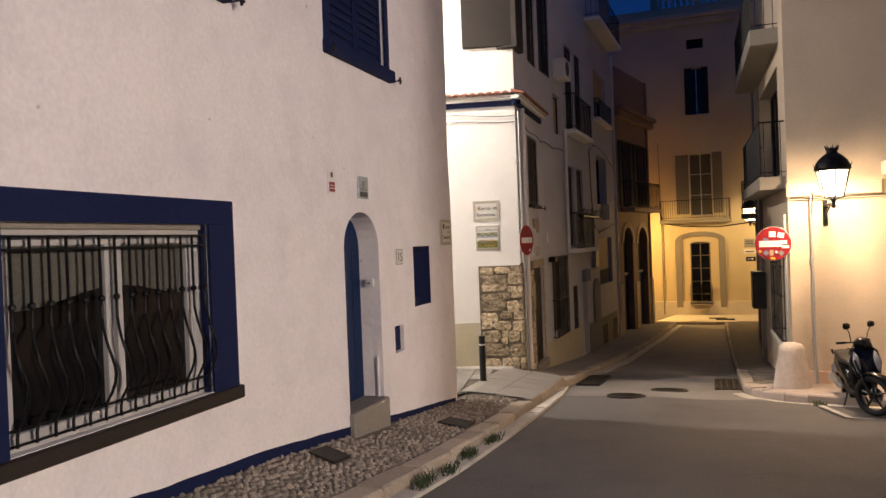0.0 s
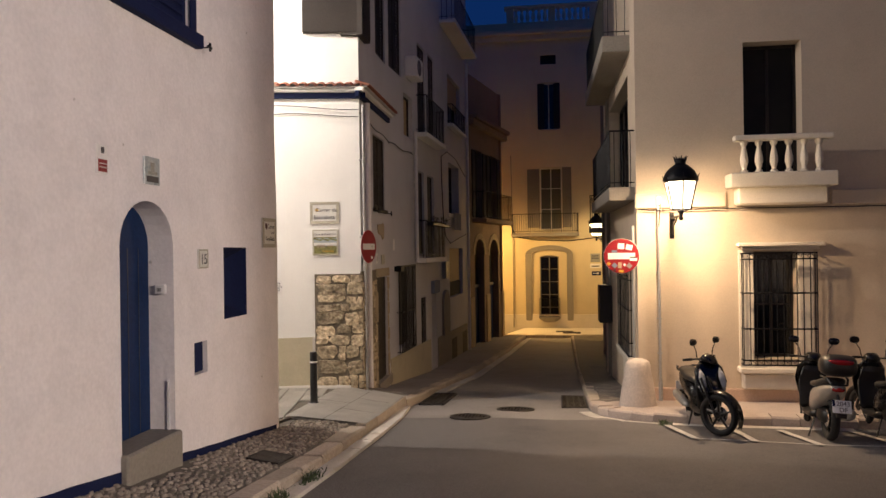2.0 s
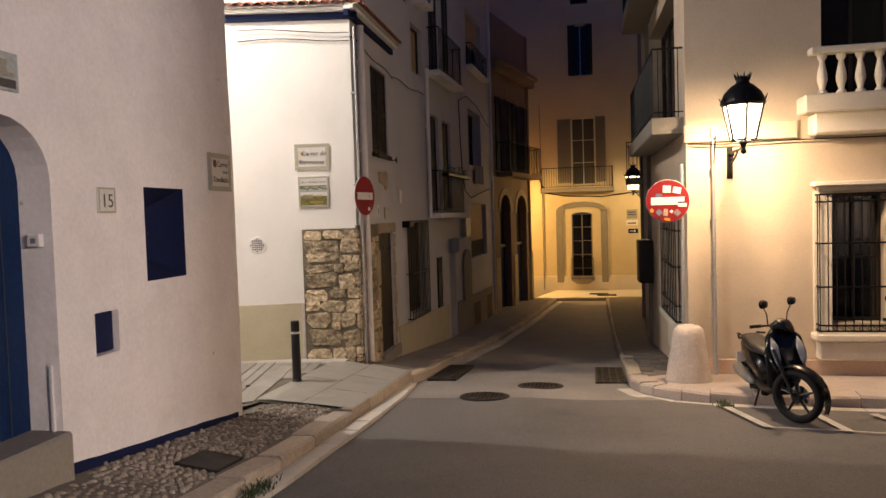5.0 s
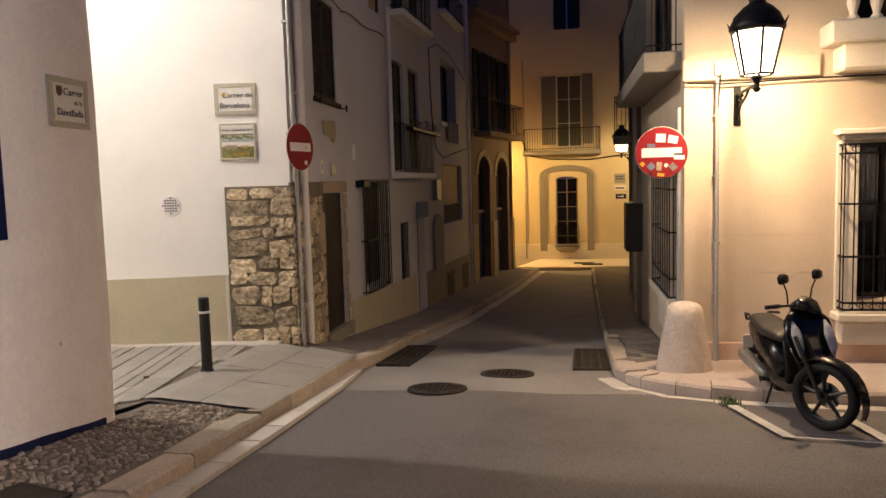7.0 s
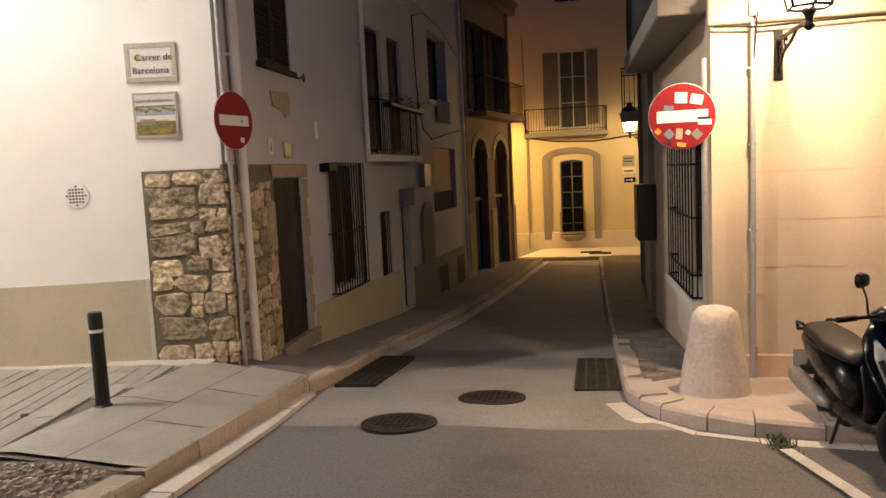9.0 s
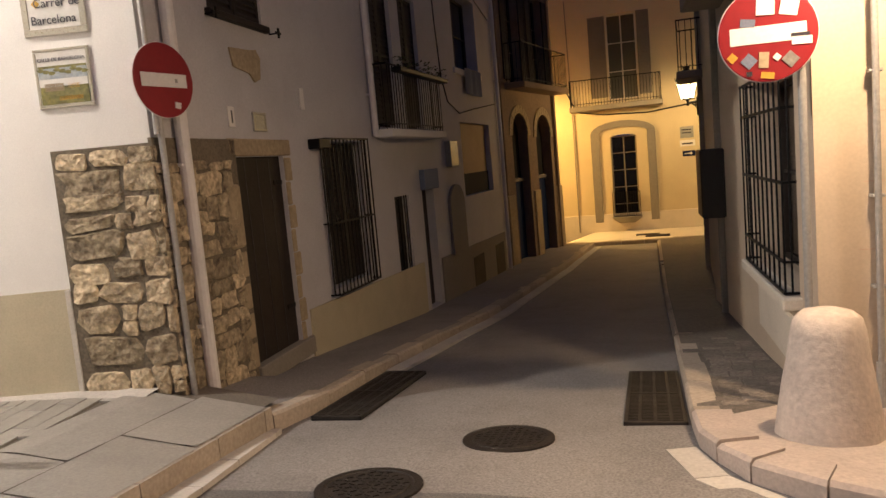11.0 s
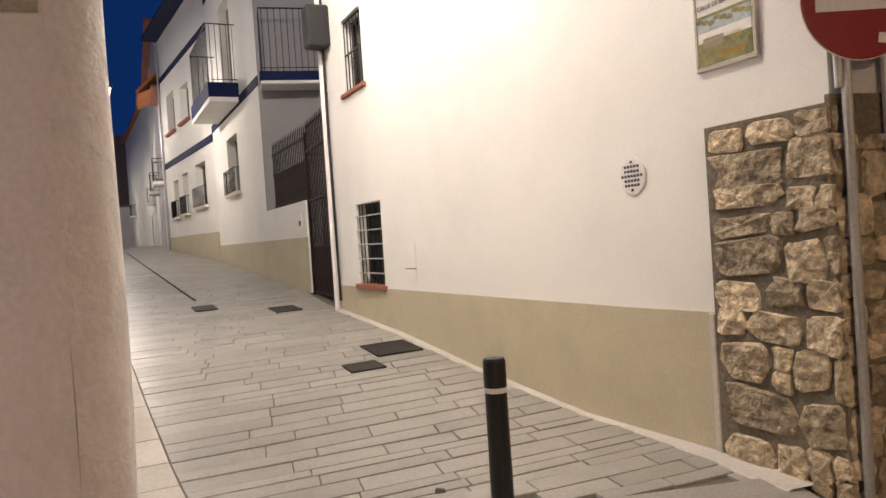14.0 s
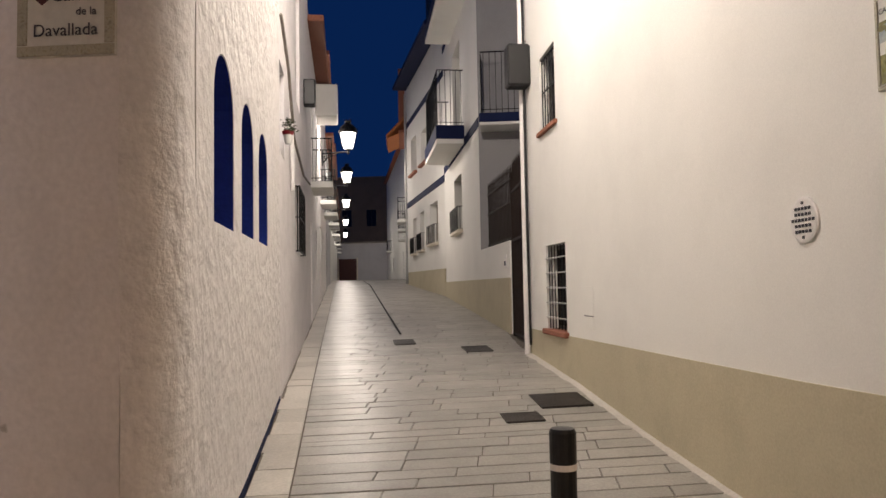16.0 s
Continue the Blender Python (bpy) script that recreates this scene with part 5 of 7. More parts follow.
# ---- ochre house: openings ----
wn = window(HD, MD, UD(0.74), UD(1.6), -0.9, 2.0, 0.25, GREY_WOOD, 2, 5)
bm = bmesh.new()
lathe(bm, [(0.3, -0.95), (0.5, -0.8), (0.52, -0.74)], 20, MD @ Matrix.Translation((UD(1.17), 0.1, 0)))
part("sill", bm, GREY_TRIM, wn, "rounded stone sill", m=Matrix())
grille(HD, MD, UD(0.72), UD(1.62), -0.72, 0.1, 0.08, 12, IRON, (), 0.01)
for u0, u1, z0, z1 in ((0.1, 0.38, -0.9, 2.1), (1.95, 2.22, -0.9, 2.1)):
    slab(HD, MD, "surround_jamb", UD(u0), UD(u1), -0.05, 0.02, z0, z1, GREY_TRIM, "grey stone surround", 0.015)
bm = bmesh.new()
o = arc(UD(0.1), UD(2.22), 2.1, 2.5)
i_ = arc(UD(0.38), UD(1.95), 2.1, 2.28)
prism(bm, o + i_[::-1], -0.05, 0.02)
part("surround_arch", bm, GREY_TRIM, HD, "grey stone arch", m=MD)
wn = window(HD, MD, UD(0.8), UD(1.78), 3.2, 6.0, 0.2, PALE, 2, 3, CURTAIN)
shutter(wn, MD, UD(0.23), UD(0.78), 3.3, 5.95, -0.05, GREY_WOOD, 26), shutter(wn, MD, UD(1.8), UD(2.2), 3.3, 6.0, -0.05, GREY_WOOD, 26)
balcony(HD, MD, UD(-0.5), UD(2.5), 0.6, 3.05, 0.85, 30, GREY_TRIM, 0.16, label="iron railed balcony on a stone slab")
wn = window(HD, MD, UD(0.74), UD(1.74), 7.72, 9.85, 0.2, PALE, 2, 1)
shutter(wn, MD, UD(0.74), UD(1.05), 7.75, 9.8, -0.04, DARK_WOOD, 22), shutter(wn, MD, UD(1.45), UD(1.74), 7.75, 9.8, -0.04, DARK_WOOD, 22)
slab(HD, MD, "vent", UD(0.88), UD(1.58), 0.1, 0.13, 10.67, 11.1, DARK, "dark attic vent", 0)
slab(HD, MD, "base_course", UD(-1.5), UD(4.2), -0.04, 0.02, -1.6, -0.62, PALE, "pale stone base course", 0.015)
slab(HD, MD, "cornice", 0, LD, -0.2, 0.3, 11.75, 12.0, OCHRE, "", 0.03)
slab(HD, MD, "cornice", 0, LD, -0.35, 0.3, 12.0, 12.2, OCHRE, "moulded cornice", 0.03)
slab(HD, MD, "parapet", 0, LD, -0.1, 0.2, 12.2, 12.6, OCHRE, "", 0.02)
bm = bmesh.new()
bal_prof = [(0.07, 0), (0.07, 0.04), (0.04, 0.07), (0.045, 0.1), (0.075, 0.2), (0.07, 0.28), (0.04, 0.42), (0.035, 0.46), (0.06, 0.5), (0.07, 0.53), (0.07, 0.56)]
lathe(bm, bal_prof, 12)
balu = mesh_of("baluster", bm, PALE)
for a, b in ((-0.3, 1.25), (1.6, 3.1)):
    for k in range(6):
        part("baluster", balu, PALE, HD, m=MD @ Matrix.Translation((UD(a + (b - a) * (k + 0.5) / 6), 0.05, 12.6)) @ Matrix.Diagonal((1.3, 1.3, 1.1, 1)))
for u in (-0.6, 1.27, 3.1):
    slab(HD, MD, "parapet_post", UD(u), UD(u) + 0.32, -0.08, 0.2, 12.6, 13.25, OCHRE, "", 0.02)
slab(HD, MD, "parapet_rail", UD(-0.7), UD(3.6), -0.12, 0.22, 13.22, 13.36, OCHRE, "", 0.02)
plaque(MD, UD(3.0), UD(3.42), 1.72, 2.1, "grey metal notice plate on the wall", GREY_METAL, None, 0, ((0.05, 0.25, 0.3, 0.04, INK), (0.05, 0.15, 0.3, 0.04, INK)))
plaque(MD, UD(2.98), UD(3.46), 1.45, 1.65, "white street plate on the ochre wall", SIGN_WHITE, None, 0, ((0.06, 0.06, 0.34, 0.05, INK),))
plaque(MD, UD(3.05), UD(3.45), 1.12, 1.3, "small blue plate with white arrow", BLUE, None, 0, ((0.06, 0.075, 0.2, 0.03, SIGN_WHITE), (0.24, 0.05, 0.06, 0.08, SIGN_WHITE)))
cable(HD, MD, [(UD(-0.6), -0.05, 3.6), (UD(-0.3), -0.08, 2.9), (UD(0.5), -0.05, 2.75), (UD(2), -0.05, 2.68), (UD(3.6), -0.05, 2.85)], 0.025)
cable(HD, MD, [(UD(-0.45), -0.04, -1.2), (UD(-0.45), -0.04, 2.5), (UD(-0.5), -0.04, 6.6)], 0.02, GREY_TRIM)

# ---- cream house: openings ----
slab(HC, MC, "string_course", -0.03, UC(4.36), -0.07, 0.02, 3.02, 3.27, CREAM, "", 0.012)
slab(HC, MC, "string_course", UC(6.05), LC, -0.07, 0.02, 3.02, 3.27, CREAM, "", 0.012)
slab(HC, MC, "skirting", 0.0, LC, -0.035, 0.02, -0.8, -0.09, PEACH, "peach painted skirting", 0.012)
for x in (4.36, 8.2):
    slab(HC, MC, "balcony_base", UC(x) + 0.14, UC(x) + 1.55, -0.32, 0.02, 3.03, 3.32, PALE, "moulded stone balcony base", 0.03)
    bl = slab(HC, MC, "balcony", UC(x), UC(x) + 1.68, -0.42, 0.02, 3.32, 3.56, PALE, "stone balcony with turned balusters", 0.02)
    slab(HC, MC, "handrail", UC(x) + 0.08, UC(x) + 1.62, -0.42, -0.22, 4.09, 4.18, PALE, "", 0.015, parent=bl)
    for k in range(6):
        part("baluster", balu, PALE, bl, m=MC @ Matrix.Translation((UC(x) + 0.24 + 0.235 * k, -0.32, 3.55)) @ Matrix.Diagonal((0.9, 0.9, 0.97, 1)))
    wn = window(HC, MC, UC(x) + 0.32, UC(x) + 1.26, 3.58, 5.82, 0.3, DARK_WOOD, 2, 1, DARK)
    # barred window below
    wn = window(HC, MC, UC(x) + 0.44, UC(x) + 1.16, 0.42, 2.24, 0.28, DARK_WOOD, 2, 2, GLASS)
    slab(HC, MC, "window_hood", UC(x) + 0.17, UC(x) + 1.56, -0.16, 0.02, 2.33, 2.4, PALE, "stone window hood", 0.015)
    slab(HC, MC, "window_hood", UC(x) + 0.24, UC(x) + 1.48, -0.1, 0.02, 2.27, 2.33, PALE, "", 0.01)
    for a, b in ((0.2, 0.44), (1.16, 1.4)):
        slab(HC, MC, "window_jamb", UC(x) + a, UC(x) + b, -0.03, 0.02, 0.3, 2.27, PALE, "pale window jamb", 0.008)
    slab(HC, MC, "window_sill", UC(x) + 0.16, UC(x) + 1.5, -0.24, 0.1, 0.2, 0.3, PALE, "moulded sill", 0.02)
    slab(HC, MC, "window_sill", UC(x) + 0.22, UC(x) + 1.44, -0.16, 0.02, -0.08, 0.2, PALE, "", 0.03)
    gr = grille(HC, MC, UC(x) + 0.23, UC(x) + 1.4, 0.34, 2.22, 0.2, 11, IRON, (0.42, 0.95, 1.55, 2.12), 0.008, True, "black wrought iron window cage")
    for z in (0.38, 2.17):
        for k in range(10):
            u = UC(x) + 0.29 + 1.06 * (k + 0.5) / 10
            bm = bmesh.new()
            tube(bm, [(u + 0.045 * math.cos(a), -0.2, z + 0.03 * math.sin(a)) for a in np.linspace(0, 5, 8)], 0.005, 5)
            part("scroll", bm, IRON, gr, m=MC)
# fine courses in the stucco
for z in (0.75, 1.2, 1.65, 2.1, 2.55):
    for k in range(3):
        u = 0.2 + 0.5 * k + 0.23 * ((z * 7) % 1)
        slab(HC, MC, "joint", u, min(u + 0.42, 1.55), -0.0025, 0.002, z, z + 0.006, PEACH, "", 0)
# corner pipe
bm = bmesh.new()
rod(bm, (UC(3.24), -0.06, -0.34), (UC(3.24), -0.06, 3.05), 0.022, 10)
rod(bm, (UC(3.24), -0.06, -0.34), (UC(3.24), -0.06, 0.0), 0.035, 10)
for z in (0.5, 1.1, 1.9, 2.6):
    box(bm, UC(3.24) - 0.04, UC(3.24) + 0.04, -0.07, 0.01, z, z + 0.02, 0.002)
part("conduit_pipe", bm, STEEL, HC, "grey metal conduit pipe", m=MC)
t = thing("junction_box", MC @ Matrix.Translation((UC(3.24), -0.07, 3.07)), "small white plastic junction box on the string course", "junction box")
bm = bmesh.new()
box(bm, -0.035, 0.035, -0.05, 0.0, 0, 0.15, 0.012)
part("case", bm, SIGN_WHITE, t)
cable(HC, MC, [(UC(2.9), -0.08, 3.0), (UC(3.3), -0.08, 2.97), (UC(4.2), -0.08, 2.99), (UC(6.5), -0.08, 2.98), (UC(11), -0.08, 3.0)], 0.01)
cable(HC, MC, [(UC(3.24), -0.06, 3.04), (UC(3.27), -0.12, 3.1), (UC(3.25), -0.09, 2.8), (UC(3.24), -0.06, 2.6)], 0.008)
# street side of the cream house
wn = window(HC, MCS, UCS(14.4), UCS(12.5), 0.35, 2.05, 0.25, DARK_WOOD, 2, 2)
slab(HC, MCS, "window_sill", UCS(14.5), UCS(12.4), -0.14, 0.1, 0.24, 0.34, PALE, "stone sill", 0.015)
grille(HC, MCS, UCS(14.4), UCS(12.5), 0.36, 2.04, 0.1, 9, IRON, (0.6, 1.2, 1.75), 0.009, True, "black iron window bars")
slab(HC, MCS, "panel", UCS(14.3), UCS(12.6), -0.02, 0.02, -0.3, 0.12, PALE, "", 0.015)
balcony(HC, MCS, UCS(16.6), UCS(12.1), 0.46, 3.42, 1.0, 34, GREY_TRIM, 0.24, label="deep street balcony with iron railing")
wn = window(HC, MCS, UCS(16.9), UCS(13.0), 3.5, 5.6, 0.25, DARK_WOOD, 4, 1)
balcony(HC, MCS, UCS(17.8), UCS(12.6), 0.5, 6.25, 1.0, 30, GREY_TRIM, 0.3, label="upper street balcony with iron railing")
slab(HC, MCS, "signal_box", UCS(17.3), UCS(16.7), -0.3, 0.0, 0.55, 1.45, BLACK_PLASTIC, "tall black wall box", 0.02)
for z in (0.4, 3.2):
    slab(HC, MCS, "downpipe", UCS(17.0) - 0.04, UCS(17.0) + 0.04, -0.08, 0.0, z - 1.2, z + 2.8, GREY_TRIM, "", 0.01)
balcony(HC2, MC2, 5.2, 6.8, 0.5, 3.0, 1.0, 14, GREY_TRIM, 0.16)
window(HC2, MC2, 5.5, 6.5, 3.0, 5.2, 0.2, DARK_WOOD, 2, 2)
slab(HC2, MC2, "downpipe", 6.0, 6.1, -0.1, 0.0, -1.3, 8, GREY_TRIM, "", 0.01)

# ---- street things ----
t = thing("bollard", slope_pose(-2.335, 9.93, -0.05, 0, 0), "black steel bollard with a white ring", "bollard")
bm = bmesh.new()
lathe(bm, [(0.075, 0), (0.075, 0.015), (0.058, 0.03), (0.055, 0.66), (0.055, 0.665), (0.057, 0.67), (0.057, 0.8), (0.05, 0.815), (0.0001, 0.818)], 20)
part("post", bm, BLACK_PLASTIC, t, smooth=False)
bm = bmesh.new()
lathe(bm, [(0.0575, 0.645), (0.0585, 0.648), (0.0585, 0.668), (0.0575, 0.671)], 20)
part("ring", bm, SIGN_WHITE, t, "white reflective ring")

t = thing("stone_bollard", pose(2.8, 11.33, -0.33), "whitewashed conical stone guard at the corner", "stone bollard")
bm = bmesh.new()
prof = [(0.315, 0), (0.31, 0.05), (0.287, 0.2), (0.258, 0.38), (0.23, 0.54), (0.208, 0.69), (0.19, 0.765), (0.14, 0.81), (0.06, 0.828), (0.0001, 0.83)]
for v in lathe(bm, prof, 28):
    v.co += Vector(v.co).normalized() * 0.012 * noise.noise(v.co * 6)
part("stone", bm, BONE, t, smooth=True)


def no_entry(place, turn, pole, ground, label, stickers, top=2.72):
    """A round no-entry sign. turn: degrees round z from facing -y."""
    t = thing("no_entry_sign", pose(pole[0], pole[1], ground), label, "road sign", "no-entry signs")
    bm = bmesh.new()
    rod(bm, (0, 0, -0.05), (0, 0, top - ground), 0.026, 12)
    part("pole", bm, STEEL, t, "galvanised steel pole")
    m = pose(*place, 0, 0, turn)
    bm = bmesh.new()
    lathe(bm, [(0.3, 0.0), (0.303, 0.006), (0.3, 0.014), (0.292, 0.016), (0.0001, 0.016)], 40, pose(0, 0.01, 0, 90))
    disc = part("disc", bm, RED, t, "red round plate", m=m)
    bm = bmesh.new()
    tube(bm, [(0.3 * math.cos(a), 0.004, 0.3 * math.sin(a)) for a in np.linspace(0, 2 * math.pi, 41)], 0.006, 6)
    part("rim", bm, SIGN_WHITE, disc, "pale folded rim")
    bm = bmesh.new()
    box(bm, -0.23, 0.23, -0.0095, -0.004, -0.055, 0.055, 0.001)
    part("bar", bm, SIGN_WHITE, disc, "white bar")
    for z in (-0.15, 0.15):
        bm = bmesh.new()
        box(bm, -0.12, 0.2, 0.008, 0.03, z - 0.015, z + 0.015, 0.003)
        part("clamp", bm, STEEL, disc)
    for x, z, w, h, a, mat in stickers:
        bm = bmesh.new()
        box(bm, -w / 2, w / 2, -0.0115, -0.004, -h / 2, h / 2)
        part("sticker", bm, mat, disc, m=m @ pose(x, 0, z, 0, a, 0))
    return t


no_entry((2.6, 11.78, 2.2), 2, (2.8, 11.83), -0.35, "red and white no-entry sign covered in stickers", (
    (-0.01, 0.17, 0.11, 0.1, 3, SIGN_WHITE), (0.13, 0.15, 0.11, 0.09, 12, SIGN_WHITE), (-0.12, 0.08, 0.09, 0.05, 8, CLOTH), (0.2, -0.06, 0.12, 0.05, 2, SIGN_WHITE), (0.19, -0.025, 0.11, 0.025, 0, INK),
    (-0.12, -0.16, 0.075, 0.075, 45, CLOTH), (-0.03, -0.16, 0.06, 0.1, 5, TAN_STONE), (0.05, -0.15, 0.04, 0.04, 40, SIGN_WHITE), (0.13, -0.17, 0.08, 0.075, 45, GREY_METAL), (-0.22, -0.13, 0.05, 0.05, 45, YELLOW), (-0.01, -0.26, 0.08, 0.04, 10, YELLOW), (-0.12, -0.24, 0.035, 0.03, 0, INK)))
no_entry((-1.905, 11.83, 2.43), 77, (-1.945, 11.76), -0.14, "red and white no-entry sign by the rubble corner", ((0.11, -0.2, 0.06, 0.05, 8, SIGN_WHITE), (0.12, 0.0, 0.025, 0.03, 0, GREY_METAL)))

# ---- covers, drains, lines ----
def round_cover(x, y, r, label):
    gy = (road_z(y + 0.3) - road_z(y - 0.3)) / 0.6
    t = thing("manhole_cover", slope_pose(x, y, road_z(y) + 0.006, 0, gy), label, "manhole cover", "round covers")
    bm = bmesh.new()
    lathe(bm, [(r, -0.03), (r, 0.006), (r - 0.05, 0.008), (r - 0.055, 0.002), (r - 0.07, 0.002), (r - 0.075, 0.009), (0.0001, 0.009)], 32)
    part("cover", bm, MANHOLE, t)
    bm = bmesh.new()
    for k in range(-5, 6):
        for j in range(-5, 6):
            if math.hypot(k, j) * 0.055 < r - 0.1:
                a = 0.6 if (k + j) % 2 else -0.6
                box(bm, -0.02, 0.02, -0.005, 0.005, 0.008, 0.015, 0, pose(k * 0.055, j * 0.055, 0, 0, 0, math.degrees(a)))
    tagged(part("studs", bm, MANHOLE, t), kind="stuff")


round_cover(0.75, 11.53, 0.33, "round cast iron manhole cover in the concrete roadway")
round_cover(0.08, 10.5, 0.33, "round cast iron manhole cover with raised studs")


def grate(x0, x1, y0, y1, label):
    ym = (y0 + y1) / 2
    gy = (road_z(y1) - road_z(y0)) / (y1 - y0)
    t = thing("drain_grate", slope_pose((x0 + x1) / 2, ym, road_z(ym) + 0.008, 0, gy), label, "drain", "drain grates")
    w, h = (x1 - x0) / 2, (y1 - y0) / 2
    bm = bmesh.new()
    box(bm, -w, w, -h, h, -0.04, -0.02)
    part("pit", bm, DARK, t)
    bm = bmesh.new()
    for q in ((-w, w, -h, -h + 0.03), (-w, w, h - 0.03, h), (-w, -w + 0.03, -h, h), (w - 0.03, w, -h, h), (-w, w, -0.015, 0.015)):
        box(bm, q[0], q[1], q[2], q[3], -0.02, 0.006, 0.003)
    part("frame", bm, MANHOLE, t)
    bm = bmesh.new()
    n = int((y1 - y0) / 0.045)
    for k in range(n):
        y = -h + 0.03 + (2 * h - 0.06) * (k + 0.5) / n
        box(bm, -w + 0.02, w - 0.02, y - 0.011, y + 0.011, -0.02, 0.002)
    for k in range(1, 4):
        x = -w + 2 * w * k / 4
        box(bm, x - 0.012, x + 0.012, -h + 0.02, h - 0.02, -0.02, 0.003)
    tagged(part("slats", bm, MANHOLE, t), kind="stuff")


grate(-1.06, -0.6, 12.06, 13.95, "long cast iron drain grate by the kerb")
grate(1.54, 2.0, 11.95, 13.82, "cast iron drain grate beside the corner kerb")


def square_cover(x, y, a, b, z, gx, gy, label, rz=0):
    t = thing("access_cover", slope_pose(x, y, z, gx, gy, rz), label, "access cover", "square covers")
    bm = bmesh.new()
    box(bm, -a, a, -b, b, -0.03, 0.012, 0.004)
    part("plate", bm, MANHOLE, t)
    bm = bmesh.new()
    for q in ((-a, a, -b, -b + 0.02), (-a, a, b - 0.02, b), (-a, -a + 0.02, -b, b), (a - 0.02, a, -b, b)):
        box(bm, q[0] * 1.06, q[1] * 1.06, q[2] * 1.06, q[3] * 1.06, -0.03, 0.014)
    part("frame", bm, MANHOLE, t)


square_cover(-7.25, 10.25, 0.28, 0.26, lane_z(-7.25, 10.2) + 0.006, -0.08, 0, "dark square access cover in the lane paving", 12)
square_cover(-6.55, 9.83, 0.16, 0.18, lane_z(-6.55, 10) + 0.006, -0.08, 0, "small dark access cover in the lane paving", 12)
square_cover(-11.9, 7.9, 0.3, 0.17, lane_z(-11.9, 8) + 0.006, -0.06, 0, "dark drain cover in the middle of the lane", 12)
square_cover(-11.0, 9.2, 0.3, 0.2, lane_z(-11, 9) + 0.004, -0.06, 0, "flat grey cover near the gate", 12)
square_cover(-1.62, 6.36, 0.17, 0.22, road_z(6.36) + 0.155, -0.15, -0.1, "dark access cover in the pebble footway")
square_cover(-1.95, 3.6, 0.13, 0.16, 0.47, -0.3, -0.1, "dark access cover in the pebble footway")
for x, y, a in ((0.6, 31.8, 0.3), (1.8, 31.1, 0.35), (2.1, 30.7, 0.35)):
    square_cover(x, y, a, 0.12, -1.26, 0, 0.03, "dark flat cover in the pale footway")


def painted(points, w=0.1):
    """A worn painted line on the road through ground points."""
    bm = bmesh.new()
    for (x0, y0), (x1, y1) in zip(points, points[1:]):
        d = Vector((x1 - x0, y1 - y0))
        s = Vector((-d.y, d.x)).normalized() * w / 2
        n = max(1, int(d.length / 0.3))
        loft(bm, [[(x0 + d.x * k / n + q * s.x, y0 + d.y * k / n + q * s.y, road_z(y0 + d.y * k / n + q * s.y) + 0.026) for q in (-1, 1)] for k in range(n + 1)])
    return bm


for pts in (((3.05, 9.95), (3.27, 8.85)), ((3.92, 9.75), (4.0, 8.75)), ((4.55, 9.7), (4.75, 8.6)), ((5.5, 9.8), (5.75, 8.6)), ((3.27, 8.85), (4.0, 8.75), (4.75, 8.6), (5.75, 8.6), 0.03)):
    wide = pts[-1] if isinstance(pts[-1], float) else 0.1
    tagged(part("parking_line", painted(pts[:-1] if isinstance(pts[-1], float) else pts, wide), LINE), "worn white painted parking line on the asphalt", "road marking", "parking lines", "structure")

# ---- scooters ----
def ring_loft(bm, sections, n=14, power=2.6):
    """A body skinned over rounded sections (x, z, half width, half height, lean)."""
    rings = []
    for x, z, w, h, lean in sections:
        r = []
        for k in range(n):
            a = 2 * math.pi * k / n
            c, s = math.cos(a), math.sin(a)
            yy = w * math.copysign(abs(c) ** (2 / power), c)
            zz = h * math.copysign(abs(s) ** (2 / power), s)
            r.append(bm.verts.new((x - zz * math.sin(lean), yy, z + zz * math.cos(lean))))
        rings.append(r)
    for a, b in zip(rings, rings[1:]):
        for k in range(n):
            bm.faces.new((a[k], a[(k + 1) % n], b[(k + 1) % n], b[k]))
    bm.faces.new(rings[0][::-1]), bm.faces.new(rings[-1])


def wheel(t, m, r, width, tyre_label=""):
    bm = bmesh.new()
    tw = width / 2
    prof = [(r - 0.075, -tw * 0.7), (r - 0.03, -tw), (r - 0.008, -tw * 0.6), (r, 0), (r - 0.008, tw * 0.6), (r - 0.03, tw), (r - 0.075, tw * 0.7), (r - 0.08, 0)]
    n = 32
    rings = [[bm.verts.new((q * math.cos(a), y, q * math.sin(a))) for q, y in prof] for a in [2 * math.pi * k / n for k in range(n)]]
    for i in range(n):
        a, b = rings[i], rings[(i + 1) % n]
        for k in range(len(prof)):
            bm.faces.new((a[k], a[(k + 1) % len(prof)], b[(k + 1) % len(prof)], b[k]))
    w = part("wheel", bm, RUBBER, t, "black rubber tyre", m=m, smooth=True)
    bm = bmesh.new()
    rr = r - 0.075
    tube(bm, [(rr * math.cos(a), 0, rr * math.sin(a)) for a in np.linspace(0, 2 * math.pi, 33)], 0.014, 6)
    for k in range(5):
        a = k * 2 * math.pi / 5 + 0.3
        rod(bm, (0.03 * math.cos(a), 0, 0.03 * math.sin(a)), (rr * math.cos(a), 0, rr * math.sin(a)), 0.02, 6, 0.012)
    lathe(bm, [(0.045, -0.05), (0.045, 0.05)], 14, pose(0, 0, 0, 90))
    part("rim", bm, BLACK_PLASTIC, w, "dark cast spoked rim")
    bm = bmesh.new()
    lathe(bm, [(0.11, 0.0), (0.11, 0.004), (0.06, 0.004), (0.06, 0.0)], 24, pose(0, 0.045, 0, 90))
    part("brake_disc", bm, CHROME, w, "steel brake disc")
    return w


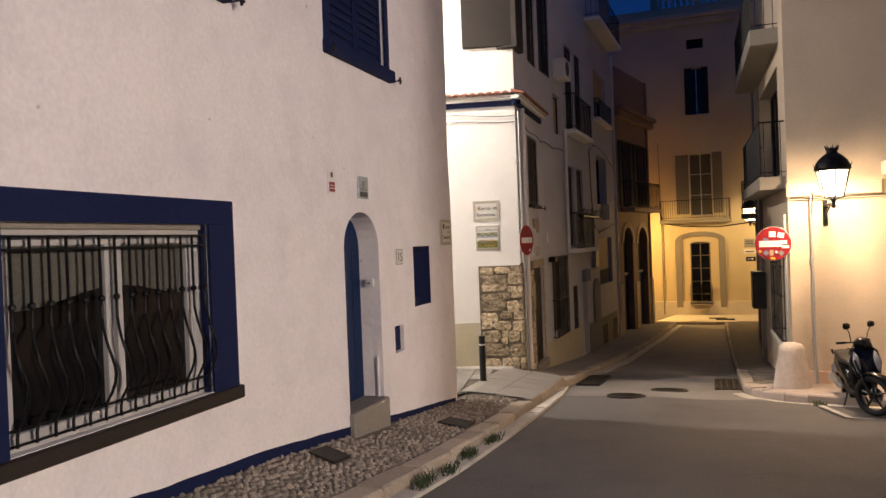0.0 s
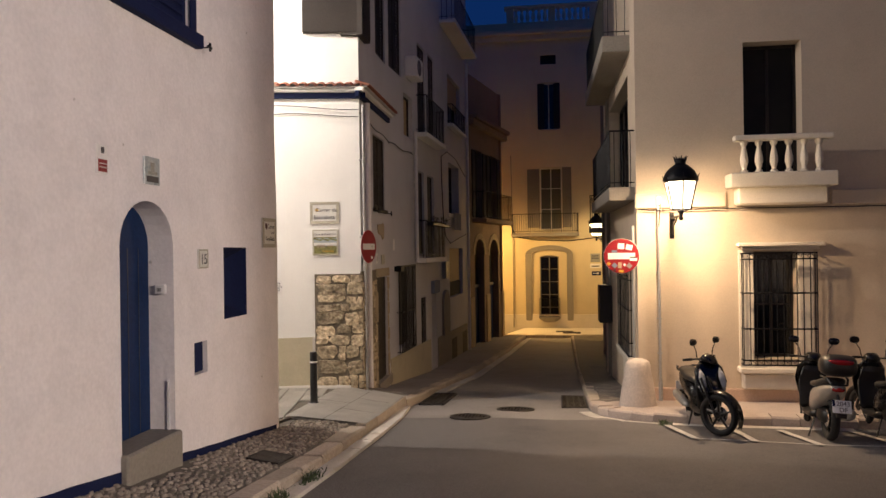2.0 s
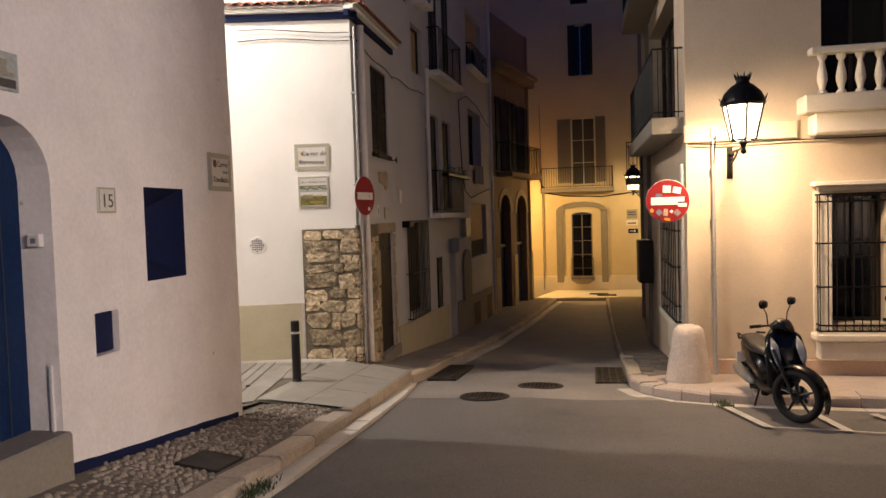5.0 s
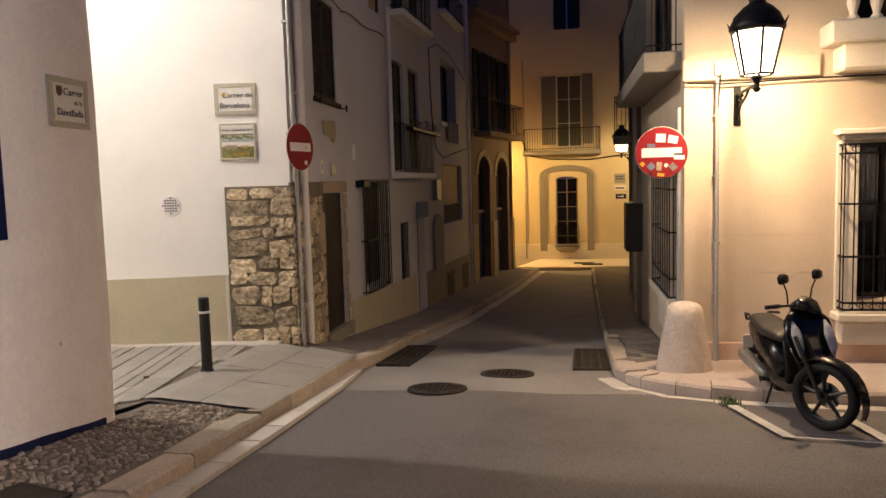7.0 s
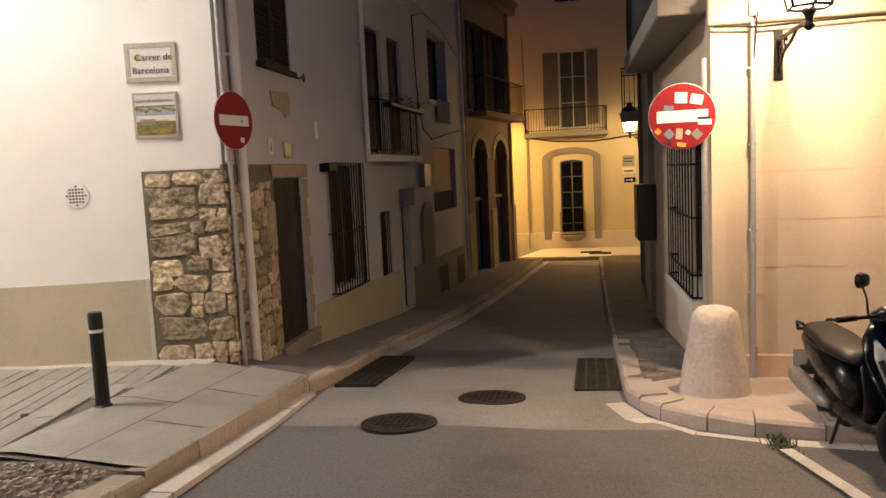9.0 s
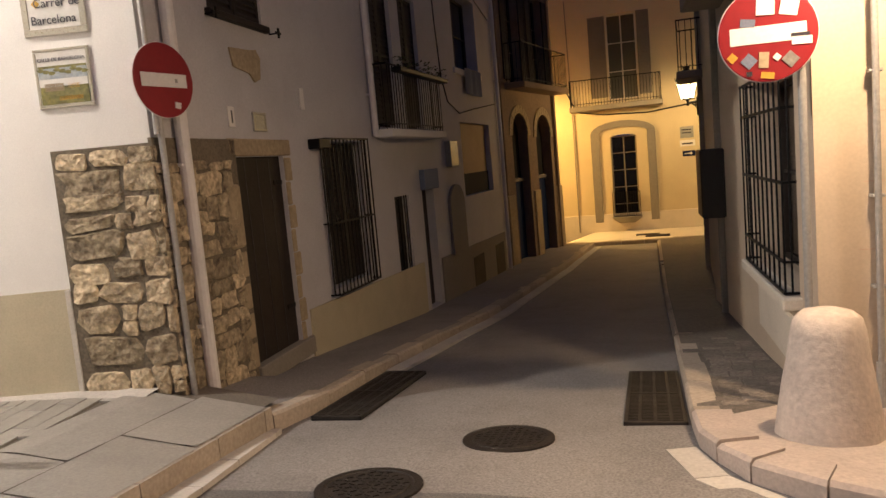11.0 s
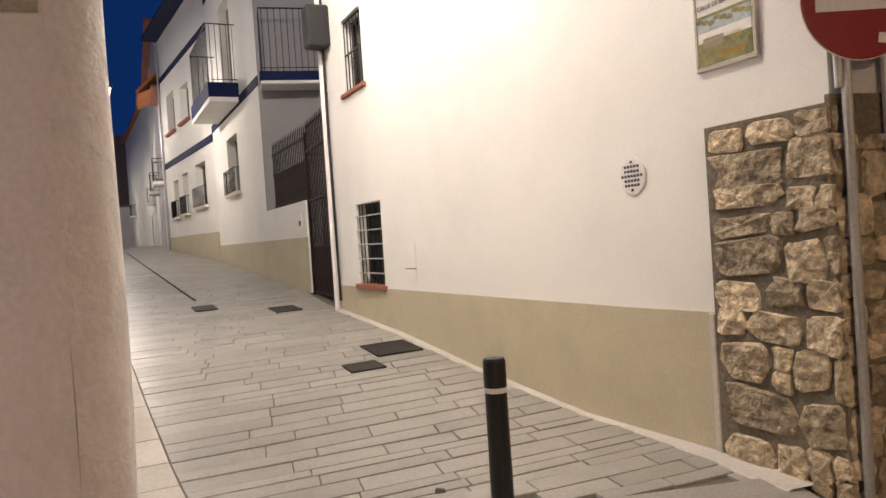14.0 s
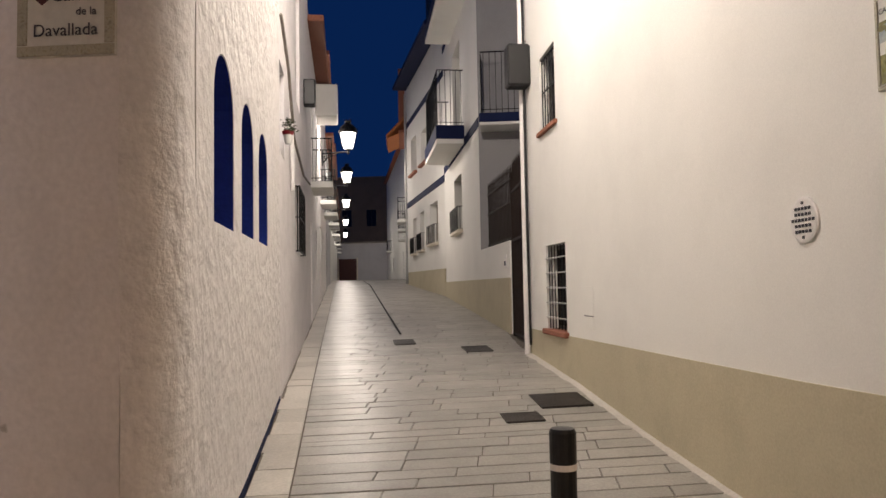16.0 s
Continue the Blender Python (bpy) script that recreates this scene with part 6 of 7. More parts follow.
def scooter(m, label, body, lower, steer=0.0, topbox=False, plate=None, seat=SEAT):
    """A parked scooter; x ahead, z up, the wheels' contacts at x = 0 and 1.28."""
    t = thing("motor_scooter", m, label, "scooter", "parked scooters")
    W = WORLD[t.name]
    R = 0.285
    wheel(t, W @ pose(0, 0, R), R, 0.11)
    fork = W @ pose(1.28, 0, R, 0, 0, steer)
    wheel(t, fork, R, 0.1)
    bm = bmesh.new()
    for y in (-0.075, 0.075):
        rod(bm, (0, y, 0), (-0.19, y * 0.9, 0.5), 0.018, 8)
    part("fork", bm, BLACK_PLASTIC, t, m=fork)
    bm = bmesh.new()
    pts = []
    for a in np.linspace(-0.5, 2.2, 12):
        q = R + 0.05
        pts.append([(q * math.cos(a) , y * (1 - 0.25 * abs(a - 0.8)), q * math.sin(a) - (0.02 if abs(y) > 0.05 else 0)) for y in (-0.075, -0.05, 0, 0.05, 0.075)])
    loft(bm, pts)
    part("mudguard", bm, body, t, m=fork, smooth=True)
    # front apron and leg shield
    bm = bmesh.new()
    ring_loft(bm, [(1.10, 0.42, 0.09, 0.08, 0.5), (1.12, 0.56, 0.16, 0.09, 0.35), (1.07, 0.72, 0.21, 0.1, 0.3), (1.0, 0.86, 0.2, 0.09, 0.25), (0.93, 0.96, 0.11, 0.06, 0.2)], 16)
    ap = part("apron", bm, body, t, "glossy front apron", smooth=True)
    for s in (-1, 1):
        bm = bmesh.new()
        ring_loft(bm, [(1.165, 0.62, 0.012, 0.03, 0.4), (1.155, 0.70, 0.04, 0.05, 0.4), (1.10, 0.79, 0.045, 0.05, 0.4), (1.03, 0.87, 0.012, 0.03, 0.3)], 10)
        bmesh.ops.translate(bm, verts=bm.verts, vec=(0.012, s * 0.135, 0))
        part("headlight", bm, CLEAR, ap, "clear swept headlight lens", smooth=True)
    bm = bmesh.new()
    ring_loft(bm, [(0.86, 0.34, 0.17, 0.04, 0.0), (0.92, 0.5, 0.18, 0.05, 0.1), (0.93, 0.7, 0.19, 0.05, 0.15), (0.9, 0.86, 0.15, 0.05, 0.15)], 12)
    part("leg_shield", bm, BLACK_PLASTIC, t, smooth=True)
    bm = bmesh.new()
    ring_loft(bm, [(1.02, 0.31, 0.12, 0.05, 0), (0.8, 0.27, 0.16, 0.045, 0), (0.5, 0.27, 0.16, 0.05, 0), (0.35, 0.3, 0.15, 0.06, 0)], 12)
    part("floorboard", bm, BLACK_PLASTIC, t, smooth=True)
    bm = bmesh.new()
    ring_loft(bm, [(0.56, 0.42, 0.13, 0.14, 0), (0.4, 0.5, 0.165, 0.17, 0), (0.15, 0.57, 0.175, 0.14, 0), (-0.1, 0.64, 0.15, 0.1, 0), (-0.3, 0.7, 0.1, 0.055, 0), (-0.38, 0.73, 0.05, 0.025, 0)], 16)
    part("rear_body", bm, lower, t, "smooth rear bodywork", smooth=True)
    bm = bmesh.new()
    ring_loft(bm, [(0.6, 0.66, 0.09, 0.03, 0), (0.5, 0.69, 0.14, 0.05, 0), (0.25, 0.71, 0.16, 0.055, 0), (0.08, 0.75, 0.15, 0.055, 0), (-0.18, 0.79, 0.13, 0.05, 0), (-0.28, 0.78, 0.07, 0.03, 0)], 16)
    part("seat", bm, seat, t, "grey vinyl seat", smooth=True)
    bm = bmesh.new()
    ring_loft(bm, [(-0.02, 0.3, 0.06, 0.09, 0), (0.25, 0.3, 0.1, 0.11, 0), (0.45, 0.32, 0.09, 0.09, 0)], 12)
    part("engine", bm, BLACK_PLASTIC, t, smooth=True)
    bm = bmesh.new()
    ring_loft(bm, [(0.28, 0.3, 0.03, 0.03, 0), (0.1, 0.32, 0.055, 0.06, 0), (-0.2, 0.37, 0.06, 0.075, 0), (-0.36, 0.4, 0.055, 0.065, 0)], 12)
    bmesh.ops.translate(bm, verts=bm.verts, vec=(0, -0.15, 0))
    part("muffler", bm, GREY_METAL, t, "grey exhaust muffler", smooth=True)
    bm = bmesh.new()
    tube(bm, [(-0.38, 0.09, 0.76), (-0.3, 0.12, 0.83), (-0.1, 0.15, 0.84)], 0.014, 6)
    tube(bm, [(-0.38, -0.09, 0.76), (-0.3, -0.12, 0.83), (-0.1, -0.15, 0.84)], 0.014, 6)
    rod(bm, (-0.38, -0.09, 0.76), (-0.38, 0.09, 0.76), 0.014, 6)
    part("grab_rail", bm, BLACK_PLASTIC, t)
    # handlebar, dash, mirrors
    hb = W @ pose(0.93, 0, 1.0, 0, 0, steer)
    bm = bmesh.new()
    ring_loft(bm, [(-0.08, 0.0, 0.07, 0.04, 0.2), (0.02, 0.03, 0.11, 0.07, 0.2), (0.1, 0.01, 0.09, 0.06, 0.3), (0.14, -0.03, 0.05, 0.03, 0.4)], 14)
    hc = part("handlebar_cover", bm, body, t, m=hb, smooth=True)
    bm = bmesh.new()
    tube(bm, [(-0.12, -0.34, 0.03), (-0.06, -0.22, 0.03), (0, 0, 0.02), (-0.06, 0.22, 0.03), (-0.12, 0.34, 0.03)], 0.012, 8)
    part("handlebar", bm, BLACK_PLASTIC, t, m=hb)
    for s in (-1, 1):
        bm = bmesh.new()
        rod(bm, (-0.075, s * 0.23, 0.03), (-0.125, s * 0.35, 0.03), 0.019, 10)
        part("grip", bm, RUBBER, t, m=hb)
        bm = bmesh.new()
        tube(bm, [(-0.03, s * 0.17, 0.04), (-0.02, s * 0.19, 0.15), (-0.01, s * 0.24, 0.22)], 0.007, 6)
        stalk = set(bm.verts)
        ring_loft(bm, [(-0.02, 0.27, 0.03, 0.02, 0), (-0.01, 0.27, 0.072, 0.05, 0), (0.015, 0.27, 0.06, 0.04, 0), (0.025, 0.27, 0.02, 0.015, 0)], 12)
        for v in bm.verts:
            if v not in stalk:
                v.co.y += s * 0.26
        part("mirror", bm, BLACK_GLOSS, t, "black rear-view mirror", m=hb)
    bm = bmesh.new()
    ring_loft(bm, [(-0.385, 0.7, 0.02, 0.02, 0), (-0.36, 0.7, 0.07, 0.035, 0), (-0.32, 0.7, 0.08, 0.04, 0)], 12)
    part("tail_light", bm, RED_PLASTIC, t, "red tail light lens", smooth=True)
    bm = bmesh.new()
    tube(bm, [(-0.3, 0, 0.62), (-0.42, 0, 0.5), (-0.5, 0, 0.4)], 0.02, 6)
    box(bm, -0.51, -0.47, -0.06, 0.06, 0.36, 0.44, 0.006)
    part("plate_holder", bm, BLACK_PLASTIC, t)
    pm = W @ pose(-0.5, 0, 0.5, 0, 0, -90) @ pose(0, 0, 0, -14, 0, 0)
    bm = bmesh.new()
    box(bm, -0.11, 0.11, -0.006, 0.0, -0.08, 0.08, 0.003)
    pl = part("number_plate", bm, PLATE, t, "white number plate", m=pm)
    bm = bmesh.new()
    box(bm, -0.108, -0.078, -0.008, -0.004, 0.0, 0.078)
    part("blue_strip", bm, BLUE, pl)
    if plate:
        for text, z in plate:
            lettering(pl, text, 0.015, z, 0.08, INK, -0.008)
    bm = bmesh.new()
    rod(bm, (0.35, 0.1, 0.25), (0.25, 0.2, 0.0), 0.012, 6)
    rod(bm, (0.35, -0.1, 0.25), (0.27, -0.16, 0.0), 0.012, 6)
    part("stand", bm, BLACK_PLASTIC, t)
    if topbox:
        bm = bmesh.new()
        ring_loft(bm, [(-0.08, 0.98, 0.15, 0.09, 0), (-0.14, 0.99, 0.2, 0.13, 0), (-0.32, 1.0, 0.22, 0.145, 0), (-0.45, 0.99, 0.19, 0.12, 0), (-0.49, 0.99, 0.13, 0.08, 0)], 16, 3.2)
        tb = part("top_box", bm, BLACK_PLASTIC, t, "black rounded top box", smooth=True)
        bm = bmesh.new()
        ring_loft(bm, [(-0.46, 1.06, 0.16, 0.02, 0), (-0.50, 1.05, 0.13, 0.03, 0), (-0.505, 1.05, 0.06, 0.02, 0)], 12)
        part("reflector", bm, RED_PLASTIC, tb, "red reflector band", smooth=True)
    return t


def park(rear, ahead, lean=3):
    """The pose of a scooter whose rear wheel stands at rear and which points at ahead."""
    a = math.atan2(ahead[1] - rear[1], ahead[0] - rear[0])
    g = (road_z(ahead[1]) - road_z(rear[1])) / math.hypot(ahead[0] - rear[0], ahead[1] - rear[1])
    return pose(rear[0], rear[1], road_z(rear[1]) + 0.004, 0, 0, math.degrees(a)) @ pose(0, 0, 0, lean, -math.degrees(math.atan(g)), 0)


scooter(park((3.54, 10.45), (3.66, 9.16)), "black scooter parked nose to the road, wheel turned", BLACK_GLOSS, BLACK_GLOSS, 38)
scooter(park((5.0, 9.05), (5.1, 10.3)), "silver and black scooter with red-banded top box", BLACK_GLOSS, SILVER, -8, True, (("2043", 0.01), ("DF", -0.065)))
scooter(park((5.85, 9.0), (5.85, 10.25)), "dark scooter parked beside the silver one", BLACK_GLOSS, BLACK_GLOSS, 10)

# ---- further lane fronts ----
def lane_front(side, x0, x1, top, mat, label, holes=()):
    f = south_y if side == "s" else north_y
    a, b = ((x0, f(x0)), (x1, f(x1))) if side == "s" else ((x1, f(x1)), (x0, f(x0)))
    m, L = facade(a, b)
    h = thing("house", Matrix.Translation(((x0 + x1) / 2, (f(x0) + f(x1)) / 2, lane_z((x0 + x1) / 2, 8))), label, "house", "lane houses")
    part("wall", wall_bm(0, L, -0.6, top, 0.35, holes), mat, h, m=m)
    return h, m, L


def lane_window(h, m, u, z, w, hh, mat=DARK_WOOD, bal=False):
    window(h, m, u, u + w, z, z + hh, 0.14, mat, 2, 1)
    if bal:
        balcony(h, m, u - 0.3, u + w + 0.3, 0.5, z - 0.02, 1.0, 14, WHITE, 0.14)


rnd = random.Random(11)
# house with the grille window next to the arched windows
g1 = [(2.85, 4.4, 1.95, 3.0), (0.1, 0.75, 3.0, 4.1), (3.2, 4.1, 4.4, 6.4)]
h, m, L = lane_front("s", -7.4, -14.5, 8.0, LIME, "white lane house with a barred ground window", g1)
window(h, m, *g1[0], 0.2, DARK_WOOD, 2, 1)
grille(h, m, 2.85, 4.4, 1.98, 2.98, 0.06, 9, IRON, (2.5,), 0.012, True, "black window bars")
window(h, m, *g1[1], 0.08, BLUE, 1, 1, NAVY_PANE)
window(h, m, *g1[2], 0.15, BLUE, 2, 1, NAVY_PANE)
slab(h, m, "wall_lamp_box", 5.4, 5.65, -0.22, 0.0, 4.9, 5.4, BLACK_PLASTIC, "dark wall box", 0.02)
cable(h, m, [(0.0, -0.03, 4.6), (0.9, -0.05, 4.2), (1.6, -0.05, 3.7), (2.0, -0.04, 3.55), (4.5, -0.04, 3.4), (7, -0.04, 3.6)], 0.02, GREY_TRIM)
cable(h, m, [(1.62, -0.03, 3.9), (1.63, -0.04, 3.2), (1.66, -0.04, 2.75)], 0.03, PVC)
t = thing("flower_pot", m @ Matrix.Translation((0.45, -0.07, 3.3)) @ Matrix.Scale(0.65, 4), "red and white wall pot with a trailing plant", "plant pot")
bm = bmesh.new()
lathe(bm, [(0.06, -0.22), (0.1, 0.0), (0.11, 0.01), (0.09, 0.01)], 14)
part("pot", bm, SIGN_WHITE, t)
bm = bmesh.new()
lathe(bm, [(0.1, -0.05), (0.113, 0.0), (0.113, 0.02), (0.105, 0.02)], 14)
part("rim_band", bm, RED, t, "red painted rim")
bm = bmesh.new()
for k in range(130):
    p = Vector((rnd.gauss(0, 0.12), rnd.gauss(-0.02, 0.06), rnd.uniform(0.0, 0.25)))
    d_ = Vector((rnd.gauss(0, 1), rnd.gauss(0, 1), rnd.uniform(-0.8, 0.8))).normalized() * 0.06
    e_ = d_.cross(Vector((0.3, 0.2, 1))).normalized() * 0.02
    bm.faces.new([bm.verts.new(p), bm.verts.new(p + d_ * 0.5 + e_), bm.verts.new(p + d_), bm.verts.new(p + d_ * 0.5 - e_)])
tagged(part("plant", bm, LEAF, t), kind="stuff")
for x0, x1, top in ((-14.5, -21, 7.2), (-21, -29, 8.6), (-29, -38, 7.8), (-38, -50, 9.2), (-50, -64, 8.4), (-64, -79, 9)):
    zb = lane_z((x0 + x1) / 2, 5)
    Ls = abs(x1 - x0) * 1.025
    hs = [(0.6, 1.5, zb - 0.1, zb + 2.2), (Ls * 0.55, Ls * 0.55 + 0.9, zb + 0.9, zb + 2.2), (Ls * 0.2, Ls * 0.2 + 0.9, zb + 3.1, zb + 5.2), (Ls * 0.65, Ls * 0.65 + 0.9, zb + 3.1, zb + 5.2)]
    h, m, L = lane_front("s", x0, x1, top + 0.3, rnd.choice((WHITE, LIME, SHADY)), "white house front along the lane with small balconies", hs)
    slab(h, m, "door", *hs[0][:2], 0.12, 0.18, *hs[0][2:], rnd.choice((DARK_WOOD, BLUE, GREY_WOOD)), "painted plank door", 0.01)
    lane_window(h, m, hs[1][0], hs[1][2], 0.9, 1.3, DARK_WOOD)
    lane_window(h, m, hs[2][0], hs[2][2], 0.9, 2.1, DARK_WOOD, True)
    lane_window(h, m, hs[3][0], hs[3][2], 0.9, 2.1, DARK_WOOD, x0 < -20)
    slab(h, m, "eave", -0.05, L + 0.05, -0.35, 0.3, top, top + 0.14, TERRACOTTA, "terracotta eaves", 0.02)
t = thing("gutter_box", facade((-14.5, south_y(-14.5)), (-21, south_y(-21)))[0] @ Matrix.Translation((4.5, -0.35, 6.2)), "white wall cabinet under the eaves", "cabinet")
bm = bmesh.new()
box(bm, 0, 1.2, -0.25, 0.36, 0, 0.9, 0.03)
part("case", bm, WHITE, t)
for x0, x1, top in ((-31.25, -35, 8.3), (-35, -44, 12.2), (-44, -57, 12.6), (-57, -79, 13)):
    zb = lane_z((x0 + x1) / 2, 5)
    Ls = abs(x1 - x0) * 1.02
    hs = [(Ls - 1.9, Ls - 1.0, zb - 0.1, zb + 2.2), (Ls * 0.4, Ls * 0.4 + 0.8, zb + 0.9, zb + 2.2), (Ls * 0.3, Ls * 0.3 + 0.9, zb + 3.0, zb + 5.0)]
    h, m, L = lane_front("n", x0, x1, top, WHITE if x0 > -32 else rnd.choice((SHADY, WHITE)), "white house front on the north side of the lane", hs)
    slab(h, m, "door", *hs[0][:2], 0.12, 0.18, *hs[0][2:], DARK_WOOD, "dark plank door", 0.01)
    lane_window(h, m, hs[1][0], hs[1][2], 0.8, 1.3)
    lane_window(h, m, hs[2][0], hs[2][2], 0.9, 2.0, DARK_WOOD, True)
    slab(h, m, "eave", -0.05, L + 0.05, -0.35, 0.3, top, top + 0.14, TERRACOTTA, "terracotta eaves", 0.02)
    if x0 > -32:
        bm = bmesh.new()
        loft(bm, [[(0.2, 0.1, 9.2), (L - 0.1, 0.1, 9.2)], [(0.2, -0.85, 8.2), (L - 0.1, -0.85, 8.2)], [(0.2, -0.87, 8.08), (L - 0.1, -0.87, 8.08)], [(0.2, 0.1, 8.5), (L - 0.1, 0.1, 8.5)]])
        roof = part("roof", bm, ORANGE, h, "sloping orange tiled eave", m=m)
        for k in range(12):
            bm = bmesh.new()
            q = 0.35 + (L - 0.6) * k / 11
            rod(bm, (q, 0.1, 9.21), (q, -0.88, 8.2), 0.075, 8)
            part("roof_tile", bm, ORANGE, roof, m=m)
# a low pale house with a maroon door closes the lane, a dark tall one stands behind it
ze = lane_z(-79, -5)
m, L = facade((-79, -16), (-79, 6))
h = thing("house", pose(-79.3, -5, ze), "low pale house with a maroon door closing the lane", "house")
part("wall", wall_bm(0, L, 0, ze + 4.2, 0.4, [(7.2, 9.2, ze - 0.1, ze + 2.5)]), SHADY, h, m=m)
slab(h, m, "door", 7.2, 9.2, 0.15, 0.2, ze - 0.1, ze + 2.5, MAROON, "maroon double door", 0.01)
slab(h, m, "door_frame", 7.05, 7.2, -0.03, 0.2, ze - 0.1, ze + 2.65, PALE, "", 0.01)
slab(h, m, "door_frame", 9.2, 9.35, -0.03, 0.2, ze - 0.1, ze + 2.65, PALE, "", 0.01)
slab(h, m, "eave", -0.1, L + 0.1, -0.3, 0.5, ze + 4.2, ze + 4.35, GREY_TRIM, "", 0.02)
m, L = facade((-86, -30), (-86, 20))
h = thing("house", pose(-86.3, -5, ze), "tall dark unlit house behind the low one", "house")
part("wall", wall_bm(0, L, 0, 15, 0.4, [(20, 21.2, 9, 11), (23, 24.2, 9, 11), (26, 27.2, 9, 11)]), BROWN, h, m=m)
for u in (20, 23, 26):
    window(h, m, u, u + 1.2, 9, 11, 0.15, DARK_WOOD, 2, 1)

# ---- the house with blue bands ----
bm = bmesh.new()
prism(bm, [(0, 0.2), (UF1(-13.0), -0.4), (UF1(-13.0), 1.55), (0.1, 1.58)], -0.03, 0.01)
part("plinth", bm, BEIGE, HF, "beige painted plinth", m=MF1)
bm = bmesh.new()
prism(bm, [(0, 0.8), (LF2, 0.2), (LF2, 2.03), (0, 2.1)], -0.03, 0.01)
part("plinth", bm, BEIGE, HF, "beige painted plinth", m=MF2)
for m_, u0, u1, z0, z1 in ((MF1, UF1(-20.9), UF1(-19.3), 3.0, 4.55), (MF2, UF2(-26.0), UF2(-24.55), 3.0, 4.45), (MF2, UF2(-28.15), UF2(-27.2), 2.9, 4.38), (MF2, UF2(-29.8), UF2(-28.95), 2.85, 4.3), (MF2, UF2(-27.6), UF2(-26.2), 6.2, 7.5), (MF2, UF2(-30.1), UF2(-28.7), 6.2, 7.7)):
    window(HF, m_, u0, u1, z0, z1, 0.25, GREY_WOOD, 2, 1, CURTAIN if z0 > 5 else GLASS)
    slab(HF, m_, "window_sill", u0 - 0.1, u1 + 0.1, -0.14, 0.2, z0 - 0.1, z0, TERRACOTTA if z0 > 5 else PALE, "", 0.015)
    if z0 < 5:
        grille(HF, m_, u0 - 0.05, u1 + 0.05, z0 - 0.0, z0 + 0.62, 0.14, 10, IRON, (), 0.01, True, "low black window railing")
window(HF, MF1, UF1(-20.9), UF1(-19.3), 5.9, 8.3, 0.25, GREY_WOOD, 2, 1, GLASS)
balcony(HF, MF1, UF1(-22.0), UF1(-18.6), 0.75, 5.72, 1.5, 22, WHITE, 0.5, label="white balcony with blue edge and iron railing", band=BLUE)
balcony(HF, MF1, UF1(-21.5), UF1(-17.5), 0.75, 9.3, 1.2, 22, WHITE, 0.4, label="upper white balcony with blue edge", band=BLUE)
balcony(HF, MG, 0.05, 2.6, 0.75, 5.3, 1.4, 18, WHITE, 0.28, label="gable balcony with blue edge", band=BLUE)
slab(HF, MF1, "blue_band", 0, UF1(-16.3), -0.02, 0.01, 5.15, 5.38, BLUE, "cobalt painted band", 0.004)
slab(HF, MF2, "blue_band", 0, LF2, -0.02, 0.01, 4.9, 5.15, BLUE, "cobalt painted band", 0.004)
slab(HF, MF1, "blue_band", 0, UF1(-16.3), -0.02, 0.01, 9.2, 9.42, BLUE, "cobalt painted band", 0.004)
slab(HF, MF2, "blue_band", 0, LF2, -0.02, 0.01, 8.45, 8.68, BLUE, "cobalt painted band", 0.004)
slab(HF, MF2, "eave", -0.1, LF2, -0.6, 0.3, 10.2, 10.35, BLUE, "", 0.02)
bm = bmesh.new()
rod(bm, (0.1, -0.08, 1.6), (0.1, -0.08, 10), 0.05, 8)
part("downpipe", bm, STEEL, HF, m=MF2)
# iron gate and terrace fence
t = thing("iron_gate", MF1 @ Matrix.Translation((UF1(-12.95), 0.0, 0.38)), "tall brown iron gate between the houses", "gate")
gm = facade((-12.85, 9.82), (-10.6, 10.1))[0]
WORLD[t.name] = gm @ Matrix.Translation((0, 0, 0.4))
t.matrix_basis = WORLD[t.name]
bm = bmesh.new()
for q in ((0.05, 0.11, 0, 3.1), (2.1, 2.16, 0, 3.1)):
    box(bm, q[0], q[1], -0.03, 0.03, q[2], q[3], 0.004)
for z in (0.1, 1.8, 2.7):
    box(bm, 0.1, 2.12, -0.02, 0.02, z, z + 0.05, 0.004)
part("gate_frame", bm, GATE_BROWN, t)
bm = bmesh.new()
box(bm, 0.12, 2.1, 0.0, 0.008, 0.15, 0.95)
part("gate_panel", bm, GATE_BROWN, t)
bm = bmesh.new()
rod(bm, (0, 0, 0.1), (0, 0, 3.15), 0.012, 6)
rod(bm, (0, 0, 3.15), (0, 0, 3.3), 0.016, 6, 0.002)
me = mesh_of("bar", bm, GATE_BROWN)
for k in range(15):
    part("bar", me, GATE_BROWN, t, m=WORLD[t.name] @ Matrix.Translation((0.2 + 0.13 * k, 0, 0)))
t = thing("terrace_fence", MF1 @ Matrix.Translation((UF1(-15.9), 0.12, 2.25)), "brown iron fence with spikes on the terrace wall", "fence")
for z in (0.05, 0.75, 1.2):
    bm = bmesh.new()
    box(bm, 0, 2.95, -0.02, 0.02, z, z + 0.04, 0.004)
    part("rail", bm, GATE_BROWN, t)
bm = bmesh.new()
box(bm, 0, 2.95, 0.0, 0.008, 0.08, 0.76)
part("screen", bm, GATE_BROWN, t, "solid brown screen")
bm = bmesh.new()
rod(bm, (0, 0, 0.0), (0, 0, 1.38), 0.011, 6)
rod(bm, (0, 0, 1.38), (0, 0, 1.5), 0.015, 6, 0.002)
me = mesh_of("bar", bm, GATE_BROWN)
for k in range(21):
    part("bar", me, GATE_BROWN, t, m=WORLD[t.name] @ Matrix.Translation((0.05 + 0.142 * k, 0, 0)))
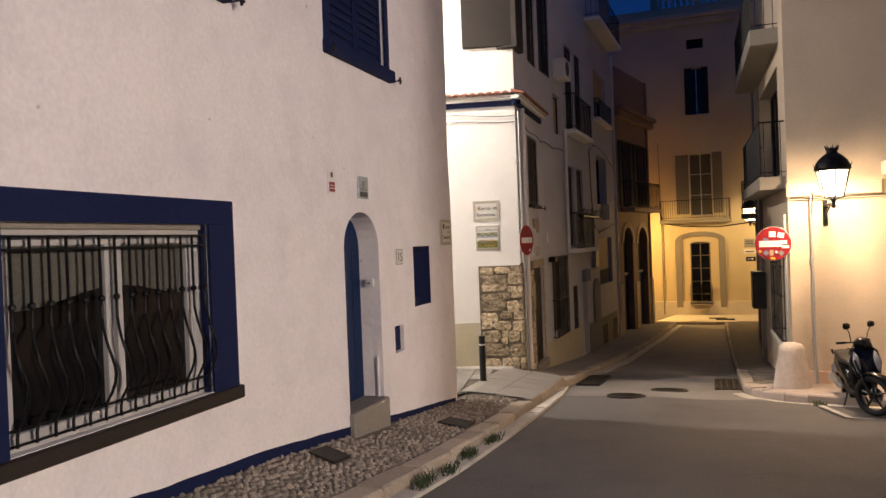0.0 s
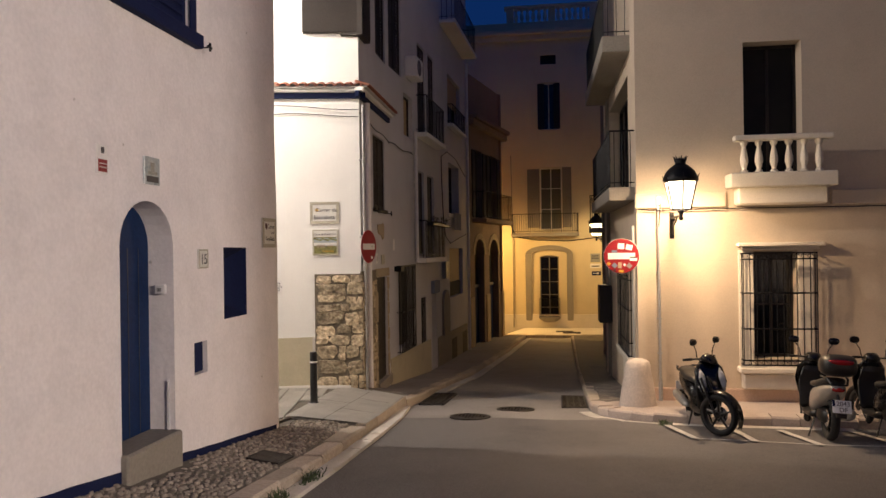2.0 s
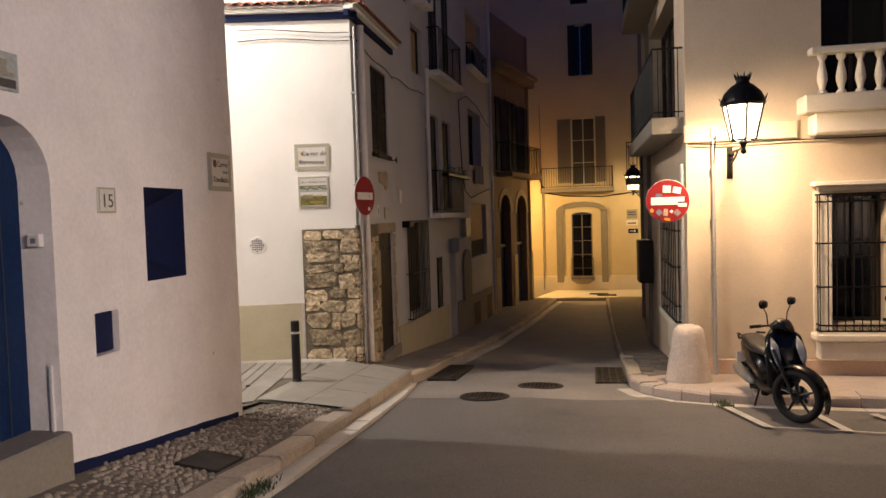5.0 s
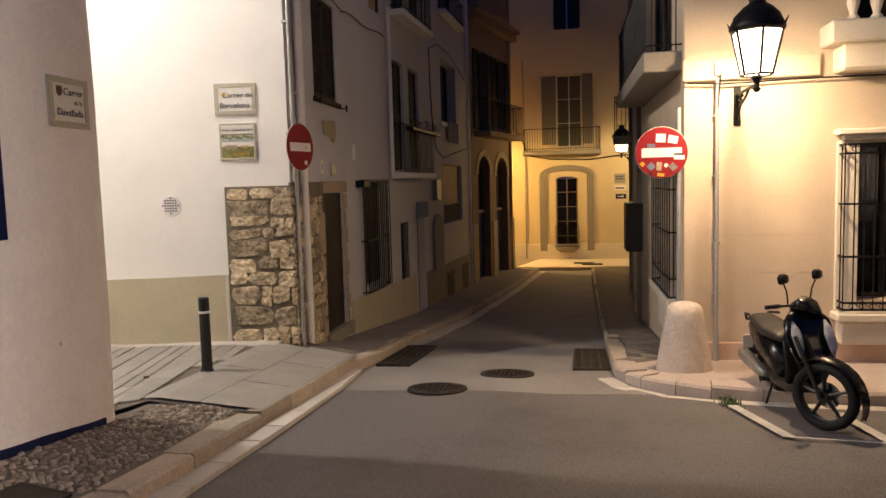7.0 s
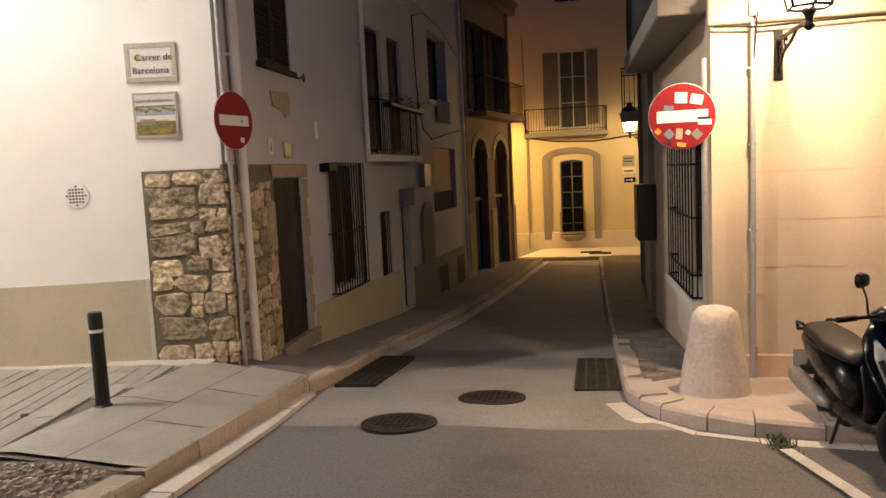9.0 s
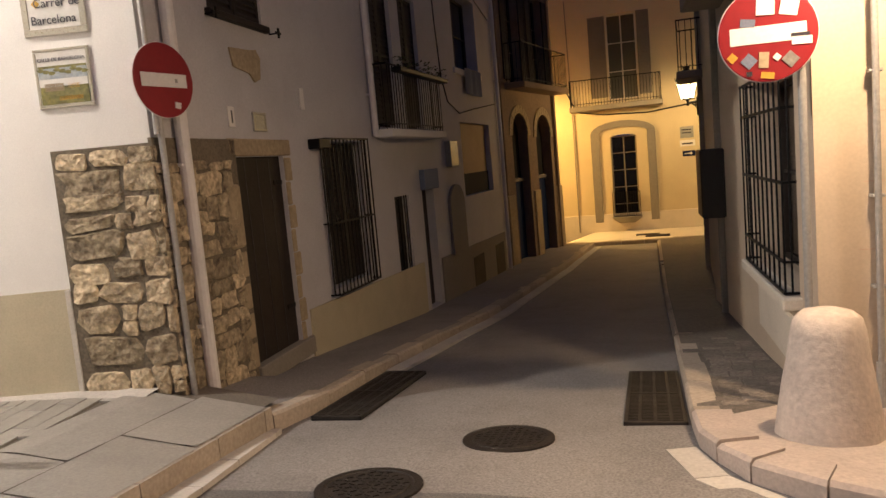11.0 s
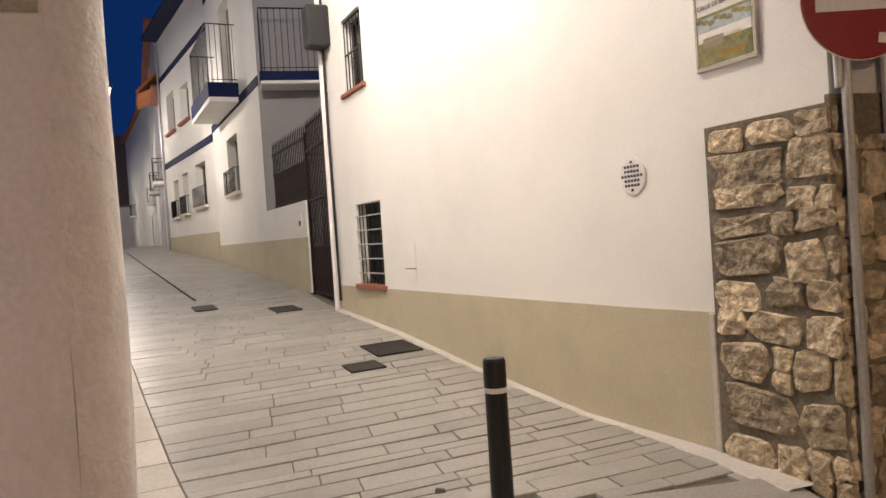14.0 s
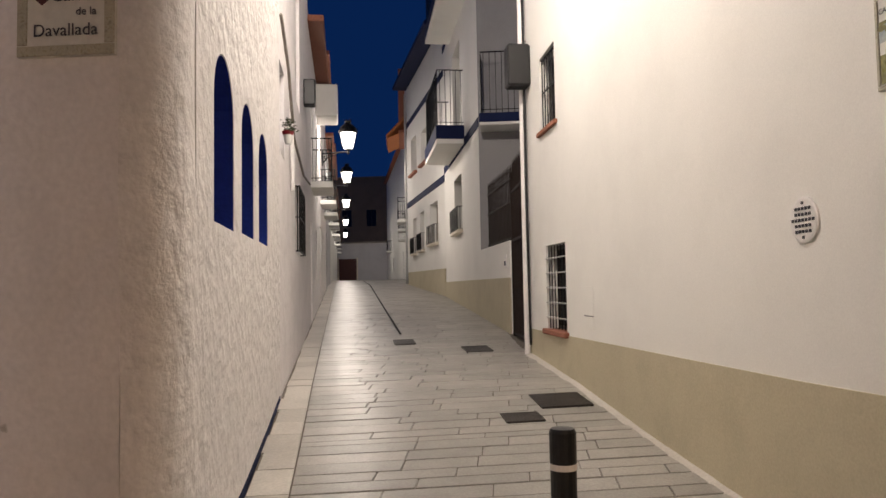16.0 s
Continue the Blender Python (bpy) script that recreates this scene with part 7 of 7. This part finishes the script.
plaque(MF1, UF1(-13.5), UF1(-13.3), 1.75, 2.0, "small blue and white wall sign", SIGN_WHITE, None, 0, ((0.03, 0.04, 0.12, 0.09, BLUE),))
cable(HB, MB1, [(0.15, -0.04, 0.5), (0.12, -0.05, 3), (0.2, -0.06, 5.5), (0.1, -0.08, 7)], 0.02)
t = thing("wall_box", MB1 @ Matrix.Translation((0.16, -0.3, 4.38)), "dark wall box and cables at the house corner", "wall box")
bm = bmesh.new()
box(bm, -0.05, 0.25, -0.05, 0.3, 0, 0.64, 0.03)
part("case", bm, BLACK_PLASTIC, t)

# thin blue line along the foot of the limewashed lane wall
bm = bmesh.new()
loft(bm, [[(U2(x), y, lane_z(x, 7) + z) for y, z in ((0.01, 0.06), (-0.008, 0.055), (-0.008, -0.05))] for x in np.arange(-7.3, -2.9, 0.4)])
part("blue_foot_line", bm, BLUE, HA, "thin cobalt painted foot line", m=MA2)

# ---- rubble facing ----
def rubble(parent, m, u0, u1, z0, z1, seed, big=1.0):
    """Uneven stones in rough courses, each with its own shape."""
    r = random.Random(seed)
    z = z0
    while z < z1 - 0.05:
        h = min(r.uniform(0.1, 0.25) * big, z1 - z)
        u = u0
        while u < u1 - 0.04:
            w = min(r.choice((0.12, 0.18, 0.26, 0.36)) * big * r.uniform(0.8, 1.2), u1 - u)
            if u1 - (u + w) < 0.07:
                w = u1 - u
            parts = 2 if h > 0.19 and w < 0.2 and r.random() < 0.4 else 1
            for q in range(parts):
                hh, zz = h / parts, z + q * h / parts
                n, rows = 7, []
                g = -0.006
                dz, ph = r.uniform(-0.025, 0.025), r.uniform(0, 99)
                bm = bmesh.new()
                cx, cz, rx, rz = u + w / 2, zz + hh / 2 + dz, w / 2 - g, hh / 2 - g
                outer, inner = [], []
                for k in range(10):
                    a = 2 * math.pi * k / 10
                    c, s = math.cos(a), math.sin(a)
                    e = 0.42
                    px, pz = math.copysign(abs(c) ** e, c), math.copysign(abs(s) ** e, s)
                    f = 1 + 0.34 * noise.noise((px * 1.5 + ph, pz * 1.5, ph)) + 0.12 * noise.noise((px * 4 + ph, pz * 4, 7))
                    outer.append(bm.verts.new((cx + rx * px * f, 0.012, cz + rz * pz * f)))
                    inner.append(bm.verts.new((cx + rx * px * f * r.uniform(0.76, 0.92), -0.022 - 0.03 * r.random(), cz + rz * pz * f * r.uniform(0.72, 0.9))))
                mid = bm.verts.new((cx, -0.032 - 0.028 * r.random(), cz))
                for k in range(10):
                    bm.faces.new((outer[k], outer[(k + 1) % 10], inner[(k + 1) % 10], inner[k]))
                    bm.faces.new((inner[k], inner[(k + 1) % 10], mid))
                part("stone", bm, STONE, parent, m=m)
            u += w
        z += h


bm = bmesh.new()
box(bm, 0.87, LB2 + 0.02, -0.02, 0.01, -1, 1.94)
rb = part("rubble_facing", bm, MORTAR, HB, "rubble stone facing in grey mortar", m=MB2)
rubble(rb, MB2, 0.89, LB2 + 0.03, -0.16, 1.93, 5, 1.3)
bm = bmesh.new()
box(bm, 0.1, 1.42, -0.02, 0.01, -1, 1.98)
rb = part("rubble_facing", bm, MORTAR, HB, "rubble stone facing in grey mortar", m=MB3)
rubble(rb, MB3, 0.1, 1.3, -0.38, 1.8, 9, 1.15)
for k, (z, w) in enumerate(((-0.3, 0.2), (0.0, 0.26), (0.3, 0.2), (0.62, 0.24))):
    slab(HB, MB3, "jamb_stone", 1.42 - w, 1.415, -0.03, 0.2, z, z + 0.27, TAN_STONE, "", 0.02)
slab(HB, MB3, "jamb_slab", 1.14, 1.41, -0.045, 0.2, 0.92, 1.55, TAN_STONE, "large upright tan slab", 0.03)

# ---- kerbs and gutters ----
def kerb_run(parent, pts, width, height, seed, mat=KERB, length=0.75, drop=0.25, name="kerb_stone", joint=0.012, z_of=None, wobble=0.012):
    """Stones laid along a line of ground points, each one an object; the line is their road edge and they lie on its left."""
    r = random.Random(seed)
    segs = [(Vector(a), Vector(b)) for a, b in zip(pts, pts[1:])]
    total = sum((b - a).length for a, b in segs)

    def at(s):
        for a, b in segs:
            d = (b - a).length
            if s <= d:
                return a + (b - a) * (s / d), (b - a).normalized()
            s -= d
        return segs[-1][1], (segs[-1][1] - segs[-1][0]).normalized()

    s = 0.0
    zf = z_of or (lambda p: road_z(p.y))
    while s < total - 0.1:
        l = min(length * r.uniform(0.75, 1.25), total - s)
        (p0, d0), (p1, d1) = at(s + joint / 2), at(s + l - joint / 2)
        n0, n1 = Vector((-d0.y, d0.x)), Vector((-d1.y, d1.x))
        w = width * r.uniform(0.94, 1.06)
        bm = bmesh.new()
        vs = []
        for p, n in ((p0, n0), (p1, n1)):
            z = zf(p)
            j = r.uniform(-wobble, wobble)
            vs.append([bm.verts.new((p.x + n.x * q, p.y + n.y * q, z + e + (j if e > 0 else 0))) for q, e in ((-j * 0.5, -drop), (0.0, height * 0.8), (width * 0.1, height), (w, height), (w, -drop))])
        a, b = vs
        for k in range(4):
            bm.faces.new((a[k], a[k + 1], b[k + 1], b[k]))
        bm.faces.new(a), bm.faces.new(b[::-1])
        part(name, bm, mat, parent, m=Matrix())
        s += l


OB = bpy.data.objects
WORLD.update({n: Matrix() for n in ("pavement_house", "pavement_lane", "pavement_terrace", "pavement_corner", "pavement_side", "road_asphalt", "road_concrete", "pavement_end")})
kerb_run(OB["pavement_house"], [(-1.14, y) for y in (-8, 0, 4, 8.0)] + [(-1.16, 8.72)], 0.24, 0.12, 3)
kerb_run(OB["road_asphalt"], [(-0.96, -6), (-0.95, 8.6), (-1.0, 10.4), (-1.14, 11.7)], 0.19, 0.012, 4, GUTTER, 0.6, 0.1, "gutter_stone", 0.01, None, 0.003)
kerb_run(OB["pavement_terrace"], [(kerb_b(y), y) for y in (11.72, 12.2, 14.0, 16.5, 20, 27, 29.8)], 0.2, 0.12, 5, KERB, 0.8)
kerb_run(OB["road_concrete"], [(kerb_b(y) + 0.2, y) for y in (14.0, 16.5, 20, 27, 29.8)], 0.2, 0.008, 15, GUTTER, 0.9, 0.1, "gutter_stone", 0.01, None, 0.002)
kerb_run(OB["pavement_corner"], [(10.4, 9.95), (5.7, 10.1), (3.6, 10.22), (2.9, 10.3), (2.5, 10.47), (2.2, 10.85), (2.04, 11.4), (2.02, 11.9)][::-1], 0.26, 0.13, 6, CORNER_SLAB, 0.42, wobble=0.022)
kerb_run(OB["pavement_side"], [(2.05, 29.8), (2.02, 20), (2.02, 14), (2.02, 11.9)], 0.2, 0.13, 26, KERB, 0.8)
# small pavers of the side footway
r = random.Random(44)
bm = bmesh.new()
box(bm, -0.09, 0.09, -0.055, 0.055, -0.05, 0.0, 0.006)
paver = mesh_of("paver", bm, SIDE_PAVE)
y = 12.1
while y < 20:
    x = 2.3 + r.uniform(0, 0.09)
    while x < 2.78:
        part("paver", paver, SIDE_PAVE, OB["pavement_side"], m=slope_pose(x, y, road_z(y) + 0.126 + r.uniform(0, 0.008), 0, -0.09, r.uniform(-2, 2)))
        x += 0.19
    y += 0.12 if y < 16 else 0.24
kerb_run(OB["road_concrete"], [(2.02, 11.4), (2.17, 10.85), (2.47, 10.44), (2.88, 10.27), (3.6, 10.19), (5.7, 10.07)], -0.2, 0.008, 16, GUTTER, 0.6, 0.1, "gutter_stone", 0.01, None, 0.002)
kerb_run(OB["pavement_end"], [(-0.75, 30.12), (4.0, 30.12)], 0.2, 0.13, 7, KERB, 0.9)

# ---- pebbles of the footway ----
r = random.Random(21)
def footway_z(x, y):
    return interp(x, [(-2.3, foot(y)), (-1.7, road_z(y) + 0.16), (-1.32, road_z(y) + 0.1)])
vs, fs = [], []
y = -1.5
while y < 8.7:
    x = -2.16 + r.uniform(0, 0.05)
    while x < -1.42:
        a, b, th = r.uniform(0.022, 0.045), r.uniform(0.018, 0.03), r.uniform(0, 3.14)
        if not (abs(x + 1.62) < 0.2 and abs(y - 6.36) < 0.26) and not (abs(x + 1.95) < 0.16 and abs(y - 3.6) < 0.2) and not (y < 5.5 and y > 4.35 and x < -2.05):
            px, py = x + r.uniform(-0.012, 0.012), y + r.uniform(-0.012, 0.012)
            z = footway_z(px, py) - 0.004
            i = len(vs)
            c, s = math.cos(th), math.sin(th)
            ring = [(a * math.cos(k * math.pi / 3), b * math.sin(k * math.pi / 3)) for k in range(6)]
            h = r.uniform(0.012, 0.028)
            vs += [(px + c * u - s * w, py + s * u + c * w, z) for u, w in ring]
            vs += [(px + 0.6 * (c * u - s * w), py + 0.6 * (s * u + c * w), z + h) for u, w in ring]
            for k in range(6):
                fs.append((i + k, i + (k + 1) % 6, i + 6 + (k + 1) % 6, i + 6 + k))
            fs.append(tuple(i + 6 + k for k in range(6)))
        x += 0.058 + r.uniform(0, 0.02)
    y += 0.052
me = bpy.data.meshes.new("pebbles")
me.from_pydata(vs, [], fs)
me.materials.append(COBBLE)
tagged(part("pebbles", me, COBBLE, OB["pavement_house"], "small rounded pebbles set in mortar", m=Matrix()), kind="stuff")

# ---- slabs of the lane ----
def slab_rows(x_from, x_to, joined, seed, course=0.25):
    """Courses across the lane; each slab an object near the viewer, joined further up."""
    r = random.Random(seed)
    jv, jf = [], []
    x = x_from
    while x > x_to:
        c = course * r.choice((0.7, 1.0, 1.0, 1.25))
        xa, xb = x - 0.005, x - c + 0.005
        ya, yb = (south_y(x) + 0.36, north_y(x) - 0.16) if x < -2.45 else (8.3, 11.5)
        y = ya
        while y < yb - 0.05:
            l = min(r.uniform(0.45, 1.0), yb - y)
            if yb - (y + l) < 0.15:
                l = yb - y
            y0, y1 = y + 0.004, y + l - 0.004
            j = r.uniform(-0.003, 0.003)
            e = 0.004
            # courses lean with the lane's walls
            k0 = lambda xx, yy: (xx - 0.2 * (yy - ya), yy)
            top, low = [], []
            for xx, yy, sx, sy in ((xa, y0, -1, 1), (xb, y0, 1, 1), (xb, y1, 1, -1), (xa, y1, -1, -1)):
                px, py = k0(xx, yy)
                if y == ya and yy == y0 and x < -2.45:
                    py = south_y(px) + 0.342
                z = lane_z(px, py)
                low.append((px, py, z - 0.03))
                top.append((px + sx * e, py + sy * e, z + 0.004 + j))
            if max(p[0] for p in low) > -2.39:
                y += l
                continue
            mid = [(p[0], p[1], p[2] + 0.028) for p in low]
            verts = low + mid + top
            faces = [(8, 9, 10, 11)] + [(k, (k + 1) % 4, 4 + (k + 1) % 4, 4 + k) for k in range(4)] + [(4 + k, 4 + (k + 1) % 4, 8 + (k + 1) % 4, 8 + k) for k in range(4)]
            if joined:
                i = len(jv)
                jv += verts
                jf += [tuple(i + q for q in f) for f in faces]
            else:
                me = bpy.data.meshes.new("paving_slab")
                me.from_pydata(verts, [], faces)
                me.materials.append(PAVER)
                part("paving_slab", me, PAVER, OB["pavement_lane"], m=Matrix())
            y += l
        x -= c
    if joined:
        me = bpy.data.meshes.new("paving_slabs")
        me.from_pydata(jv, [], jf)
        me.materials.append(PAVER)
        tagged(part("paving_slabs", me, PAVER, OB["pavement_lane"], m=Matrix()), kind="stuff")


slab_rows(-1.8, -12.0, False, 31, 0.21)
slab_rows(-12.0, -76, True, 32, 0.3)
bm = bmesh.new()
loft(bm, [[(x, 7.7 + (x + 12.9) * 0.22 + q, lane_z(x, 8) + 0.012) for q in (-0.025, 0.025)] for x in np.arange(-45, -12.2, 1.0)])
part("drain_channel", bm, DARK, OB["pavement_lane"], "narrow dark drain channel", m=Matrix())
# large ramp slabs at the mouth of the lane
for x0, x1, y0, y1 in ((-1.82, -1.2, 8.8, 9.7), (-1.82, -1.22, 9.71, 10.7), (-1.82, -1.24, 10.71, 11.68), (-2.4, -1.83, 8.8, 10.2), (-2.4, -1.83, 10.21, 11.6)):
    bm = bmesh.new()
    nx = 3
    loft(bm, [[(x0 + (x1 - x0) * i / nx, y0 + 0.004 + (y1 - y0 - 0.008) * j / 3, lane_z(x0 + (x1 - x0) * i / nx, y0 + (y1 - y0) * j / 3) + 0.012 + 0.002 * ((i + j) % 2)) for i in range(nx + 1)] for j in range(4)])
    part("ramp_slab", bm, PAVER, OB["pavement_lane"], m=Matrix())
kerb_run(OB["pavement_lane"], [(-1.18, 8.74), (-1.19, 10.2), (-1.22, 11.72)], 0.14, 0.0, 8, KERB, 0.8, 0.25, "kerb_stone", 0.01, lambda p: lane_z(-1.2, p.y) + 0.01)
# pale gutter slabs under the limewashed wall, and mortar fillet under the white one
kerb_run(OB["pavement_lane"], [(x, south_y(x) + 0.33) for x in (-2.9, -12, -30, -60)], 0.3, 0.006, 9, GUTTER, 0.55, 0.08, "gutter_slab", 0.012, lambda p: lane_z(p.x, p.y), 0.003)
bm = bmesh.new()
pts = [(x, north_y(x) - 0.13 + 0.02 * noise.noise((x * 3, 0, 0))) for x in np.arange(-10.4, -2.0, 0.2)]
loft(bm, [[(x, y, lane_z(x, y) + 0.0), (x, y + 0.05, lane_z(x, y) + 0.02 + 0.01 * noise.noise((x * 4, 1, 0))), (x, y + 0.3, lane_z(x, y) + 0.03)] for x, y in pts])
part("mortar_fillet", bm, GUTTER, OB["pavement_lane"], "pale mortar fillet along the wall foot", m=Matrix(), smooth=True)

# ---- weeds and litter ----
def weed(x, y, z, n, size, seed):
    r = random.Random(seed)
    t = thing("weed_tuft", pose(x, y, z), "tuft of dry grass growing from the kerb joint", "weed", "weeds", "stuff")
    bm = bmesh.new()
    for k in range(n):
        a, l = r.uniform(0, 6.3), size * r.uniform(0.5, 1.2)
        b = Vector((r.gauss(0, 0.04), r.gauss(0, 0.1), 0))
        d = Vector((math.cos(a) * 0.6, math.sin(a) * 0.6, 1)).normalized()
        s = Vector((-math.sin(a), math.cos(a), 0)) * 0.006
        p1 = b + d * l * 0.55
        p2 = b + d * l + Vector((math.cos(a), math.sin(a), -0.6)) * l * 0.25
        q = [bm.verts.new(p) for p in (b - s, b + s, p1 + s * 0.8, p1 - s * 0.8)]
        bm.faces.new(q)
        bm.faces.new((q[3], q[2], bm.verts.new(p2)))
    part("blades", bm, LEAF, t)


for i, (x, y, n, s) in enumerate(((-1.02, 3.7, 120, 0.14), (-1.0, 4.3, 90, 0.12), (-1.05, 5.1, 100, 0.13), (-1.03, 5.9, 60, 0.1), (-1.04, 6.1, 60, 0.1))):
    weed(x, y, road_z(y) + 0.01, n, s, 50 + i)
weed(3.05, 10.1, road_z(10.1), 160, 0.08, 60)
t = thing("crumpled_paper", pose(-2.95, 9.75, lane_z(-2.95, 9.75) + 0.01), "small crumpled scrap of pale paper", "litter")
bm = bmesh.new()
bmesh.ops.create_icosphere(bm, subdivisions=2, radius=0.03)
for v in bm.verts:
    v.co *= 1 + 0.5 * noise.noise(v.co * 40)
    v.co.z *= 0.6
part("paper", bm, CURTAIN, t)
